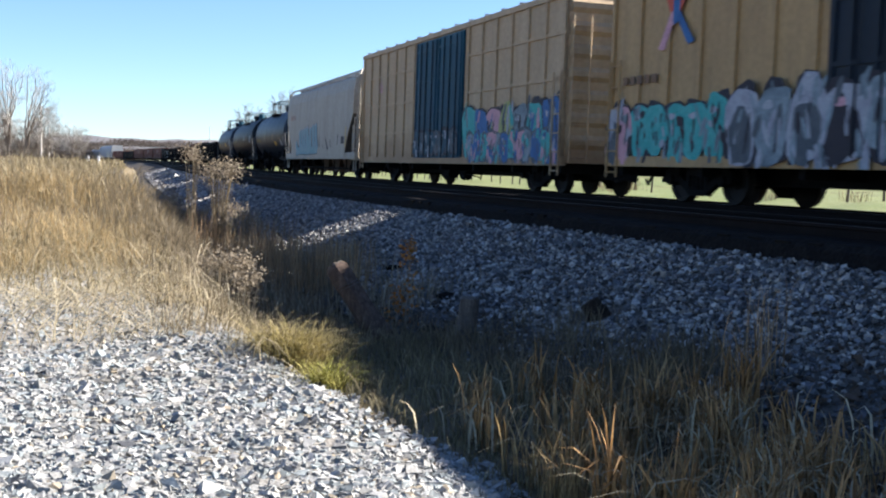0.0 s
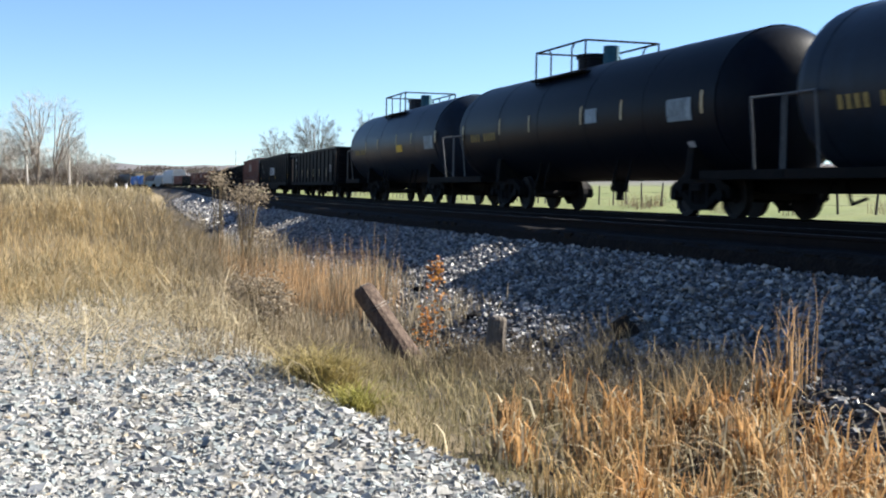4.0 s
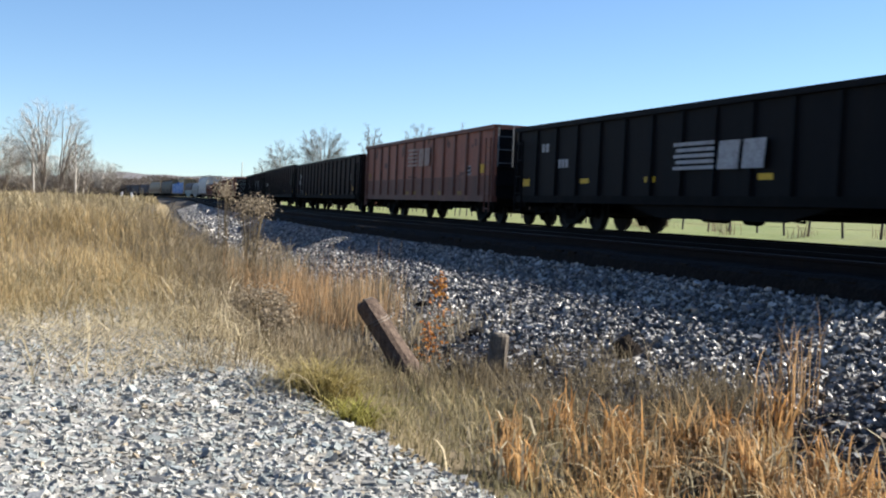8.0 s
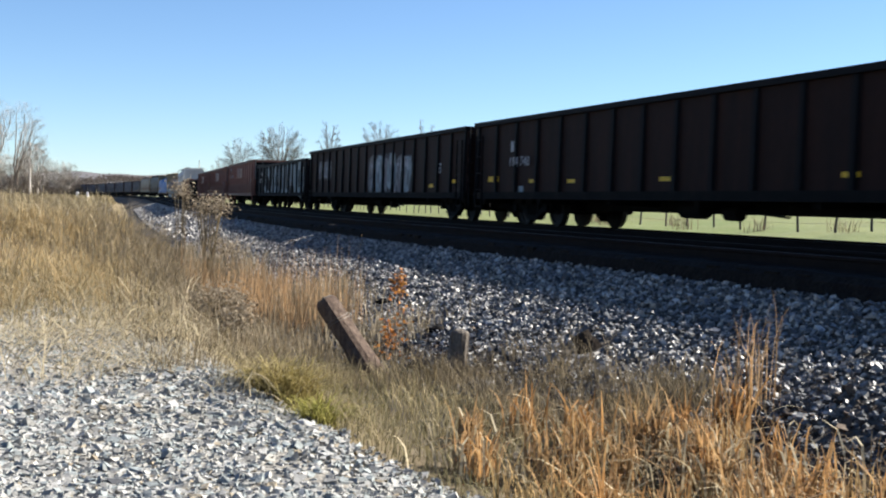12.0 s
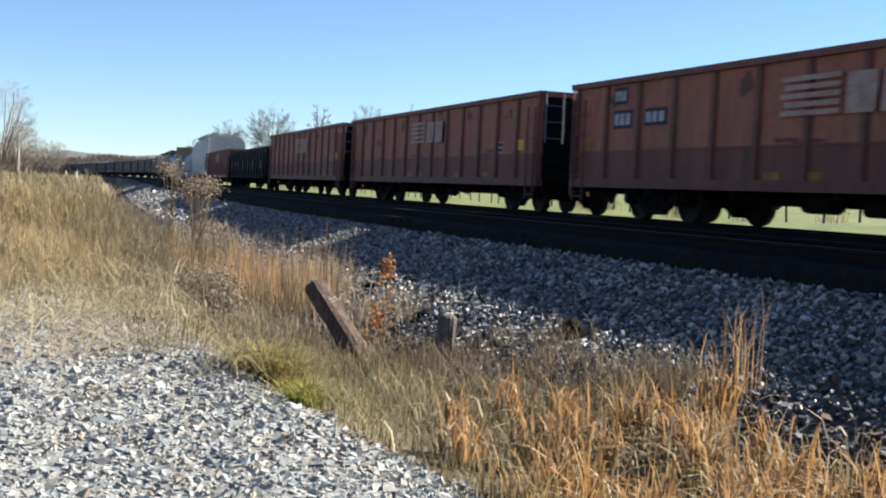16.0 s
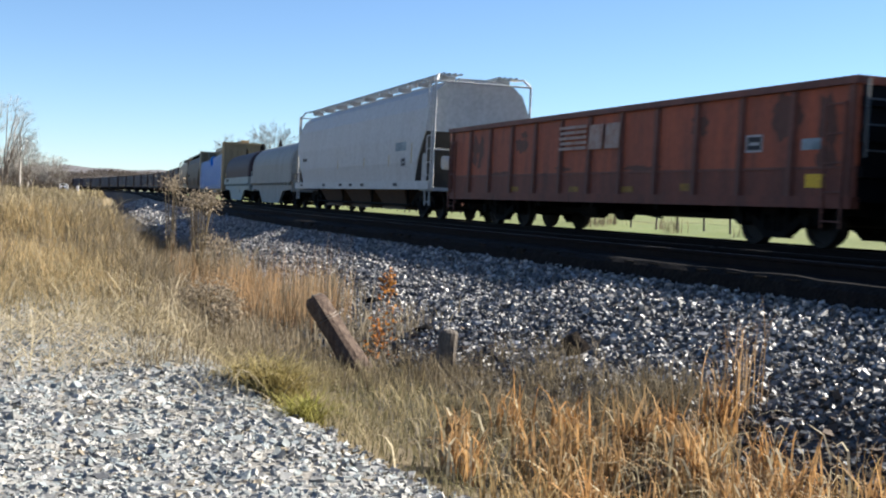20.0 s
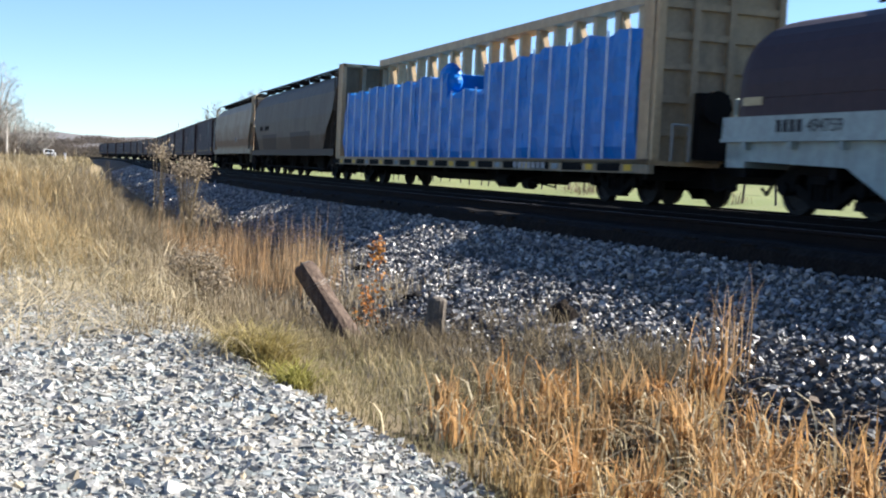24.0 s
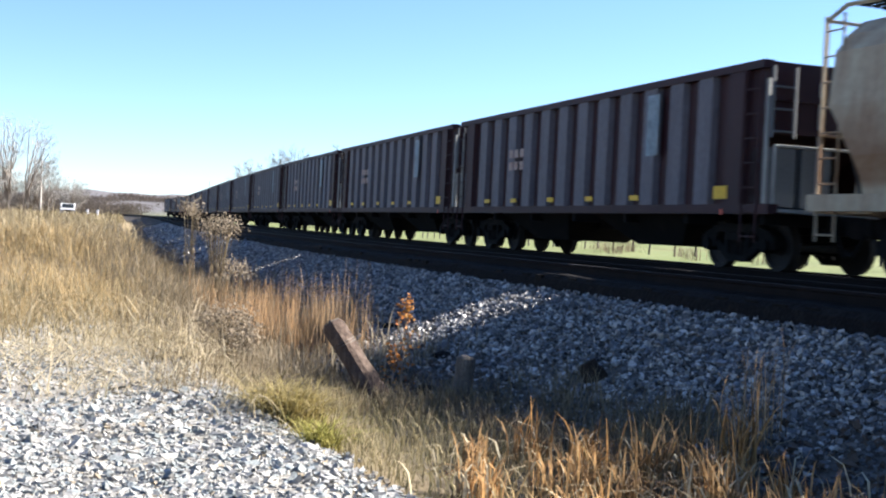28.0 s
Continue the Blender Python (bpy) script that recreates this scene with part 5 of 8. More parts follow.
F = HALF_W + 0.005
b2 = boxcar("tan ribbed boxcar with navy doors, white and teal graffiti", belts=False, door=M_NAVYDARK)
graffiti(b2, 9.15, 8.2, 1.0, 2.2, (M_GWHITE, M_GPINK), 4, y=F)
graffiti(b2, 8.2, 4.9, 1.05, 2.15, (M_GTEAL,), 3, y=F)
graffiti(b2, 4.8, -2.2, 0.98, 2.3, (M_GWHITE, M_GPALE, M_GWHITE), 7, y=HALF_W + 0.062)
graffiti(b2, -2.6, -8.6, 1.0, 2.2, (M_GWHITE, M_GTEAL), 9, y=F)
for m_, pts_ in ((M_GRED, ((7.30, 4.45), (7.02, 4.45), (6.70, 3.82), (6.86, 3.70))), (M_GRED, ((6.22, 4.45), (5.98, 4.45), (6.52, 3.72), (6.62, 3.86))),
                 (M_GPINK, ((7.26, 3.10), (7.05, 3.06), (6.68, 3.66), (6.84, 3.76))), (M_GBLUE, ((6.02, 3.16), (6.22, 3.10), (6.64, 3.62), (6.54, 3.74))),
                 (M_GBLUE, ((6.80, 4.30), (6.52, 4.30), (6.56, 3.55), (6.76, 3.50))), (M_GPINK, ((7.04, 4.45), (6.84, 4.45), (6.80, 4.05), (6.86, 3.95)))):
    part("graffiti", Shape().add([(x_, F + 0.003 + (0.003 if m_ is M_GBLUE else 0.0015 if m_ is M_GPINK else 0.0), z_) for x_, z_ in pts_], [(0, 1, 2, 3)]), m_, b2)
bars(b2, 8.6, 2.5, 1.4, 0.16, 5, M_RUSTY, y=HALF_W)
bars(b2, 4.6, 3.9, 1.1, 0.3, 4, M_RUSTY, y=HALF_W)
enter(b2, 3.2, 21.6)
b1 = boxcar("faded beige ribbed boxcar with navy doors, pink, teal and blue graffiti", paint=M_TANPALE)
graffiti(b1, -2.5, -8.9, 1.0, 2.45, (M_GTEAL, M_GBLUE, M_GPINK, M_GLIME, M_GPALE), 5, y=F)
graffiti(b1, -2.9, -8.5, 1.0, 1.75, (M_GPALE, M_GBLUE, M_GTEAL, M_GPINK), 25, y=F + 0.011, edge=M_GSHADE)
graffiti(b1, 2.1, -2.1, 1.15, 1.9, (M_NAVY, M_GSHADE, M_NAVY), 6, y=HALF_W + 0.062)
graffiti(b1, -8.2, -9.1, 1.0, 2.5, (M_GBLUE,), 15, y=F + 0.004)
strokes(b1, [(0.06, (6.95, 3.2), (6.8, 3.65), (6.65, 3.3)), (0.05, (6.6, 3.7), (6.5, 3.25)), (0.05, (6.85, 3.3), (6.45, 3.5))], M_GPINK, HALF_W - 0.04)
enter(b1, 23.8, 42.2)
hA = covered_hopper("covered_hopper_car", "light grey covered hopper with pale teal graffiti", 16.8, 4.30, M_GREY, bulge=False, zb=1.08)
LETTERS = [(0.45, (5.1, 1.8), (4.9, 1.45), (4.4, 1.35)), (0.55, (4.1, 2.3), (3.95, 1.7), (3.65, 1.36)), (0.48, (3.42, 2.35), (3.25, 1.7), (2.95, 1.36)),
           (0.46, (2.85, 2.4), (2.65, 1.75), (2.35, 1.36)), (0.72, (2.2, 2.42), (1.95, 1.75), (1.65, 1.38)), (0.5, (1.25, 2.4), (1.2, 1.75), (1.05, 1.36)),
           (0.5, (0.62, 2.5), (0.45, 1.8), (0.15, 1.36)), (0.5, (-0.05, 2.52), (-0.25, 1.8), (-0.5, 1.36)), (0.3, (4.9, 1.4), (2.4, 1.42), (-0.6, 1.4))]
strokes(hA, [(w + 0.16, *((x, z + 0.03) for x, z in q)) for w, *q in LETTERS], M_GSHADE, HALF_W + 0.004)
strokes(hA, LETTERS, M_GSEA, HALF_W + 0.009)
strokes(hA, [(0.09, *((x + w * 0.42, z) for x, z in q)) for w, *q in LETTERS[:8]] + [(0.08, (q[0][0] + w * 0.45, q[0][1]), (q[0][0] - w * 0.3, q[0][1] + 0.02)) for w, *q in LETTERS[1:8]], M_GWHITE, HALF_W + 0.014)
strokes(hA, [(0.10, (-0.9, 2.0), (-1.0, 1.75), (-1.15, 1.5)), (0.08, (-1.85, 1.62), (-2.0, 1.45)), (0.12, (-2.4, 1.92), (-2.7, 1.65), (-3.0, 1.42)), (0.1, (-3.45, 1.85), (-3.65, 1.5)), (0.12, (-5.15, 2.0), (-5.05, 1.6)), (0.1, (-2.9, 1.45), (-3.15, 1.5))], M_GBLACK, HALF_W + 0.004)
marks(hA, "dark", [(-5.8, -6.35, 1.63, 1.92)], y=HALF_W + 0.002)
marks(hA, "yellow", [(-6.6, -6.68, 1.5, 2.25)], y=HALF_W + 0.002)
bars(hA, 6.9, 2.9, 1.5, 0.2, 5, M_FADED, y=HALF_W - 0.004)
enter(hA, 43.3, 60.1)
PLAC = (("placard", -1.87, 1.78, 0.8, 0.22, M_YELLOW), ("placard", -4.27, 1.76, 0.5, 0.28, M_LETTER), ("placard", -5.5, 1.76, 1.05, 0.46, M_TANKPANEL),
        *(("lettering", x, 2.02, 0.12, 0.22, M_YELLOWDIM) for x in (6.6, 6.4, 6.2, 6.0, 5.6, 5.4, 5.2, 5.0, 4.8))) + tuple(
    ("reflector_strip", x, z, 0.09, 0.36, M_TICK) for x, z in ((2.66, 2.06), (-1.02, 2.02), (-3.66, 2.0), (-6.24, 1.95)))
t1 = tank_car("dark weathered tank car with yellow and white placards", 7.75, M_TANKGREY, plates=PLAC, dome=1.0)
enter(t1, 60.6, 76.1)
PLAC = (("placard", -1.07, 2.26, 0.62, 0.32, M_GPALE), ("placard", -5.1, 2.1, 0.95, 0.43, M_GPALE), ("placard", -5.27, 1.45, 0.26, 0.26, M_LETTER),
        *(("lettering", x, 2.12, 0.13, 0.21, M_YELLOWDIM) for x in (7.2, 7.0, 6.8, 6.6, 6.1, 5.9, 5.7, 5.5, 5.3))) + tuple(
    ("reflector_strip", x, z, 0.1, 0.42, M_TICK) for x, z in ((8.0, 2.2), (4.86, 2.25), (2.7, 2.22), (-0.52, 2.25), (-2.6, 2.25), (-5.97, 2.2)))
t2 = tank_car("black tank car with white placards and top railing", 8.5, M_TANK, plates=PLAC, dome=1.9)
enter(t2, 76.5, 93.5)
PLAC = (("placard", -1.07, 2.07, 0.9, 0.25, M_YELLOW), ("placard", -5.1, 2.07, 1.1, 0.43, M_GPALE), *(("lettering", 6.6 - 0.21 * i, 2.12, 0.13, 0.2, M_YELLOWDIM) for i in (0, 1, 2, 3, 5, 6, 7, 8))) + tuple(
    ("reflector_strip", x, z, 0.13, 0.38, M_TICK) for x, z in ((4.6, 2.2), (2.45, 2.28), (-0.62, 2.34), (-2.82, 2.3), (-5.97, 2.25)))
t3 = tank_car("faded grey-green tank car with top railing", 7.95, M_TANKGREY, plates=PLAC, dome=1.5)
enter(t3, 94.1, 110.0)
Y = HALF_W - 0.08
gA = gondola("gondola_car", "black gondola with rusty corner patches", 16.5, 2.62, M_BLACKGON, posts=13, rust=True)
framed_sign(gA, -5.89, -6.34, 1.53, 1.83, y=Y)
marks(gA, "tick", [(x, x - 0.09, 1.29, 1.69) for x in (-5.19, -3.04, -0.9, 1.15, 3.35, 5.5)], y=HALF_W - 0.015)
bars(gA, 6.42, 2.22, 0.8, 0.15, 4, M_LETTER, y=Y)
bars(gA, 6.45, 1.86, 0.95, 0.15, 5, M_LETTER, y=Y)
enter(gA, 112.3, 128.8)
gB = gondola("gondola_car", "long black gondola with a white striped mark", 19.7, 2.8, M_BLACKGON, posts=16, belly=True)
rail_mark(gB, -0.15, 1.54, 3.1, 0.56, M_LETTER, y=HALF_W + 0.001)
marks(gB, "yellow", [(2.72, 2.27, 1.34, 1.45), (5.87, 5.42, 1.34, 1.45), (9.4, 8.97, 1.30, 1.48), (-1.43, -1.88, 1.34, 1.45), (-8.98, -9.45, 1.35, 1.53)], y=Y)
bars(gB, 8.22, 2.12, 0.5, 0.2, 2, M_LETTER, y=Y)
bars(gB, 7.17, 1.72, 0.62, 0.2, 3, M_LETTER, y=Y)
framed_sign(gB, -6.63, -7.08, 1.28, 1.57, y=Y)
enter(gB, 130.2, 149.9)


def red_gondola(label, panels):
    car = gondola("gondola_car", label, 16.6, 3.0, M_REDGON, lower=M_REDSOOT, posts=13, post_mat=M_REDRIB)
    rail_mark(car, -0.2, 2.02, 2.85, 0.65, M_FADED, y=HALF_W + 0.001)
    framed_sign(car, -5.61, -6.06, 1.66, 1.93, y=Y)
    marks(car, "soot", [(x, x - 0.42, 1.07, 1.19) for x in (-4.78, -2.62, -1.6, 0.66, 1.66)] + [(7.85, 7.42, 1.70, 1.88)], y=Y + 0.012)
    marks(car, "yellow", [(-6.82, -7.32, 1.70, 1.95)], y=Y + 0.012)
    if panels:
        for a, b, z0, z1 in ((6.66, 6.11, 2.5, 2.83), (6.66, 5.91, 2.03, 2.39), (5.46, 4.66, 2.05, 2.38)):
            p = part("stencil_panel", Shape().box(b, a, Y + 0.001, Y + 0.007, z0, z1), M_BOARD, car)
            bars(p, a - 0.06, z0 + 0.07, a - b - 0.1, z1 - z0 - 0.14, 3, M_LETTER, y=Y + 0.007)
    paint_loss(car, [(-3.6, 2.66, 0.35, 0.3), (-1.3, 2.75, 0.3, 0.4), (2.2, 2.6, 0.3, 0.3), (4.9, 2.2, 0.35, 0.25), (6.6, 2.65, 0.4, 0.3), (-6.3, 2.55, 0.3, 0.2), (0.9, 1.66, 0.8, 0.1), (-5.2, 1.67, 0.9, 0.1), (7.6, 1.3, 0.5, 0.3)], HALF_W - 0.079, 2)
    return car


rc = red_gondola("faded red gondola with a pale striped mark", False)
enter(rc, 151.7, 168.3)
gD = gondola("gondola_car", "long dark brown gondola with white numbers", 21.0, 2.75, M_BROWNGON, posts=17, post_mat=M_BLACKGON)
bars(gD, 8.71, 1.95, 0.5, 0.22, 2, M_LETTER, y=Y)
lettering(gD, "194 011", 8.71, 1.62, 0.22, y=HALF_W - 0.02, squeeze=0.75)
marks(gD, "grey", [(8.55, 8.3, 0.98, 1.4), (8.1, 7.75, 0.98, 1.3)], y=Y)
marks(gD, "yellow", [(9.66, 9.21, 1.19, 1.38), (6.36, 5.86, 1.0, 1.1), (3.61, 3.11, 1.0, 1.1), (0.8, 0.3, 1.0, 1.1), (-2.3, -2.8, 1.0, 1.1), (-8.61, -9.01, 1.23, 1.43)], y=Y)
framed_sign(gD, -7.66, -8.06, 1.71, 1.95, y=Y)
enter(gD, 169.6, 190.6)
gE = gondola("gondola_car", "long dark brown gondola with white numbers", 21.0, 2.83, M_BROWNGON, posts=17, post_mat=M_BLACKGON)
bars(gE, 8.31, 2.02, 0.5, 0.26, 2, M_LETTER, y=Y)
lettering(gE, "194 748", 8.26, 1.67, 0.23, y=HALF_W - 0.02, squeeze=1.15)
marks(gE, "yellow", [(9.71, 9.05, 1.32, 1.45), (7.16, 6.76, 1.27, 1.35), (5.11, 4.76, 1.25, 1.33), (-8.79, -9.24, 1.22, 1.40), (1.2, 0.8, 1.25, 1.33), (-4.0, -4.4, 1.25, 1.33)], y=Y)
marks(gE, "grey", [(7.76, 7.51, 1.06, 1.2), (-7.5, -8.1, 1.65, 1.95)], y=Y)
enter(gE, 191.5, 212.5)
gF = gondola("gondola_car", "dark brown gondola with scraped pale paint", 20.8, 2.8, M_BROWNGON, posts=17, post_mat=M_BLACKGON)
graffiti(gF, 8.7, 6.4, 1.6, 2.3, (M_SCRAPE,), 61, y=Y)
graffiti(gF, 0.2, -5.1, 1.05, 2.3, (M_SCRAPE, M_GPALE), 62, y=Y)
framed_sign(gF, -7.64, -8.14, 1.61, 1.88, y=Y)
marks(gF, "yellow", [(-9.19, -9.59, 1.31, 1.41), (-7.0, -7.4, 1.2, 1.3)], y=Y)
enter(gF, 213.3, 234.1)
gI = gondola("gondola_car", "black gondola covered by tall white graffiti", 16.5, 2.56, M_BLACKGON, posts=13)
strokes(gI, [(0.42, (5.05, 1.05), (4.7, 1.65), (4.25, 2.3)), (0.5, (4.2, 2.3), (3.55, 1.9), (3.15, 1.05)), (0.3, (5.5, 1.35), (4.95, 1.08), (3.9, 1.03), (3.2, 1.08)),
             (0.3, (2.6, 1.02), (2.55, 1.62)), (0.5, (1.15, 2.25), (1.62, 2.1), (1.75, 1.35), (1.3, 1.1)), (0.62, (0.68, 1.55), (0.62, 2.3)), (0.24, (0.35, 1.02), (0.4, 1.35)),
             (0.22, (-0.22, 1.5), (-0.2, 2.2)), (0.3, (-0.2, 1.3), (-0.5, 1.1), (-1.3, 1.08)), (0.26, (-1.1, 2.3), (-1.2, 1.5), (-1.4, 1.1))], M_GPALE, Y)
strokes(gI, [(0.5, (-1.8, 2.4), (-1.85, 1.7), (-2.0, 1.2)), (0.3, (-1.8, 1.12), (-2.5, 1.08), (-3.2, 1.15)), (0.3, (-3.15, 1.05), (-3.1, 1.8)), (0.66, (-3.95, 1.4), (-3.92, 2.4)),
             (0.34, (-4.1, 1.02), (-4.0, 1.45)), (0.55, (-4.72, 1.35), (-4.7, 2.35)), (0.3, (-5.0, 1.02), (-4.85, 1.5)), (0.5, (-6.7, 2.3), (-5.9, 2.3), (-5.6, 1.65), (-5.9, 1.1), (-6.8, 1.08)), (0.4, (-7.2, 1.1), (-7.3, 2.2))], M_GPALE, Y)
strokes(gI, [(0.12, (-8.13 + 1.251 * i, 1.0), (-8.13 + 1.251 * i, 2.4)) for i in (1, 2, 4, 5, 6, 7, 8, 10)], M_GPALE, HALF_W - 0.003)
bars(gI, 7.02, 2.0, 0.75, 0.18, 3, M_LETTER, y=Y)
lettering(gI, "60278", 7.02, 1.62, 0.23, y=HALF_W - 0.02, squeeze=1.1)
enter(gI, 235.2, 251.7)
r1 = red_gondola("faded red gondola with black number panels", True)
enter(r1, 253.2, 270.1)
enter(copy_thing(rc, Matrix()), 271.6, 288.3)
enter(copy_thing(rc, Matrix()), 289.7, 306.4)
dk = gondola("gondola_car", "black gondola heaped with a dark load", 17.2, 2.52, M_BLACKGON, posts=14, load=0.3)
marks(dk, "tick", [(x, x - 0.09, 1.38, 1.85) for x in (7.1, 3.7, 1.35, -0.83, -3.08, -6.45)], y=HALF_W - 0.01)
lettering(dk, "194", 6.69, 1.58, 0.25, y=Y)
bars(dk, 5.7, 1.6, 0.8, 0.22, 3, M_LETTER, y=Y)
enter(dk, 307.5, 324.8)
og = gondola("gondola_car", "orange-red gondola with a pale striped mark", 16.5, 2.76, M_ORANGE, lower=M_ORANGESOOT, posts=12, split=1.5, post_mat=M_REDRIB)
paint_loss(og, [(-6.6, 2.3, 0.7, 0.5), (-7.6, 1.9, 0.4, 0.9), (-4.2, 2.2, 0.5, 0.3), (3.6, 2.3, 0.6, 0.4), (6.3, 2.0, 0.5, 0.6), (-2.2, 1.56, 1.0, 0.12), (1.2, 1.57, 1.0, 0.1), (4.7, 1.56, 0.9, 0.14)], HALF_W - 0.079, 3)
rail_mark(og, 0.0, 1.96, 2.7, 0.55, M_FADED, y=HALF_W + 0.001)
framed_sign(og, -5.54, -5.99, 1.75, 2.03, y=Y)
marks(og, "grey", [(-6.99, -7.44, 1.75, 1.92)], y=Y)
marks(og, "yellow", [(-7.14, -7.59, 1.19, 1.39)], y=Y + 0.012)
marks(og, "soot", [(-3.59, -4.04, 1.13, 1.26), (-1.44, -1.89, 1.1, 1.21), (0.9, 0.45, 1.1, 1.21), (4.0, 3.6, 1.1, 1.21)], y=Y + 0.012)
enter(og, 325.6, 342.1)
wh = covered_hopper("covered_hopper_car", "pale grey covered hopper with roof walkway", 19.8, 4.32, M_WHITE, bulge=True, zb=1.18, cut=1.0, bays=3, foot=1.35, deep=1.25)
framed_sign(wh, -7.04, -7.54, 1.81, 2.09, y=HALF_W + 0.002)
marks(wh, "grey", [(-6.4, -7.55, 2.3, 2.56)], y=HALF_W + 0.001)
marks(wh, "tick", [(-5.59, -5.69, 1.85, 2.2), (-8.1, -8.2, 1.9, 2.5), (-2.4, -2.5, 1.85, 2.2), (1.6, 1.5, 1.85, 2.2)], y=HALF_W + 0.001)
marks(wh, "dark", [(x, x - 0.45, 1.22, 1.32) for x in (8.6, 4.2, 1.3, -0.3, -2.0, -6.2)], y=HALF_W - 0.012)
bars(wh, 8.2, 2.72, 0.9, 0.13, 4, M_BOARD, y=HALF_W - 0.03)
bars(wh, 8.2, 2.25, 0.9, 0.13, 5, M_BOARD, y=HALF_W + 0.001)
enter(wh, 343.8, 363.6)
enter(coil_car("coil_car", "coil car with grey hood and grey trough", 6.9, M_COILGREY, M_COILGREY), 364.7, 378.5)
c2 = coil_car("coil_car", "coil car with dark brown hood and white trough", 6.9, M_COILBROWN, M_COILWHITE)
bars(c2, 5.5, 1.54, 0.65, 0.19, 4, M_BOARD)
lettering(c2, "494759", 4.78, 1.54, 0.19, mat=M_BOARD)
marks(c2, "tick", [(6.4, 5.9, 1.97, 2.1)], y=HALF_W - 0.01)
marks(c2, "dark", [(-1.64, -1.99, 0.87, 1.07)], y=HALF_W - 0.1)
enter(c2, 379.7, 393.5)
enter(centerbeam("ochre centerbeam flat car loaded with blue-wrapped lumber"), 395.7, 418.2)
h2 = covered_hopper("covered_hopper_car", "dirty taupe covered hopper with dark primer patches", 19.3, 4.25, M_TAUPE, bulge=True, zb=1.2, board_mat=M_UNDER, sill_mat=M_TAUPEDARK, chute_mat=M_UNDER)
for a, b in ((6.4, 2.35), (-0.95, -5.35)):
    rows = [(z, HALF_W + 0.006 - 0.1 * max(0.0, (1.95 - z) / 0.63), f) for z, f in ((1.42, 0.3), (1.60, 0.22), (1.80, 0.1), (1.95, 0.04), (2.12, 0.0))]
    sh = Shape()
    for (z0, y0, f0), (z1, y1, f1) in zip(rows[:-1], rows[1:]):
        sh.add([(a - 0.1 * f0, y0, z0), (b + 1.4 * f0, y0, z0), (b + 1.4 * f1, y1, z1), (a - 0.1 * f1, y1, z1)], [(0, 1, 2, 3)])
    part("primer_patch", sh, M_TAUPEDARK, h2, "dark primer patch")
bars(h2, 7.2, 2.33, 0.95, 0.2, 4, M_UNDER, y=HALF_W + 0.004)
bars(h2, 5.65, 2.33, 1.1, 0.2, 6, M_UNDER, y=HALF_W + 0.004)
enter(h2, 418.8, 438.1)
be = covered_hopper("covered_hopper_car", "beige covered hopper stained with brown streaks", 18.6, 4.22, M_BEIGE, bulge=True, zb=1.3, board_mat=M_UNDER, chute_mat=M_UNDER, cut=0.75)
paint_loss(be, [(-7.0, 2.35, 0.5, 0.2), (-7.7, 2.45, 0.4, 0.15), (-5.9, 2.3, 0.4, 0.15), (-1.6, 2.2, 0.4, 0.12), (0.6, 2.12, 0.9, 0.1), (3.6, 2.15, 0.8, 0.14), (6.0, 2.3, 0.7, 0.2), (-4.6, 2.1, 0.5, 0.12)], HALF_W + 0.002, 5, M_STAIN, "brown stains on the beige side")
framed_sign(be, -2.65, -3.2, 1.9, 2.14, y=HALF_W + 0.002)
enter(be, 438.9, 457.5)
n1 = open_hopper("dark red open hopper with grey side posts, sheets between coloured darker for shade")
enter(n1, 459.2, 472.8)
for i in range(1, 15):
    enter(copy_thing(n1, Matrix()), 459.2 + 15.2 * i, 472.8 + 15.2 * i)

# ---- stones ----
def chip():
    """A rough block with its corners drawn in: eight corners, twelve triangles."""
    v = np.array([(x, y, z) for z in (-1, 1) for y in (-1, 1) for x in (-1, 1)], float)
    q = [(0, 2, 3, 1), (4, 5, 7, 6), (0, 1, 5, 4), (2, 6, 7, 3), (0, 4, 6, 2), (1, 3, 7, 5)]
    f = np.array([t for a, b, c, d in q for t in ((a, b, c), (a, c, d))])
    return v / math.sqrt(3) * 1.12, f


def scatter_stones(name, xyz, size, mats, label, seed, flat=0.6, share=(0.72, 0.16, 0.12), rugged=0.40, tilt=0.45):
    """Angular stones, all of one spread, as one mesh."""
    rng = np.random.default_rng(seed)
    v0, f0 = chip()
    n = len(xyz)
    v = np.repeat(v0[None], n, 0) * rng.uniform(0.92 - rugged, 0.92 + rugged, (n, 8, 1))
    v += rng.uniform(-0.16, 0.16, v.shape)
    v *= np.stack([rng.uniform(0.8, 1.35, n), rng.uniform(0.65, 1.05, n), rng.uniform(flat * 0.7, flat * 1.25, n)], -1)[:, None, :]
    a, b, c = rng.uniform(0, 6.283, n), rng.normal(0, tilt, n), rng.normal(0, tilt, n)
    x, y, z = v[..., 0], v[..., 1], v[..., 2]
    y, z = y * np.cos(b)[:, None] - z * np.sin(b)[:, None], y * np.sin(b)[:, None] + z * np.cos(b)[:, None]
    x, z = x * np.cos(c)[:, None] + z * np.sin(c)[:, None], -x * np.sin(c)[:, None] + z * np.cos(c)[:, None]
    x, y = x * np.cos(a)[:, None] - y * np.sin(a)[:, None], x * np.sin(a)[:, None] + y * np.cos(a)[:, None]
    v = np.stack([x, y, z], -1) * (size / 2)[:, None, None] + np.asarray(xyz)[:, None, :]
    f = (f0[None] + 8 * np.arange(n)[:, None, None]).reshape(-1, 3)
    mats = mats if isinstance(mats, list) else [mats]
    mi = np.repeat(rng.choice(len(mats), n, p=share), 12)
    me = big_mesh(name, v.reshape(-1, 3), f, mats, mat_index=mi)
    return tagged(new(name, me), label, name.replace("_", " "), kind="stuff")


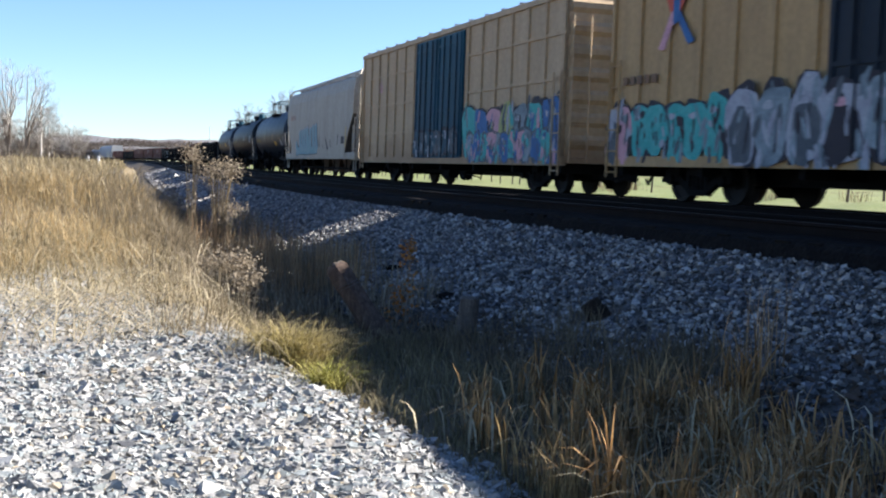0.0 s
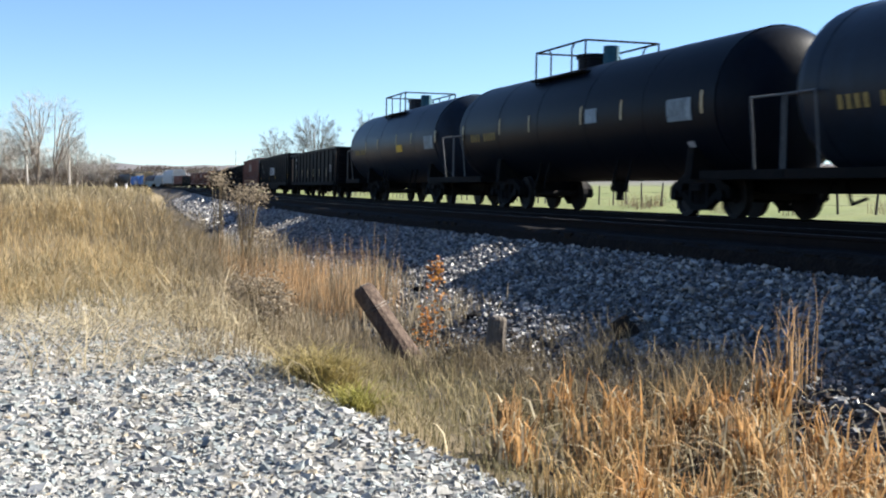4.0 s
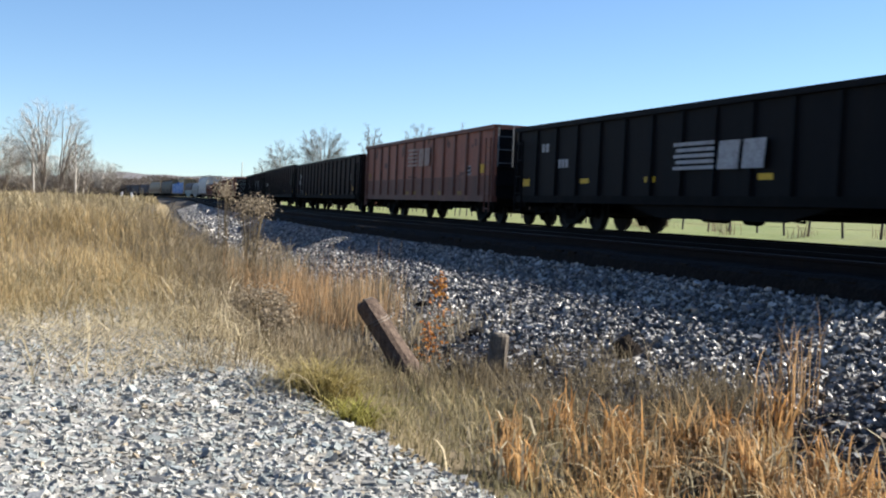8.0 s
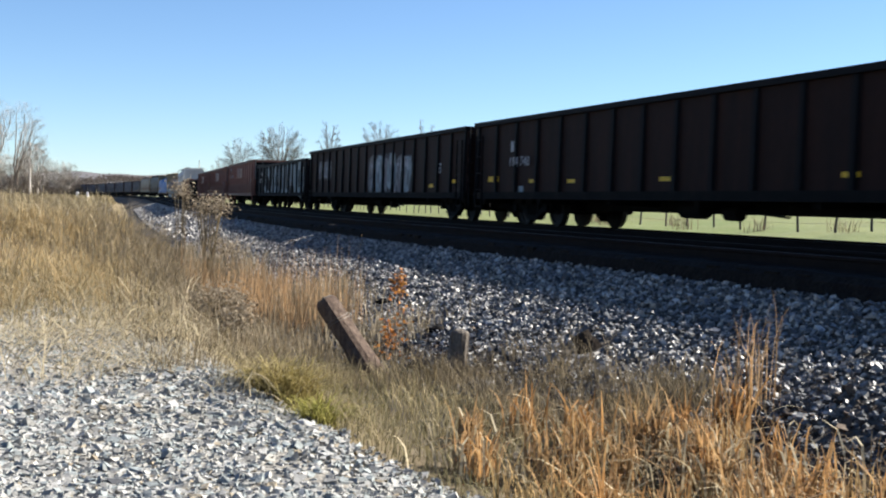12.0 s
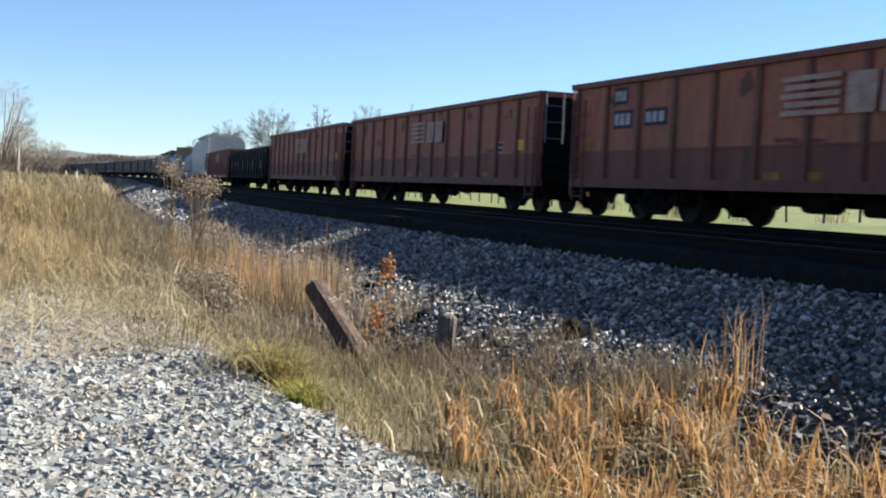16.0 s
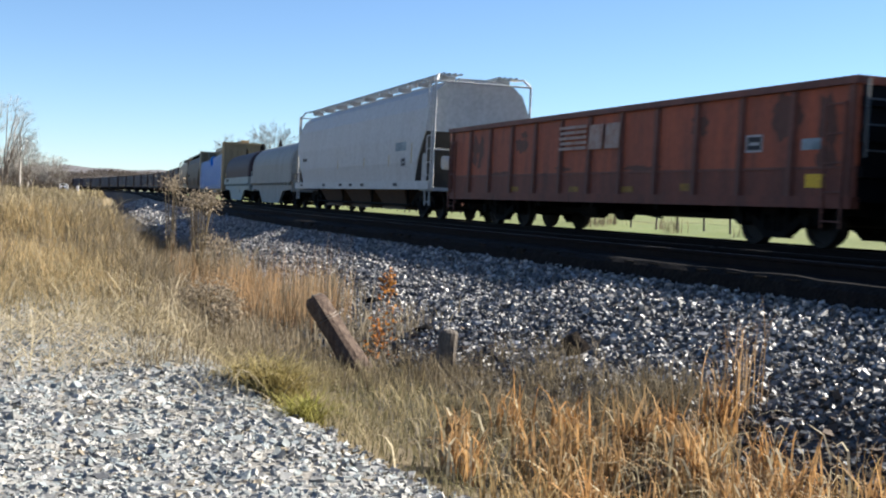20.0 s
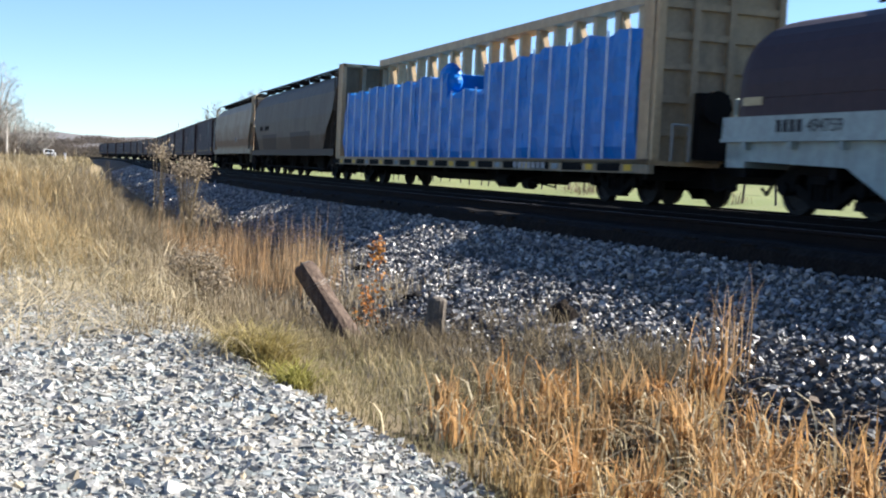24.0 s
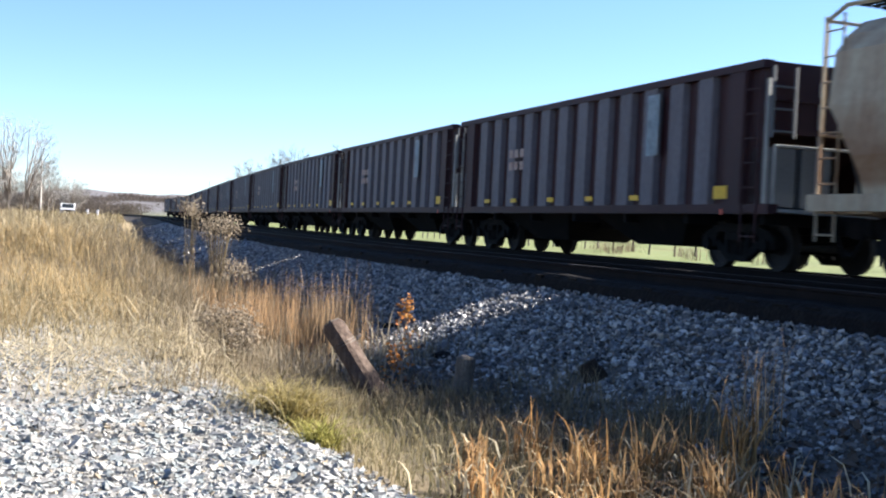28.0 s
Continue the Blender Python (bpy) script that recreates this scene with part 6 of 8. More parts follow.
M_STONE_LIGHT = surface("pale_limestone", (0.31, 0.305, 0.29), (0.26, 0.248, 0.222), mix=0.4, scale=2, fine_scale=45, fine_amt=0.2, rough=0.75, bump=0.3, bump_scale=60, island=0.3, spec=0.25)
M_GRAVEL_COOL = surface("cool_grey_gravel", (0.225, 0.245, 0.245), (0.18, 0.195, 0.19), mix=0.4, scale=2, fine_scale=40, fine_amt=0.2, rough=0.8, bump=0.3, bump_scale=60, island=0.3, spec=0.15)
M_GRAVEL_BUFF = surface("buff_gravel", (0.25, 0.215, 0.16), (0.20, 0.16, 0.11), mix=0.4, scale=2, fine_scale=40, fine_amt=0.2, rough=0.85, bump=0.3, bump_scale=60, island=0.3, spec=0.1)
M_STONE_BLUE = surface("blue_grey_stone", (0.075, 0.078, 0.085), (0.05, 0.052, 0.057), mix=0.4, scale=2, fine_scale=45, fine_amt=0.2, rough=0.7, bump=0.3, bump_scale=60, island=0.45, spec=0.3)
M_STONE_RUST = surface("rust_tinted_stone", (0.07, 0.052, 0.04), (0.05, 0.04, 0.032), mix=0.4, scale=2, fine_scale=45, fine_amt=0.2, rough=0.9, bump=0.3, bump_scale=60, island=0.4)


def patch(name, s0, s1, ds, u0, u1, du, lift, mat, label, fray=0.25, category="gravel"):
    """A sheet on the ground with an uneven edge."""
    s, u = np.arange(s0, s1, ds), np.arange(u0, u1 + du / 2, du)
    S, U = np.meshgrid(s, u)
    edge = np.clip((U - (u1 - 0.8)) / 0.8, 0, 1)
    U = U + edge * fray * (np.sin(S * 1.3) + 0.6 * np.sin(S * 3.1 + 1) + 0.4 * np.sin(S * 7.7))
    x, y, _ = along(S, U)
    z = ground_z(x, y) + lift * (1 - 0.9 * edge ** 3)
    idx = np.arange(S.size).reshape(S.shape)
    q = np.stack([idx[:-1, :-1], idx[1:, :-1], idx[1:, 1:], idx[:-1, 1:]], -1).reshape(-1, 4)
    me = big_mesh(name, np.stack([x, y, z], -1).reshape(-1, 3), q, mat, smooth=True)
    if me.polygons[0].normal.z < 0:
        me.flip_normals()
    return tagged(new(name, me), label, category, kind="structure")


GRAVEL_END = 15.0
patch("gravel_path", -40, GRAVEL_END + 2, 0.25, -6.5, 2.15, 0.25, 0.03, M_GRAVEL_BED, "pale gravel maintenance path beside the railway")


def gravel_edge(s):
    """How far across the line the gravel reaches before the ditch."""
    return np.interp(s, (-30, 5, 7, 9, 11, 13), (2.5, 2.55, 2.50, 2.27, 2.08, 1.92))


def gravel_stones():
    rng = np.random.default_rng(11)
    n = 150000
    r = rng.uniform(4.2 ** 1.5, 18.5 ** 1.5, n) ** (1 / 1.5)
    a = np.radians(rng.uniform(-10, 31, n))
    x, y = -r * np.sin(a), r * np.cos(a)
    s, u = line_coords(x, y)
    edge = gravel_edge(s) + 0.10 * np.sin(s * 1.3) + 0.07 * np.sin(s * 3.1 + 1) + rng.normal(0, 0.08, n)
    far = GRAVEL_END - 0.7 + 1.2 * np.sin(u * 1.1) + rng.normal(0, 1.3, n) - 0.25 * np.clip(-u, 0, 9)
    keep = (u < edge) & (s < far) & (u > -9)
    # thinner where grass has crept over the stones
    grassy = np.clip((s - 9.5) / 5.0, 0, 1)
    keep &= rng.uniform(0, 1, n) > 0.5 * grassy
    bare = np.sin(s * 1.9 + 1.2 * np.sin(u * 1.1)) + np.sin(u * 2.3 - s * 0.7 + 2.0) + 0.16 * (s - 9.5)
    keep &= rng.uniform(0, 1, n) > 0.75 * np.clip((bare - 0.7) / 0.6, 0, 1)
    x, y, r = x[keep], y[keep], r[keep]
    size = rng.lognormal(math.log(0.053), 0.32, len(x)) * (0.9 + r / 60)
    # a thinner spread on the path all round, where nobody looks closely
    m = 45000
    s2, u2 = rng.uniform(-25, 15, m), rng.uniform(-6.4, 2.1, m)
    x2, y2, _ = along(s2, u2)
    a2 = np.degrees(np.arctan2(-x2, y2))
    out = (np.hypot(x2, y2) < 4.25) | (a2 < -9.5) | (a2 > 30.5)
    x, y = np.concatenate([x, x2[out]]), np.concatenate([y, y2[out]])
    size = np.concatenate([size, rng.lognormal(math.log(0.06), 0.35, int(out.sum()))])
    z = ground_z(x, y) + 0.024 + rng.uniform(-0.004, 0.009, len(x))
    scatter_stones("gravel", np.stack([x, y, z], -1), size, [M_GRAVEL, M_STONE_LIGHT, M_STONE_BLUE, M_GRAVEL_COOL, M_GRAVEL_BUFF], "loose pale grey gravel stones", 12, 0.52, (0.42, 0.24, 0.03, 0.26, 0.05), 0.34, 0.34)


def bed_z(u):
    return np.interp(u, [p[0] for p in BED], [p[1] for p in BED])


ROT_AT = (1.566, 11.897)    # a broken stump stands here, clear of stones


def ballast_stones():
    rng = np.random.default_rng(21)
    n = 92000
    s = -7 + 48 * rng.uniform(0, 1, n) ** 1.25
    u = rng.uniform(4.0, 7.55, n) + rng.normal(0, 0.08, n)
    low = np.clip((5.2 - u) / 1.2, 0, 1)
    keep = rng.uniform(0, 1, n) > 0.80 * low
    s, u = s[keep], u[keep]
    x, y, _ = along(s, u)
    bare = ground_z(x, y) < bed_z(u) + rise(s) + 0.03 + 0.04 * rng.uniform(0, 1, len(s))
    bare |= s < 15
    bare &= np.hypot(x - ROT_AT[0], y - ROT_AT[1]) > 0.28
    s, u, x, y = s[bare], u[bare], x[bare], y[bare]
    z = np.maximum(bed_z(u) + rise(s), ground_z(x, y)) + rng.uniform(-0.005, 0.045, len(s))
    size = rng.lognormal(math.log(0.052), 0.32, len(s))
    # the lower slope is fouled: browner stones there
    foul = (u + rng.normal(0, 0.35, len(u)) + 0.25 * np.sin(s * 0.9)) < 4.75 + 1.05 * np.clip((10.5 - s) / 4.0, 0, 1)
    p = np.stack([x, y, z], -1)
    scatter_stones("ballast", p[~foul], size[~foul], [M_BALLAST, M_STONE_BLUE, M_BALLAST_PALE], "angular grey ballast stones on the embankment", 22, 0.66, (0.44, 0.20, 0.36))
    scatter_stones("fouled_ballast", p[foul], size[foul], [M_STONE_BLUE, M_STONE_RUST, M_BALLAST_PALE], "fouled dark ballast stones at the foot of the embankment", 24, 0.66, (0.60, 0.36, 0.04))
    n = 14000
    s, u = rng.uniform(40, 130, n), rng.uniform(5.2, 7.5, n)
    x, y, _ = along(s, u)
    z = bed_z(u) + rise(s) + rng.uniform(-0.01, 0.04, n)
    scatter_stones("far_ballast", np.stack([x, y, z], -1), rng.lognormal(math.log(0.15), 0.3, n), [M_BALLAST, M_STONE_BLUE, M_BALLAST_PALE], "angular grey ballast stones further along the embankment", 23, 0.5, (0.46, 0.12, 0.42))


gravel_stones()
ballast_stones()


# ---- grass and weeds ----
def blades(name, xy, h, w, lean, droop, mat, label, seed, ground=None, face=None, kind="stuff", parent=None):
    """Bent, tapered blades of grass standing at xy, joined as one spread."""
    rng = np.random.default_rng(seed)
    n = len(xy)
    x, y = xy[:, 0], xy[:, 1]
    if ground is None:
        s, u = line_coords(x, y)
        z = np.where((u > 4.25) & (u < 7.4), np.maximum(ground_z(x, y), bed_z(u) + rise(s)), ground_z(x, y)) - 0.02
    else:
        z = ground
    d = rng.uniform(0, 6.283, n)
    g = d + rng.normal(1.57, 0.5, n) if face is None else face + rng.normal(0, 0.6, n)
    t = np.array([0, 0.28, 0.55, 0.8, 1.0])
    wid = np.array([0.8, 1.0, 0.85, 0.55, 0.08])
    out = (lean * h)[:, None] * t[None] ** 1.7 + (droop * h)[:, None] * np.clip(t[None] - 0.6, 0, 1) ** 1.5
    up = h[:, None] * (t[None] - (0.35 * lean)[:, None] * t[None] ** 2 - droop[:, None] * 1.1 * np.clip(t[None] - 0.62, 0, 1) ** 1.3)
    px = x[:, None] + np.cos(d)[:, None] * out
    py = y[:, None] + np.sin(d)[:, None] * out
    pz = z[:, None] + up
    wx, wy = np.cos(g)[:, None] * wid[None] * w[:, None] / 2, np.sin(g)[:, None] * wid[None] * w[:, None] / 2
    v = np.stack([np.stack([px - wx, py - wy, pz], -1), np.stack([px + wx, py + wy, pz], -1)], 2).reshape(n, 10, 3)
    q0 = np.array([(2 * i, 2 * i + 1, 2 * i + 3, 2 * i + 2) for i in range(4)])
    q = (q0[None] + 10 * np.arange(n)[:, None, None]).reshape(-1, 4)
    me = big_mesh(name, v.reshape(-1, 3), q, mat)
    ob = new(name, me)
    if parent:
        ob.parent = parent
        return ob
    return tagged(ob, label, "grass", kind=kind)


def grass_mat(name, a, b, island=0.45, patches=1.6):
    a, b = [0.64 * q for q in a], [0.64 * q for q in b]
    return surface(name, a, b, mix=0.5, scale=patches, fine_scale=20, fine_amt=0.2, rough=0.75, bump=0, island=island, through_light=0.35)


M_G_ORANGE = grass_mat("orange_dry_grass", (0.54, 0.285, 0.10), (0.53, 0.36, 0.18), island=0.65)
M_G_HONEY = grass_mat("honey_dry_grass", (0.58, 0.40, 0.18), (0.40, 0.28, 0.13), island=0.6)
M_G_RUST = grass_mat("russet_broom_grass", (0.58, 0.36, 0.18), (0.47, 0.33, 0.19), island=0.5)
M_G_STRAW = grass_mat("straw_grass", (0.51, 0.41, 0.23), (0.37, 0.305, 0.165))
M_G_TAN = grass_mat("tan_broom_grass", (0.62, 0.45, 0.22), (0.46, 0.34, 0.17), patches=0.5)
M_G_MEADOW = grass_mat("mixed_meadow_grass", (0.56, 0.45, 0.26), (0.34, 0.29, 0.165), patches=0.4)
M_G_PALE = grass_mat("bleached_grass", (0.70, 0.61, 0.42), (0.58, 0.48, 0.30))
M_G_WEED = grass_mat("brown_weeds", (0.31, 0.245, 0.15), (0.21, 0.17, 0.11))
M_G_GREYWEED = grass_mat("grey_brown_weeds", (0.46, 0.385, 0.27), (0.32, 0.265, 0.18), patches=0.7)
M_G_OLIVE = grass_mat("olive_grass", (0.25, 0.225, 0.115), (0.36, 0.30, 0.17))
M_G_TUFT = grass_mat("olive_tan_tuft", (0.38, 0.31, 0.10), (0.48, 0.39, 0.17))
M_G_GREEN = grass_mat("yellow_green_grass", (0.36, 0.35, 0.07), (0.46, 0.40, 0.12))


def clump_points(centres, per, spread, rng):
    c = np.repeat(np.asarray(centres), per, 0)
    return c + rng.normal(0, spread, c.shape)


def sample_su(n, s0, s1, u0, u1, rng, power=1.0):
    s = s0 + (s1 - s0) * rng.uniform(0, 1, n) ** power
    x, y, _ = along(s, rng.uniform(u0, u1, n))
    return np.stack([x, y], -1)


def polar(r, az):
    """Place at a distance and an angle (degrees, to the left) from the camera."""
    return (-r * math.sin(radians(az)), r * math.cos(radians(az)))


def ditch_grass():
    rng = np.random.default_rng(31)
    # orange clumps along the ditch and the foot of the slope, with dark ground between them
    def clumps(n, az0, az1, r0, r1, u0, u1):
        out = []
        while len(out) < n:
            p = polar(rng.uniform(r0, r1), rng.uniform(az0, az1))
            s, u = line_coords(np.array([p[0]]), np.array([p[1]]))
            if u0 < u[0] < u1:
                out.append(p)
        return np.array(out)

    c = np.vstack([clumps(30, -24, 0.5, 5.0, 9.3, 2.9, 4.6), clumps(14, -19, -9, 6.5, 8.6, 3.9, 4.9), clumps(20, -27, -15, 4.4, 6.8, 2.8, 4.2)])
    per = rng.integers(22, 58, len(c))
    p = np.repeat(c, per, 0) + rng.normal(0, 0.055, (per.sum(), 2))
    hh = np.repeat(rng.uniform(0.38, 0.68, len(c)), per)
    n = len(p)
    blades("dry_grass", p, hh * rng.uniform(0.5, 1.12, n), rng.uniform(0.010, 0.022, n), rng.uniform(0.03, 0.34, n), rng.uniform(0, 1.45, n) ** 1.6, M_G_ORANGE, "orange dry grass clumps along the ditch", 32)
    c3 = clumps(18, -25, -1.5, 5.0, 9.5, 2.8, 4.8)
    p = clump_points(c3, 34, 0.07, rng)
    n = len(p)
    blades("honey_grass", p, rng.uniform(0.25, 0.62, n), rng.uniform(0.006, 0.014, n), rng.uniform(0.05, 0.5, n), rng.uniform(0, 1.1, n), M_G_HONEY, "honey-coloured dry grass in the ditch", 30)
    p = clump_points(c, 9, 0.15, rng)
    n = len(p)
    blades("bleached_grass", p, rng.uniform(0.3, 0.66, n), rng.uniform(0.011, 0.021, n), rng.uniform(0.1, 0.6, n), rng.uniform(0.5, 1.7, n), M_G_PALE, "bleached bent grass blades among the clumps", 33)
    c2 = clumps(90, -12, 5.5, 8.0, 12.8, 2.5, 4.3)
    p = clump_points(c2, 9, 0.13, rng)
    n = len(p)
    blades("bleached_grass", p, rng.uniform(0.15, 0.36, n), rng.uniform(0.005, 0.010, n), rng.uniform(0.2, 0.8, n), rng.uniform(0, 1.2, n), M_G_STRAW, "thin bent straw in the ditch", 38)
    # olive and grey weeds further along
    p = sample_su(7200, 5.5, 13.0, 2.25, 4.1, rng)
    so, uo = line_coords(p[:, 0], p[:, 1])
    p = p[uo > gravel_edge(so) + 0.02]
    n = len(p)
    blades("olive_grass", p, rng.uniform(0.06, 0.24, n), rng.uniform(0.005, 0.010, n), rng.uniform(0.1, 0.7, n), rng.uniform(0, 0.7, n), M_G_OLIVE, "short olive grass in the ditch", 34)
    p = sample_su(17000, 10.5, 45.0, 1.4, 4.6, rng, 1.2)
    n = len(p)
    sw, _ = line_coords(p[:, 0], p[:, 1])
    blades("brown_weeds", p, rng.uniform(0.10, 0.34, n) * (1 + 0.9 * np.clip((sw - 14) / 8, 0, 1)), rng.uniform(0.005, 0.012, n), rng.uniform(0.05, 0.5, n), rng.uniform(0, 0.5, n), M_G_WEED, "dead brown weeds in the ditch", 35)
    # patches of dark dead weeds at the foot of the stones
    c = clumps(72, -14, 1.5, 8.2, 12.5, 4.0, 5.4)
    p = clump_points(c, 60, 0.16, rng)
    n = len(p)
    blades("thin_weeds", p, rng.uniform(0.12, 0.44, n), rng.uniform(0.004, 0.009, n), rng.uniform(0.1, 0.6, n), rng.uniform(0, 0.6, n), M_G_WEED, "thin dead weeds at the foot of the ballast", 36)
    c = np.vstack([sample_su(260, 13.5, 30.0, 1.7, 5.0, rng), sample_su(100, 17.0, 36.0, 3.4, 5.3, rng), sample_su(160, 28.0, 80.0, 1.7, 5.2, rng)])
    p = clump_points(c, 26, 0.24, rng)
    n = len(p)
    up = np.repeat(rng.uniform(0.45, 1.0, len(c)), 26)
    blades("ditch_side_weeds", p, rng.uniform(0.2, 0.7, n) * up, rng.uniform(0.008, 0.018, n), rng.uniform(0.05, 0.5, n), rng.uniform(0, 0.5, n), M_G_GREYWEED, "dry grey-brown weeds on the bank beyond the ditch", 39)
    # russet broom grass, upright
    c = np.vstack([sample_su(46, 16.2, 21.5, 3.2, 4.7, rng), sample_su(3, 14.6, 16.4, 3.9, 4.5, rng)])
    p = clump_points(c, 30, 0.2, rng)
    n = len(p)
    tall = np.repeat(rng.uniform(0.6, 1.08, len(c)), 30)
    blades("broom_grass", p, rng.uniform(0.5, 1.2, n) * tall, rng.uniform(0.005, 0.011, n), rng.uniform(0.0, 0.2, n), rng.uniform(0, 0.15, n), M_G_RUST, "upright russet broom grass beside the ditch", 37)


def meadow():
    rng = np.random.default_rng(41)
    for name, n, r0, r1, h0, h1, w0, mat, lab in (
            ("meadow_grass", 54000, 14.0, 60.0, 0.45, 1.0, 0.008, M_G_MEADOW, "tall straw-coloured meadow grass"),
            ("tan_meadow_grass", 30000, 14.5, 27.0, 0.4, 0.85, 0.008, M_G_TAN, "tan broom grass at the edge of the meadow"),
            ("far_meadow_grass", 32000, 45.0, 190.0, 0.5, 1.05, 0.03, M_G_STRAW, "tall straw-coloured meadow grass far off"),
            ("meadow_weeds", 20000, 21.0, 75.0, 0.5, 1.15, 0.009, M_G_WEED, "brown dead weeds in the meadow"),
            ("pale_meadow_stems", 6000, 22.0, 90.0, 0.7, 1.2, 0.013, M_G_PALE, "pale seed stems above the meadow")):
        r = rng.uniform(r0, r1, n)
        a = np.radians(rng.uniform(7.0, 34, n))
        x, y = -r * np.sin(a), r * np.cos(a)
        s, u = line_coords(x, y)
        keep = (u < 1.75 + 0.85 * np.clip((s - 16) / 6.0, 0, 1) + 0.12 * np.sin(s * 0.7) + rng.normal(0, 0.22, n)) & (s > 15.3 + 0.5 * np.sin(u * 1.3) + rng.normal(0, 0.7, n))
        patchy = np.sin(x * 0.5 + 1.1) * np.sin(y * 0.37) + 0.5 * np.sin(x * 1.7 + y * 0.9)
        keep &= (patchy + rng.normal(0, 0.7, n) > -0.3) if mat is not M_G_WEED else (patchy + rng.normal(0, 0.5, n) < 0.1)
        p = np.stack([x, y], -1)[keep]
        m = len(p)
        rr = np.hypot(p[:, 0], p[:, 1])
        uu = u[keep]
        tall = np.clip((3.4 - uu) / 0.9, 0.35, 1) * np.clip(0.55 + (rr - 15) / 16.0, 0.5, 1) * (0.86 + 0.25 * np.sin(p[:, 0] * 0.8 + 0.7) * np.sin(p[:, 1] * 0.55) + 0.15 * np.sin(p[:, 0] * 2.3 + p[:, 1] * 1.9))
        blades(name, p, rng.uniform(h0, h1, m) * tall, w0 * (0.6 + rr / 35.0), rng.uniform(0.05, 0.75, m), rng.uniform(0, 0.9, m), mat, lab, 42)
    # matted straw creeping over the gravel
    n = 36000
    p = sample_su(n, 8.8, 18.5, -7.5, 2.3, rng, 0.6)
    s, u = line_coords(p[:, 0], p[:, 1])
    keep = np.sin(s * 1.1 + u * 0.8) + np.sin(u * 2.1 - s * 0.6) + rng.normal(0, 0.6, n) + (s - 12) * 0.4 > -0.1
    p = p[keep]
    m = len(p)
    blades("matted_straw", p, rng.uniform(0.14, 0.42, m), rng.uniform(0.004, 0.009, m), rng.uniform(1.0, 1.9, m), rng.uniform(0.2, 0.8, m), M_G_PALE, "matted pale straw over the gravel", 44)
    p = sample_su(7000, 13.6, 19.0, -7, 2.4, rng)
    m = len(p)
    blades("short_straw", p, rng.uniform(0.15, 0.45, m), rng.uniform(0.006, 0.012, m), rng.uniform(0.2, 0.8, m), rng.uniform(0.1, 0.7, m), M_G_STRAW, "short dry grass at the end of the gravel", 45)
    # long pale stalks that have fallen over the end of the gravel
    p = np.vstack([sample_su(90, 13.8, 17.0, 0.6, 2.7, rng), sample_su(60, 12.6, 16.0, -5.0, 0.8, rng)])
    m = len(p)
    blades("fallen_stalks", p, rng.uniform(0.5, 1.15, m), rng.uniform(0.007, 0.013, m), rng.uniform(0.8, 1.6, m), rng.uniform(0.3, 1.3, m), M_G_PALE, "long pale stalks fallen over the gravel", 46)
    # dark brown dead weeds where the bank meets the ditch
    c = np.vstack([sample_su(9, 17.0, 20.5, 1.7, 2.8, rng), sample_su(6, 21.0, 27.0, 2.4, 3.3, rng)])
    p = clump_points(c, 110, 0.2, rng)
    m = len(p)
    blades("dark_weeds", p, rng.uniform(0.25, 0.75, m), rng.uniform(0.006, 0.012, m), rng.uniform(0.1, 0.7, m), rng.uniform(0, 0.9, m), M_G_WEED, "dark brown dead weeds along the edge of the bank", 47)


ditch_grass()
meadow()


def tuft(name, label, at, n, h, spread, mat, seed, lean=(0.3, 0.9), w=(0.006, 0.012)):
    """One tuft of arching blades, a thing of its own."""
    rng = np.random.default_rng(seed)
    p = np.array(at) + rng.normal(0, spread, (n, 2))
    ob = blades(name, p, rng.uniform(h * 0.5, h, n), rng.uniform(*w, n), rng.uniform(*lean, n), rng.uniform(0.1, 0.9, n), mat, label, seed, kind="")
    return tagged(ob, label, "grass tuft", kind="stuff")


tuft("grass_tuft", "yellow-green arching grass tuft at the gravel's edge", polar(9.1, 5.35), 260, 0.40, 0.075, M_G_GREEN, 51, lean=(0.4, 1.2))
tuft("grass_tuft", "tan and olive arching grass tuft at the gravel's edge", polar(10.0, 6.8), 620, 0.60, 0.12, M_G_TUFT, 52, lean=(0.35, 1.15))
tuft("grass_tuft", "tan arching grass tuft at the gravel's edge", polar(10.3, 7.8), 240, 0.55, 0.16, M_G_STRAW, 53, lean=(0.4, 1.2))
tuft("bent_grass", "long bleached stems arching over the gravel's edge", polar(9.8, 9.0), 34, 0.7, 0.22, M_G_PALE, 54, lean=(0.9, 1.4), w=(0.007, 0.012))
tuft("bent_grass", "bleached stalks fallen across the gravel", polar(13.2, 12.8), 60, 0.85, 0.32, M_G_PALE, 55, lean=(0.9, 1.6), w=(0.008, 0.016))
tuft("bent_grass", "bleached stalks fallen across the gravel", polar(12.4, 17.0), 40, 0.8, 0.4, M_G_PALE, 58, lean=(1.0, 1.7), w=(0.008, 0.014))
tuft("bent_grass", "long pale stalks bending over the gravel", polar(10.6, 19.3), 46, 0.95, 0.38, M_G_PALE, 59, lean=(0.7, 1.5), w=(0.007, 0.013))
tuft("tall_weed", "tall tan weed with feathery heads on the stone slope", polar(9.2, -15.0), 40, 1.02, 0.10, M_G_RUST, 56, lean=(0.0, 0.22), w=(0.004, 0.010))
tuft("tall_weed", "tall tan weed with feathery heads on the stone slope", polar(9.2, -14.2), 60, 0.42, 0.14, M_G_WEED, 57, lean=(0.0, 0.4), w=(0.004, 0.009))

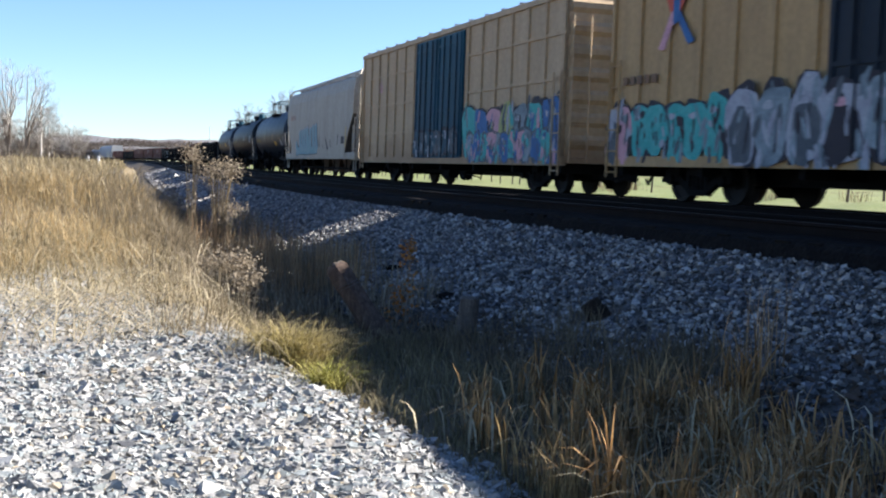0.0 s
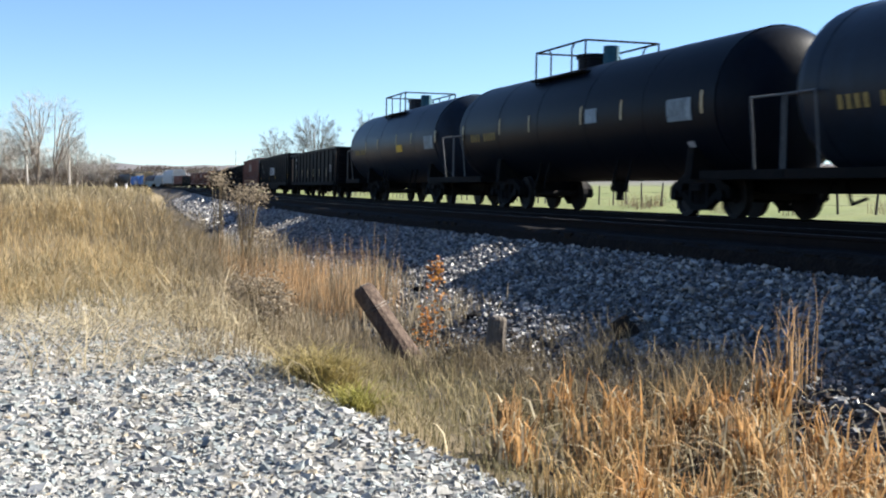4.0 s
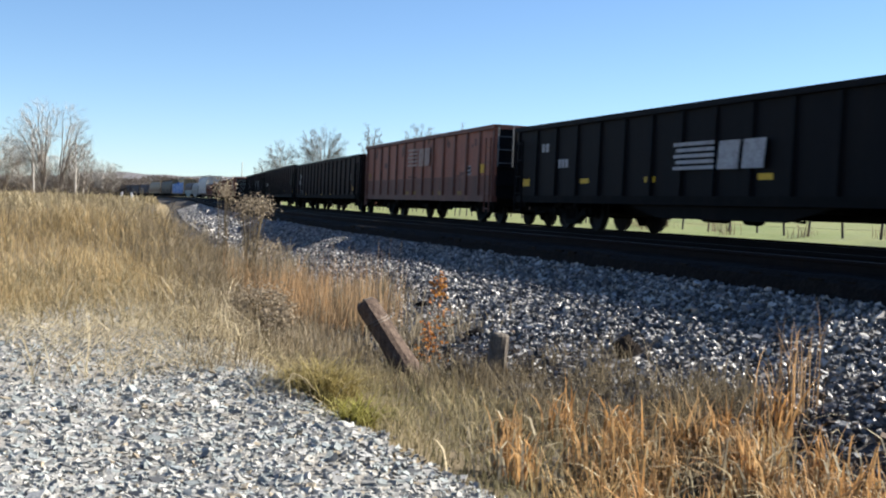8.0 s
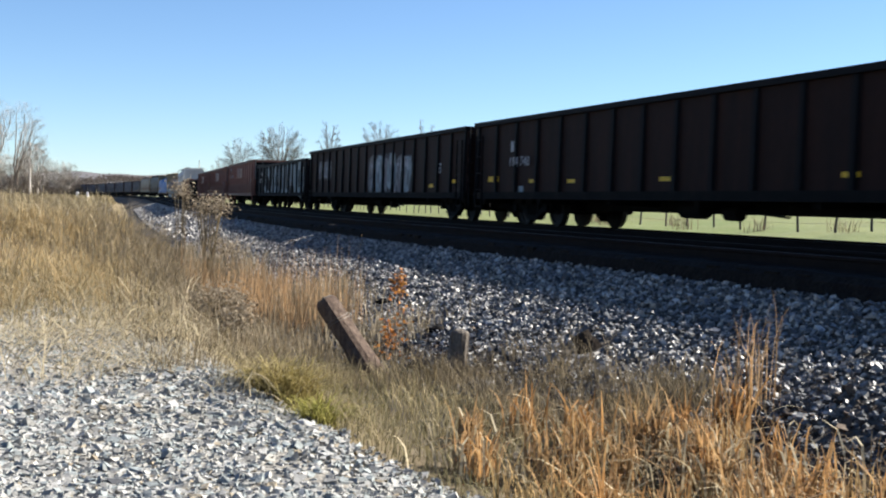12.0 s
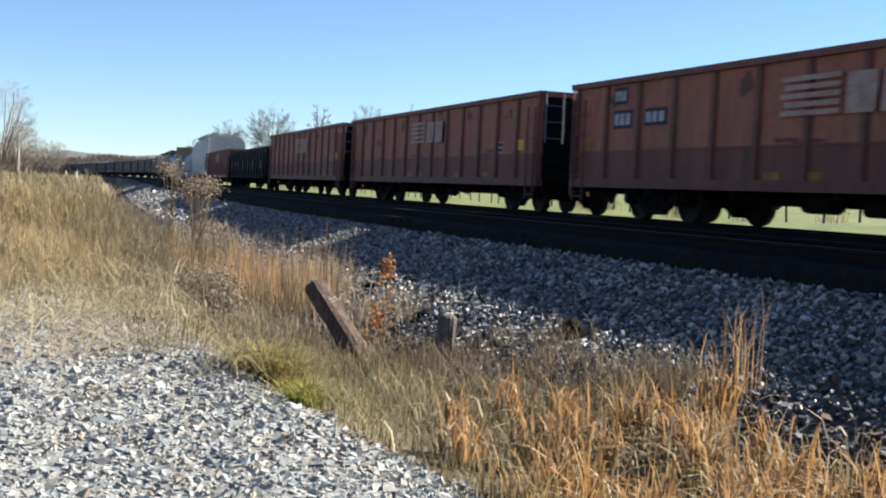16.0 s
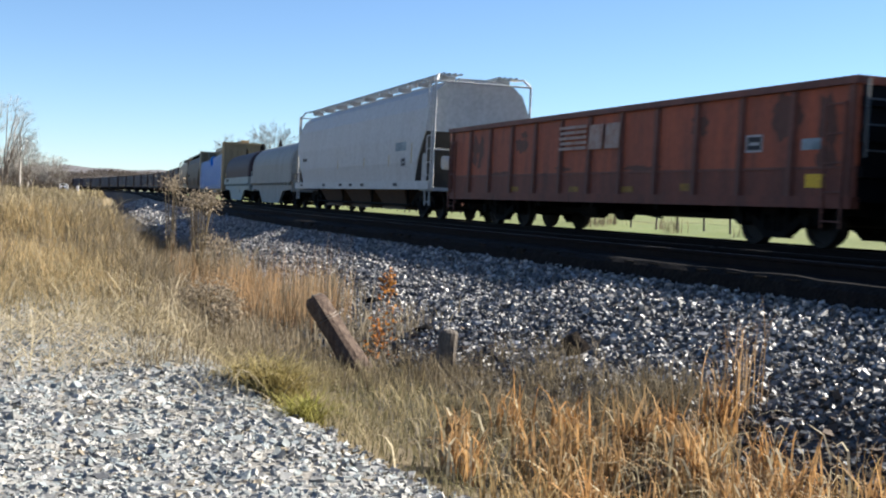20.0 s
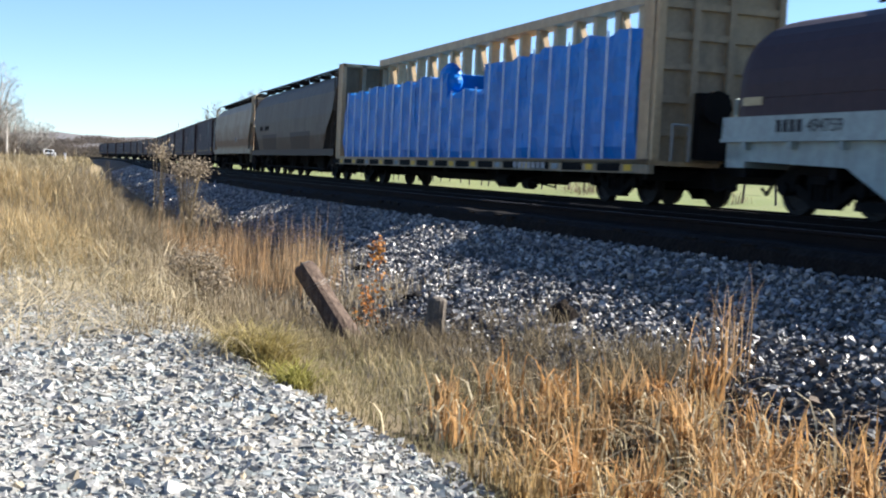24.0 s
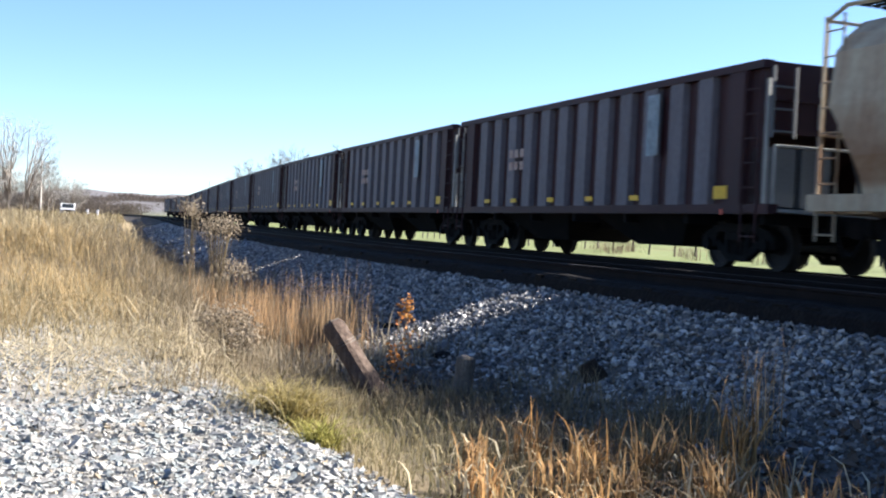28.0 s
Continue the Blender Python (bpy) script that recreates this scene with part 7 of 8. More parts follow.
# ---- posts, plants and small things beside the line ----
M_OLDWOOD = surface("weathered_post_wood", (0.062, 0.040, 0.029), (0.15, 0.108, 0.082), mix=0.40, scale=2.2, stretch=(9, 9, 0.8), fine_scale=30, fine_amt=0.3, rough=0.85, bump=0.7, bump_scale=22)
M_ROT = surface("rotten_dark_wood", (0.022, 0.017, 0.014), (0.04, 0.032, 0.026), mix=0.45, scale=3, stretch=(7, 7, 0.8), fine_scale=30, rough=0.95, bump=0.6, bump_scale=22, spec=0.05)
M_STUMP = surface("grey_post_wood", (0.075, 0.062, 0.052), (0.15, 0.13, 0.11), mix=0.45, scale=3, stretch=(7, 7, 0.8), fine_scale=30, rough=0.9, bump=0.6, bump_scale=22)
M_BARK = surface("grey_bark", (0.20, 0.165, 0.13), (0.28, 0.24, 0.20), mix=0.45, scale=2, rough=0.9, bump=0.3)
M_DARKTWIG = surface("dark_winter_twigs", (0.13, 0.12, 0.11), (0.17, 0.155, 0.145), mix=0.45, scale=0.5, rough=0.9, bump=0, island=0.3)
M_TWIG = surface("pale_winter_twigs", (0.27, 0.25, 0.225), (0.34, 0.315, 0.285), mix=0.45, scale=0.5, rough=0.9, bump=0, island=0.3)
M_REDLEAF = grass_mat("orange_red_leaves", (0.55, 0.17, 0.05), (0.62, 0.30, 0.07), island=0.4)
M_FLUFF = grass_mat("tan_seed_fluff", (0.42, 0.34, 0.235), (0.29, 0.23, 0.16), island=0.4)
M_WOODS = surface("brown_winter_woods", (0.088, 0.074, 0.064), (0.105, 0.09, 0.076), mix=0.45, scale=0.06, rough=0.95, bump=0, island=0.10, spec=0.0, through_light=0.45)
M_POLE = surface("grey_pole_wood", (0.48, 0.45, 0.41), (0.38, 0.35, 0.31), mix=0.4, scale=3, rough=0.85, bump=0.3)
M_WHITEPAINT = surface("white_house_paint", (0.75, 0.75, 0.74), (0.62, 0.61, 0.6), mix=0.3, scale=1, rough=0.6, bump=0)
M_DARKGLASS = surface("dark_window_glass", (0.02, 0.025, 0.03), None, mix=0.3, rough=0.15, bump=0)
M_ROOF = surface("grey_shingle_roof", (0.16, 0.15, 0.145), (0.11, 0.10, 0.10), mix=0.4, scale=3, rough=0.9, bump=0.3)
M_WIRE = surface("rusty_wire", (0.12, 0.10, 0.085), None, mix=0.4, rough=0.6, metal=0.5, bump=0)


def spot(r, az):
    x, y = polar(r, az)
    s, u = line_coords(np.array([x]), np.array([y]))
    z = ground_z(np.array([x]), np.array([y]))
    if 4.25 < u[0] < 7.36:
        z = np.maximum(z, bed_z(u) + rise(s))
    return Vector((x, y, float(z[0])))


def wooden_post(name, label, base, top, r, sides=14, seed=1, mat=None, band=True, head=None):
    """A round old post with a rough sawn head."""
    rng = random.Random(seed)
    axis = Vector(top) - Vector(base)
    d = axis.normalized()
    a = d.cross(Vector((0, 1, 0))).normalized()
    b = d.cross(a)
    wob = [rng.uniform(0.9, 1.08) for _ in range(sides)]

    def ring(f):
        rr = r * (1.12 - 0.24 * f + 0.04 * math.sin(f * 9.0)) * (0.86 if f > 0.95 else 1.0)
        c = Vector(base) + axis * f
        return [c + (a * math.cos(6.2832 * i / sides) + b * math.sin(6.2832 * i / sides)) * rr * wob[i] * (1 + 0.03 * math.sin(i * 2.3 + f * 6)) for i in range(sides)]

    ob = thing(name, label, "post")
    s = Shape()
    s.sweep(ring, [-0.25, 0.0, 0.12, 0.24, 0.36, 0.48, 0.6, 0.72, 0.84, 0.93, 0.97])
    c = Vector(base) + axis
    n = len(s.v)
    part("trunk", s, mat or M_OLDWOOD, ob)
    cap = [Vector(base) + axis * 0.97 + (a * math.cos(6.2832 * i / sides) + b * math.sin(6.2832 * i / sides)) * r * 0.76 * wob[i] for i in range(sides)]
    top_ring = [Vector(base) + axis * (0.985 + 0.012 * math.sin(i * 1.9)) + (a * math.cos(6.2832 * i / sides) + b * math.sin(6.2832 * i / sides)) * r * 0.62 * wob[i] for i in range(sides)]
    part("sawn_head", Shape().sweep(lambda q: q, [cap, top_ring]), head or M_STUMP, ob)
    if band:
        w = Shape()
        for k, f in ((0, 0.70), (1, 0.73)):
            pts = ring(f + 0.0)
            cc = Vector(base) + axis * f
            pts = [cc + (p - cc) * 1.05 + d * 0.01 * math.sin(i) for i, p in enumerate(pts)]
            w.pipe(pts + pts[:1], 0.006, 5)
        part("wire_wrap", w, M_WIRE, ob)
    return ob


base = spot(12.6, 2.6)
wooden_post("leaning_post", "weathered round wooden post leaning over the ditch", base - Vector((0, 0, 0.06)), (-12.9 * math.sin(radians(5.25)), 12.9 * math.cos(radians(5.25)), -0.36), 0.13, seed=3)
base = spot(12.4, -1.2)
wooden_post("post_stump", "short grey stump of an old post among stones", base, base + Vector((0.03, 0.0, 0.46)), 0.105, seed=5, mat=M_STUMP, band=False)
base = spot(12.0, -7.5)
wooden_post("post_stump", "dark broken stump among the stones", base, base + Vector((-0.10, 0.02, 0.15)), 0.11, seed=8, mat=M_ROT, band=False, head=M_ROT)


def lump(name, label, at, size, mat, seed, category="stone"):
    """One larger, uneven stone."""
    rng = np.random.default_rng(seed)
    bm = bmesh.new()
    bmesh.ops.create_icosphere(bm, subdivisions=2, radius=0.5)
    for v in bm.verts:
        v.co *= 1 + 0.25 * noise.noise(v.co * 2.3 + Vector((seed, 0, 0)))
        v.co = Vector((v.co.x * size[0], v.co.y * size[1], v.co.z * size[2]))
    me = bpy.data.meshes.new(name)
    bm.to_mesh(me)
    bm.free()
    me.materials.append(mat)
    ob = new(name, me)
    ob.location = at + Vector((0, 0, size[2] * 0.3))
    return tagged(ob, label, category)


lump("stone", "pale rounded stone at the edge of the gravel", spot(8.75, 6.1), (0.15, 0.12, 0.10), M_STONE_LIGHT, 2)
for k, (r, az) in enumerate(((15.6, 4.6), (17.5, 2.3), (14.6, -0.2), (13.0, 0.5))):
    lump("clod", "dark clod of fouled ballast on the slope", spot(r, az), (0.30, 0.2, 0.12), M_OILSHADE, 20 + k, "clod")


def leafy_stem(name, label, base, height, n_leaves, mat, seed, bunch=0.7):
    """A thin upright stem with twigs and small leaves, most of them near the top."""
    rng = random.Random(seed)
    ob = thing(name, label, "plant")
    st = Shape()
    pts = [Vector(base) + Vector((0.05 * math.sin(3 * f) * f, 0.02 * f, height * f)) for f in np.linspace(-0.04, 1, 8)]
    st.pipe(pts, 0.009, 5)
    lv = Shape()
    for i in range(n_leaves):
        f = bunch + (1 - bunch) * rng.random() if rng.random() < 0.62 else 0.15 + 0.6 * rng.random()
        p = Vector(base) + Vector((0.05 * math.sin(3 * f) * f, 0.02 * f, height * f))
        o = Vector((rng.gauss(0, 1), rng.gauss(0, 1), rng.gauss(0, 0.4))).normalized() * rng.uniform(0.02, 0.10 if f > bunch else 0.20)
        q = p + o
        if rng.random() < 0.35:
            st.rod(p, q, 0.003, 4)
        d = Vector((rng.gauss(0, 1), rng.gauss(0, 1), rng.gauss(-0.3, 0.6))).normalized()
        w = d.cross(Vector((rng.gauss(0, 1), rng.gauss(0, 1), rng.gauss(0, 1)))).normalized()
        l = rng.uniform(0.035, 0.07)
        lv.add([q, q + d * l * 0.5 + w * l * 0.3, q + d * l, q + d * l * 0.5 - w * l * 0.3], [(0, 1, 2, 3)])
    part("stem", st, M_BARK, ob)
    part("foliage", lv, mat, ob)["kind"] = "stuff"
    return ob


leafy_stem("red_sapling", "thin sapling with orange-red autumn leaves", spot(13.4, 1.75), 1.05, 150, M_REDLEAF, 4, 0.78)
leafy_stem("red_sapling", "low sapling with dull red leaves", spot(13.6, 2.2), 0.55, 90, M_REDLEAF, 6, 0.5)


def fluffy_weed(label, base, height, head, seed, stems=14):
    """A tall dead weed: a sheaf of stems with a broad fluffy head."""
    rng = random.Random(seed)
    ob = thing("tall_dead_weed", label, "plant")
    st, fl = Shape(), Shape()
    for i in range(stems):
        a, rad = rng.uniform(0, 6.283), head * rng.random() ** 0.5
        top = Vector(base) + Vector((math.cos(a) * rad, math.sin(a) * rad, height * rng.uniform(0.85, 1.0) - 0.25 * (rad / head) ** 2 * head))
        mid = Vector(base) + (top - Vector(base)) * 0.55 + Vector((0, 0, 0.12))
        root = Vector(base) + Vector((rng.gauss(0, 0.06), rng.gauss(0, 0.06), -0.03))
        st.pipe([root, mid, top], 0.006, 4)
        for j in range(48):
            o = Vector((rng.gauss(0, 0.085), rng.gauss(0, 0.085), rng.gauss(0, 0.075)))
            q = top + o
            d = Vector((rng.gauss(0, 1), rng.gauss(0, 1), rng.gauss(0, 1))).normalized()
            w = d.orthogonal().normalized()
            l = rng.uniform(0.02, 0.05)
            fl.add([q, q + d * l * 0.5 + w * l * 0.4, q + d * l, q + d * l * 0.5 - w * l * 0.4], [(0, 1, 2, 3)])
        for j in range(2):
            f = rng.uniform(0.25, 0.75)
            q = root + (mid - root) * min(1, f * 1.8) if f < 0.55 else mid + (top - mid) * (f - 0.55)
            d = Vector((rng.gauss(0, 1), rng.gauss(0, 1), rng.gauss(-0.4, 0.5))).normalized()
            w = d.orthogonal().normalized()
            l = rng.uniform(0.05, 0.11)
            fl.add([q, q + d * l * 0.5 + w * l * 0.15, q + d * l, q + d * l * 0.5 - w * l * 0.15], [(0, 1, 2, 3)])
    part("stem_sheaf", st, M_G_WEED, ob)["kind"] = "stuff"
    part("seed_fluff", fl, M_FLUFF, ob)["kind"] = "stuff"
    return ob


fluffy_weed("tall dead weed with a broad tan fluffy head", spot(22.0, 10.7), 1.82, 0.32, 1, 26)
fluffy_weed("tall dead weed with a tan fluffy head", spot(22.5, 12.0), 2.08, 0.16, 2, 11)
fluffy_weed("low dead weed with grey-tan heads", spot(21.0, 9.7), 1.10, 0.24, 3, 6)
fluffy_weed("low dead weed with grey-tan heads", spot(23.5, 10.3), 1.05, 0.36, 4, 8)
fluffy_weed("low bushy dead weed with grey-tan fluff at the ditch", spot(15.5, 10.1), 0.62, 0.30, 5, 22)
fluffy_weed("low bushy dead weed with grey-tan fluff at the ditch", spot(14.6, 9.2), 0.42, 0.22, 6, 12)


# ---- trees ----
def bare_tree(label, at, top, width, seed, fork=0.25, limbs=8, low=0.35, mat=None, stems=1, twig=0.03):
    """A leafless winter tree: limbs that fan out to a domed crown, each with branches and fine twigs. low: where the crown begins."""
    rng = random.Random(seed)
    ob = thing("bare_tree", label, "tree", "bare winter trees")
    wood, twigs = Shape(), Shape()
    R, zc, rz = width / 2, top * (1 + low) / 2, top * (1 - low) / 2

    def limb(pts, r0, r1, n=5):
        rings = []
        for i, q in enumerate(pts):
            d = (pts[min(i + 1, len(pts) - 1)] - pts[max(i - 1, 0)]).normalized()
            e = d.orthogonal().normalized()
            g = d.cross(e)
            r = r0 + (r1 - r0) * i / (len(pts) - 1)
            rings.append([q + (e * math.cos(6.2832 * k / n) + g * math.sin(6.2832 * k / n)) * r for k in range(n)])
        wood.sweep(lambda c: c, rings)

    def spike(p, q, r):
        d = (q - p).normalized()
        e = d.orthogonal().normalized()
        g = d.cross(e)
        k = len(twigs.v)
        twigs.v += [tuple(p + e * r), tuple(p - e * r * 0.5 + g * r * 0.87), tuple(p - e * r * 0.5 - g * r * 0.87), tuple(q)]
        twigs.f += [(k, k + 1, k + 3), (k + 1, k + 2, k + 3), (k + 2, k, k + 3)]

    def outward(p, spread):
        d = Vector((p.x / R, p.y / R, (p.z - zc) / rz * 0.8 + 0.25))
        t = Vector((rng.gauss(0, 1), rng.gauss(0, 1), rng.gauss(0, 0.8)))
        return (d.normalized() + t.normalized() * spread).normalized()

    def sprout(p, d, length, r, level):
        mid = p + d * length * 0.55
        q = mid + (d + Vector((rng.gauss(0, 0.25), rng.gauss(0, 0.25), rng.gauss(0.12, 0.2)))).normalized() * length * 0.5
        e2 = (q.x / R) ** 2 + (q.y / R) ** 2 + ((q.z - zc) / rz) ** 2
        if e2 > 1.12:
            q = mid + (q - mid) * 0.4
        spike(p, mid + (q - mid) * 0.2, r)
        spike(mid, q, r * 0.6)
        if level:
            for _ in range(5 if level > 1 else 4):
                f = rng.uniform(0.25, 1.0)
                s0 = p + (mid - p) * min(1, f * 1.8) if f < 0.55 else mid + (q - mid) * (f - 0.55) / 0.45
                sprout(s0, (d * 0.6 + outward(s0, 1.0)).normalized(), length * rng.uniform(0.45, 0.68), r * 0.75, level - 1)

    bases = [Vector((rng.gauss(0, 0.25), rng.gauss(0, 0.25), -0.3)) * (1 if stems > 1 else 0) - Vector((0, 0, 0.2)) for _ in range(stems)]
    forks = []
    for i, c in enumerate(bases):
        lean = Vector((math.cos(i * 2.4), math.sin(i * 2.4), 0)) * (R * 0.28 if stems > 1 else 0)
        f = Vector((c.x, c.y, top * fork)) + lean
        limb([c, c + (f - c) * 0.5, f], top * 0.017 / stems ** 0.3, top * 0.012 / stems ** 0.3, 7)
        forks.append(f)
    for i in range(limbs):
        a0 = 2.39996 * i + rng.uniform(-0.25, 0.25)
        h = -0.2 + 1.2 * (i + 0.5) / limbs
        rad = R * math.sqrt(max(0.05, 1 - (0.92 * h) ** 2)) * rng.uniform(0.75, 1.0)
        tip = Vector((math.cos(a0) * rad, math.sin(a0) * rad, zc + rz * 0.9 * h))
        f = min(forks, key=lambda c: (c - tip).xy.length)
        ctrl = f + Vector(((tip - f).x * 0.32, (tip - f).y * 0.32, (tip - f).z * 0.62))
        pts = [f * (1 - q) ** 2 + ctrl * 2 * q * (1 - q) + tip * q * q for q in np.linspace(0, 1, 8)]
        pts = [pts[0]] + [q + Vector((rng.gauss(0, 1), rng.gauss(0, 1), rng.gauss(0, 0.6))) * R * 0.025 for q in pts[1:]]
        limb(pts, top * 0.0085, top * 0.003)
        for q in pts[3:]:
            for _ in range(3):
                sprout(q, outward(q, 0.95), R * rng.uniform(0.26, 0.46), twig, 2)
    part("trunk", wood, M_BARK, ob)
    part("crown", twigs, mat or M_TWIG, ob, "fine leafless twigs")["kind"] = "stuff"
    ob.matrix_basis = Matrix.Translation(at)
    return ob


# the pale stand beyond the meadow
for r, az, h, w, sd, st in ((195, 19.9, 14.3, 10.5, 1, 3), (205, 22.1, 10.2, 9.0, 3, 2), (212, 20.9, 8.0, 8.5, 4, 2), (190, 23.6, 11.5, 9.0, 5, 3), (215, 18.6, 8.6, 6.0, 6, 2), (218, 19.3, 6.2, 6.5, 16, 2), (190, 25.4, 12.5, 10.0, 17, 2), (245, 17.35, 6.7, 6.2, 18, 1)):
    bare_tree("leafless winter tree with pale fine twigs", spot(r, az), h, w, sd, fork=0.10 if st > 1 else 0.2, limbs=26, low=0.2, stems=st, twig=0.022)
# domed trees beyond the railway
for r, az, h, w, sd, lm in ((250, 9.35, 12.6, 6.6, 7, 16), (245, 7.45, 15.0, 9.6, 8, 24), (262, 6.55, 9.0, 6.0, 13, 10), (248, 5.12, 17.0, 4.8, 9, 13), (240, 2.75, 16.0, 7.6, 10, 18), (245, 0.6, 17.0, 5.0, 11, 10), (262, 10.1, 9.2, 5.0, 15, 10)):
    bare_tree("rounded leafless tree beyond the railway", spot(r, az), h, w, sd, fork=0.24, limbs=lm, low=0.30, mat=M_DARKTWIG)


def far_woods():
    """Brown leafless woods along the horizon, as many small clumps."""
    rng = np.random.default_rng(71)
    cx, cy, cz, cs = [], [], [], []
    for az, r, h, n in [(a, 400 + 30 * math.sin(a * 1.7), 4.6 + 0.7 * math.sin(a * 2.3) + 0.4 * math.sin(a * 7), 1300) for a in np.arange(14.6, 40, 0.28)] + \
                       [(a, 700 + 80 * math.sin(a), 3.5 + 1.0 * math.sin(a * 3.1), 500) for a in np.arange(-35, 42, 0.35)]:
        x, y = polar(r, az)
        z = float(ground_z(np.array([x]), np.array([y]))[0])
        k = r / 330.0
        cx += list(x + rng.normal(0, 3.0 * k, n)); cy += list(y + rng.normal(0, 3.0 * k, n))
        cz += list(z + h * rng.uniform(0, 1, n) ** 0.8 * rng.uniform(0.75, 1.05)); cs += list(rng.uniform(0.09, 0.26, n) * k)
    c, size = np.stack([cx, cy, cz], -1), np.array(cs)
    n = len(c)
    a = rng.normal(0, 1, (n, 3, 3)) * size[:, None, None] * 0.75
    a[:, :, 2] *= 1.3
    v = c[:, None, :] + a
    f = np.arange(3 * n).reshape(-1, 3)
    tagged(new("far_woods", big_mesh("far_woods", v.reshape(-1, 3), f, M_WOODS)), "brown leafless woods along the horizon", "woods", kind="stuff")


far_woods()


# ---- poles, fence, house, pickup ----
def utility_pole(at, h, arm=True, lean=0.0):
    ob = thing("utility_pole", "grey wooden utility pole beyond the meadow", "utility pole", "utility poles", at=Matrix.Translation(at) @ pose(0, 0, 0, 0, lean, 0))
    part("pole", Shape().sweep(lambda q: [(q[1] * math.cos(6.2832 * i / 8), q[1] * math.sin(6.2832 * i / 8), q[0]) for i in range(8)], [(-0.5, 0.19), (h * 0.5, 0.16), (h, 0.12)]), M_POLE, ob)
    if arm:
        part("crossarm", Shape().box(-1.1, 1.1, -0.06, 0.06, h - 0.75, h - 0.62), M_POLE, ob)
        for x in (-0.95, -0.4, 0.4, 0.95):
            part("insulator", Shape().rod((x, 0, h - 0.62), (x, 0, h - 0.42), 0.05, 6), M_STEEL, ob)


utility_pole(spot(205, 20.5), 10.4, arm=False, lean=-2.4)
utility_pole(spot(200, 18.7), 8.9, arm=False, lean=-0.6)
utility_pole(spot(215, 18.36), 6.2, arm=False)
utility_pole(spot(420, 11.2), 13.0, arm=False)


def fence():
    rng = random.Random(9)
    ob = tagged(new("pasture_fence"), "wire fence on thin dark posts along the pasture", "fence")
    post = Shape().sweep(lambda q: [(q[1] * math.cos(6.2832 * i / 7), q[1] * math.sin(6.2832 * i / 7), q[0]) for i in range(7)], [(-0.4, 0.055), (0.6, 0.05), (1.2, 0.045)]).mesh("fence_post", M_STUMP)
    tops = []
    for s in np.arange(8, 190, 2.35):
        x, y, h = along(s + rng.uniform(-0.3, 0.3), 29.5 + rng.uniform(-0.1, 0.1))
        z = float(ground_z(np.array([float(x)]), np.array([float(y)]))[0])
        part("fence_post", post, None, ob, at=pose(float(x), float(y), z, rng.uniform(-5, 5), rng.uniform(-5, 5), 0))
        tops.append(Vector((float(x), float(y), z)))
    for k in (0.35, 0.7, 1.05):
        part("fence_wire", Shape().pipe([p + Vector((0, 0, k)) for p in tops], 0.006, 4), M_WIRE, ob)


fence()


def pasture_weeds():
    rng = np.random.default_rng(81)
    p = sample_su(6000, 4, 90, 16.2, 19.5, rng)
    n = len(p)
    blades("pasture_edge_weeds", p, rng.uniform(0.2, 0.7, n), rng.uniform(0.012, 0.03, n), rng.uniform(0.1, 0.5, n), rng.uniform(0, 0.5, n), M_G_STRAW, "dry weeds along the edge of the pasture", 82)
    c = sample_su(26, 6, 60, 27, 31, rng)
    p = clump_points(c, 45, 0.35, rng)
    n = len(p)
    blades("pasture_brush", p, rng.uniform(0.3, 0.95, n), rng.uniform(0.012, 0.03, n), rng.uniform(0.1, 0.5, n), rng.uniform(0, 0.5, n), M_G_WEED, "dark dead brush along the pasture fence", 83)


pasture_weeds()


def small_house(at, turn):
    ob = thing("farmhouse", "small white farmhouse with a grey gable roof", "house", at=Matrix.Translation(at) @ pose(0, 0, 0, 0, 0, turn))
    part("wall", Shape().box(-3.2, 3.2, -2.5, 2.5, -0.4, 2.6).prism_x([(-2.5, 2.6), (2.5, 2.6), (0, 4.1)], -3.2, 3.2), M_WHITEPAINT, ob)
    r = Shape()
    for k in (-1, 1):
        r.hull8([(-3.5, 0, 4.15), (3.5, 0, 4.15), (-3.5, k * 2.9, 2.42), (3.5, k * 2.9, 2.42), (-3.5, 0, 4.32), (3.5, 0, 4.32), (-3.5, k * 2.9, 2.58), (3.5, k * 2.9, 2.58)])
    part("roof", r, M_ROOF, ob)
    for x in (-1.8, 1.8):
        part("window", Shape().box(x - 0.4, x + 0.4, -2.53, -2.49, 0.9, 2.0), M_DARKGLASS, ob)
    part("door", Shape().box(-0.45, 0.45, -2.54, -2.49, -0.1, 1.95), M_ROOF, ob)


small_house(spot(420, 20.87), 115)


def marker_post(at):
    ob = thing("marker_post", "short white marker post by the road", "marker post", "white road markers", at=Matrix.Translation(at))
    part("post", Shape().box(-0.1, 0.1, -0.05, 0.05, -0.2, 1.05), M_WHITEPAINT, ob)


for az in (16.65, 16.2):
    marker_post(spot(120, az))


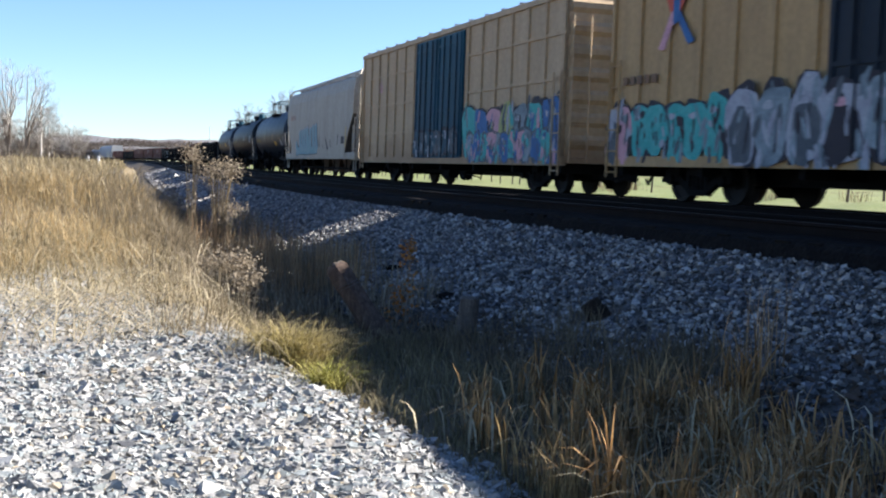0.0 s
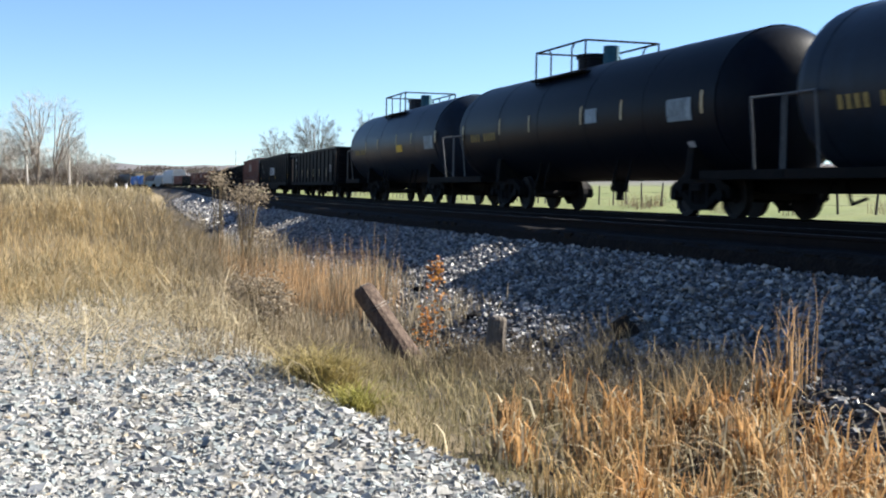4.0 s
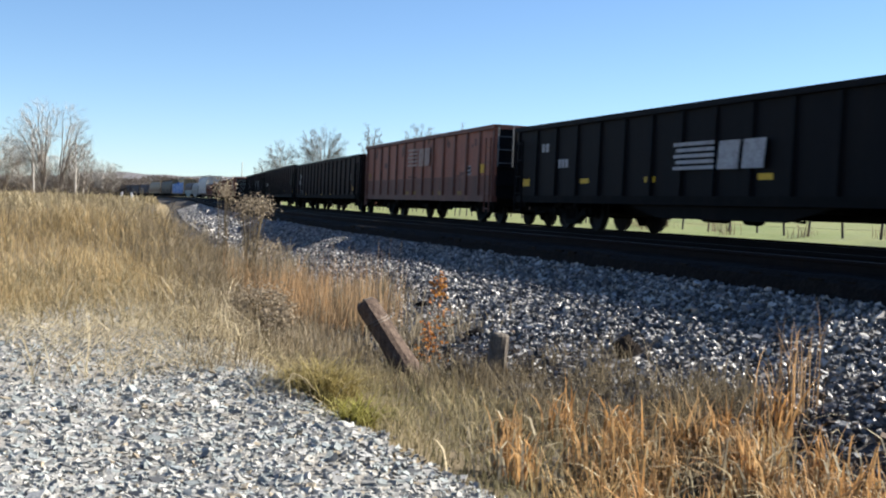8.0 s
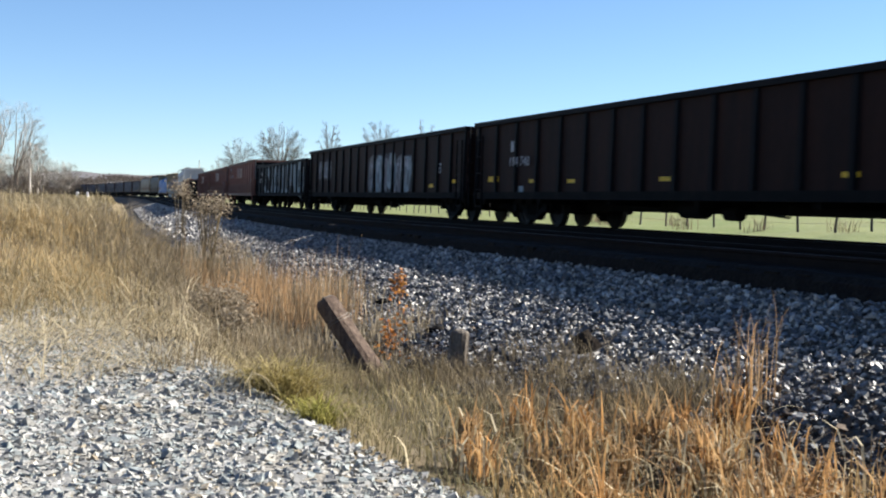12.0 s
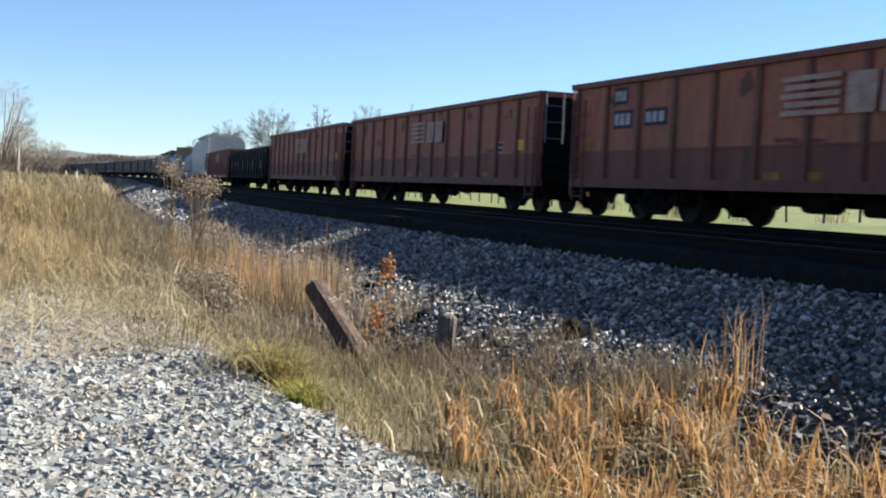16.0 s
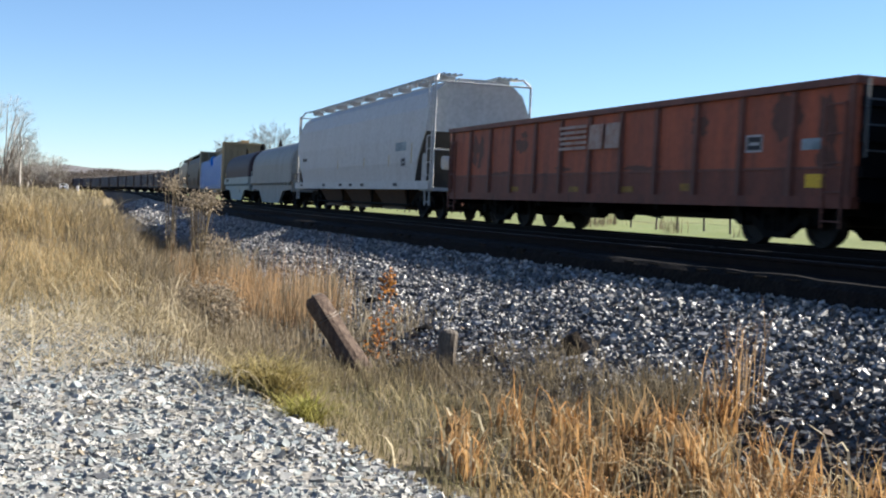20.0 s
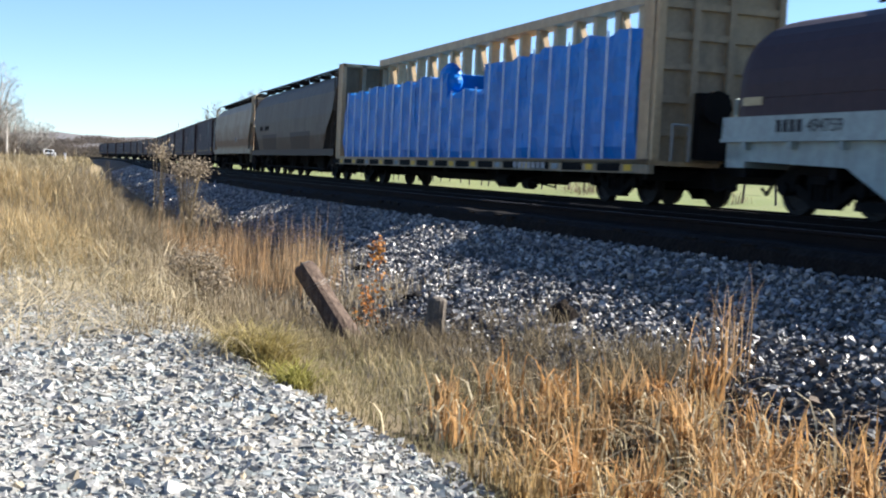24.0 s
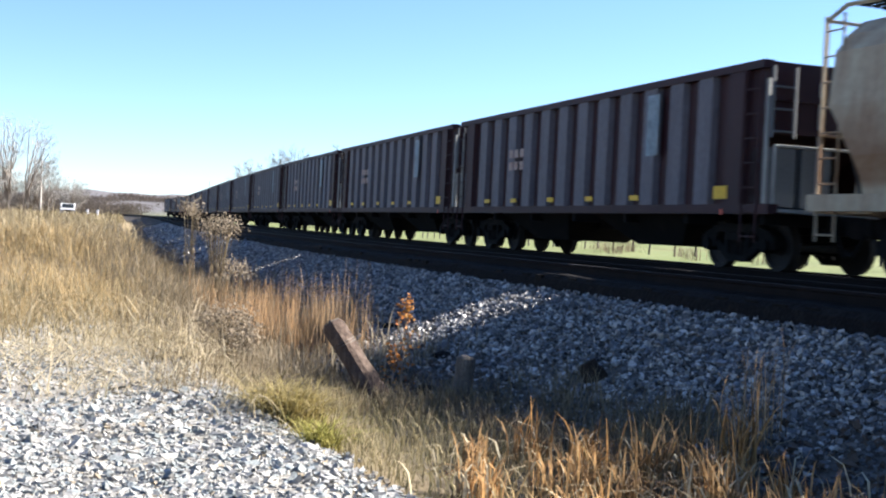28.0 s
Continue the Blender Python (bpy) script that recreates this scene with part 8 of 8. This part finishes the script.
def pickup():
    ob = thing("pickup_truck", "white pickup truck driving on the road beyond the meadow", "pickup truck")
    body = [(-2.7, 0.55), (2.6, 0.55), (2.75, 0.75), (2.7, 1.08), (1.5, 1.16), (1.45, 1.16), (0.75, 1.80), (-0.55, 1.82), (-0.85, 1.18), (-2.7, 1.15)]
    part("body", Shape().prism_y(body, -0.92, 0.92), M_WHITEPAINT, ob)
    part("windscreen", Shape().hull8([(1.40, -0.78, 1.22), (1.44, -0.78, 1.24), (1.40, 0.78, 1.22), (1.44, 0.78, 1.24), (0.82, -0.7, 1.74), (0.86, -0.7, 1.76), (0.82, 0.7, 1.74), (0.86, 0.7, 1.76)]), M_DARKGLASS, ob)
    for k in (-1, 1):
        part("side_window", Shape().box(-0.5, 0.7, *sorted((k * 0.922, k * 0.93)), 1.25, 1.7), M_DARKGLASS, ob)
        part("headlight", Shape().box(2.70, 2.76, *sorted((k * 0.6, k * 0.86)), 0.78, 0.95), M_STEEL, ob)
        for x in (-1.7, 1.75):
            w = part("wheel", Shape().rod((x, k * 0.72, 0.36), (x, k * 0.94, 0.36), 0.36, 14), M_BOARD, ob)
            part("rim", Shape().rod((x, k * 0.935, 0.36), (x, k * 0.95, 0.36), 0.2, 12), M_STEEL, w)
    part("grille", Shape().box(2.70, 2.765, -0.55, 0.55, 0.7, 0.98), M_BOARD, ob)
    part("bumper", Shape().box(2.62, 2.85, -0.9, 0.9, 0.42, 0.62), M_STEEL, ob)
    return ob


TRUCK = pickup()


def gone(t):
    """How far the train has run by t seconds."""
    q = t / 28.0
    return 14.704 * t + 50.82 * q ** 2 - 25.878 * q ** 3 + 5.882 * q ** 4


def wagon_pose(s_mid, half, t):
    s = s_mid - gone(t)
    a = half * 0.7
    x0, y0, _ = along(s - a, TRAIN_U)
    x1, y1, _ = along(s + a, TRAIN_U)
    z0, z1 = float(rise(s - a)), float(rise(s + a))
    yaw = math.degrees(math.atan2(float(y1 - y0), float(x1 - x0)))
    tilt = -math.degrees(math.atan2(z1 - z0, 2 * a))
    return pose(float(x0 + x1) / 2, float(y0 + y1) / 2, (z0 + z1) / 2, 0, tilt, yaw)


def motions():
    # the pickup comes down the road towards the meadow
    rows = []
    for t in range(0, 29, 2):
        r = 165 + 19.0 * (28 - t)
        az = 17.5 - 0.15 * (28 - t) if t > 24 else 16.9 - 0.02 * (24 - t)
        x, y = polar(r, az)
        g = float(ground_z(np.array([x]), np.array([y]))[0]) + 0.02
        rows.append((t, pose(x, y, g, 0, 0, -90 + 17)))
    walk(TRUCK, rows)
    for car, s_mid, half in WAGONS:
        walk(car, [(t / 2, wagon_pose(s_mid, half, t / 2)) for t in range(0, 57)])


motions()
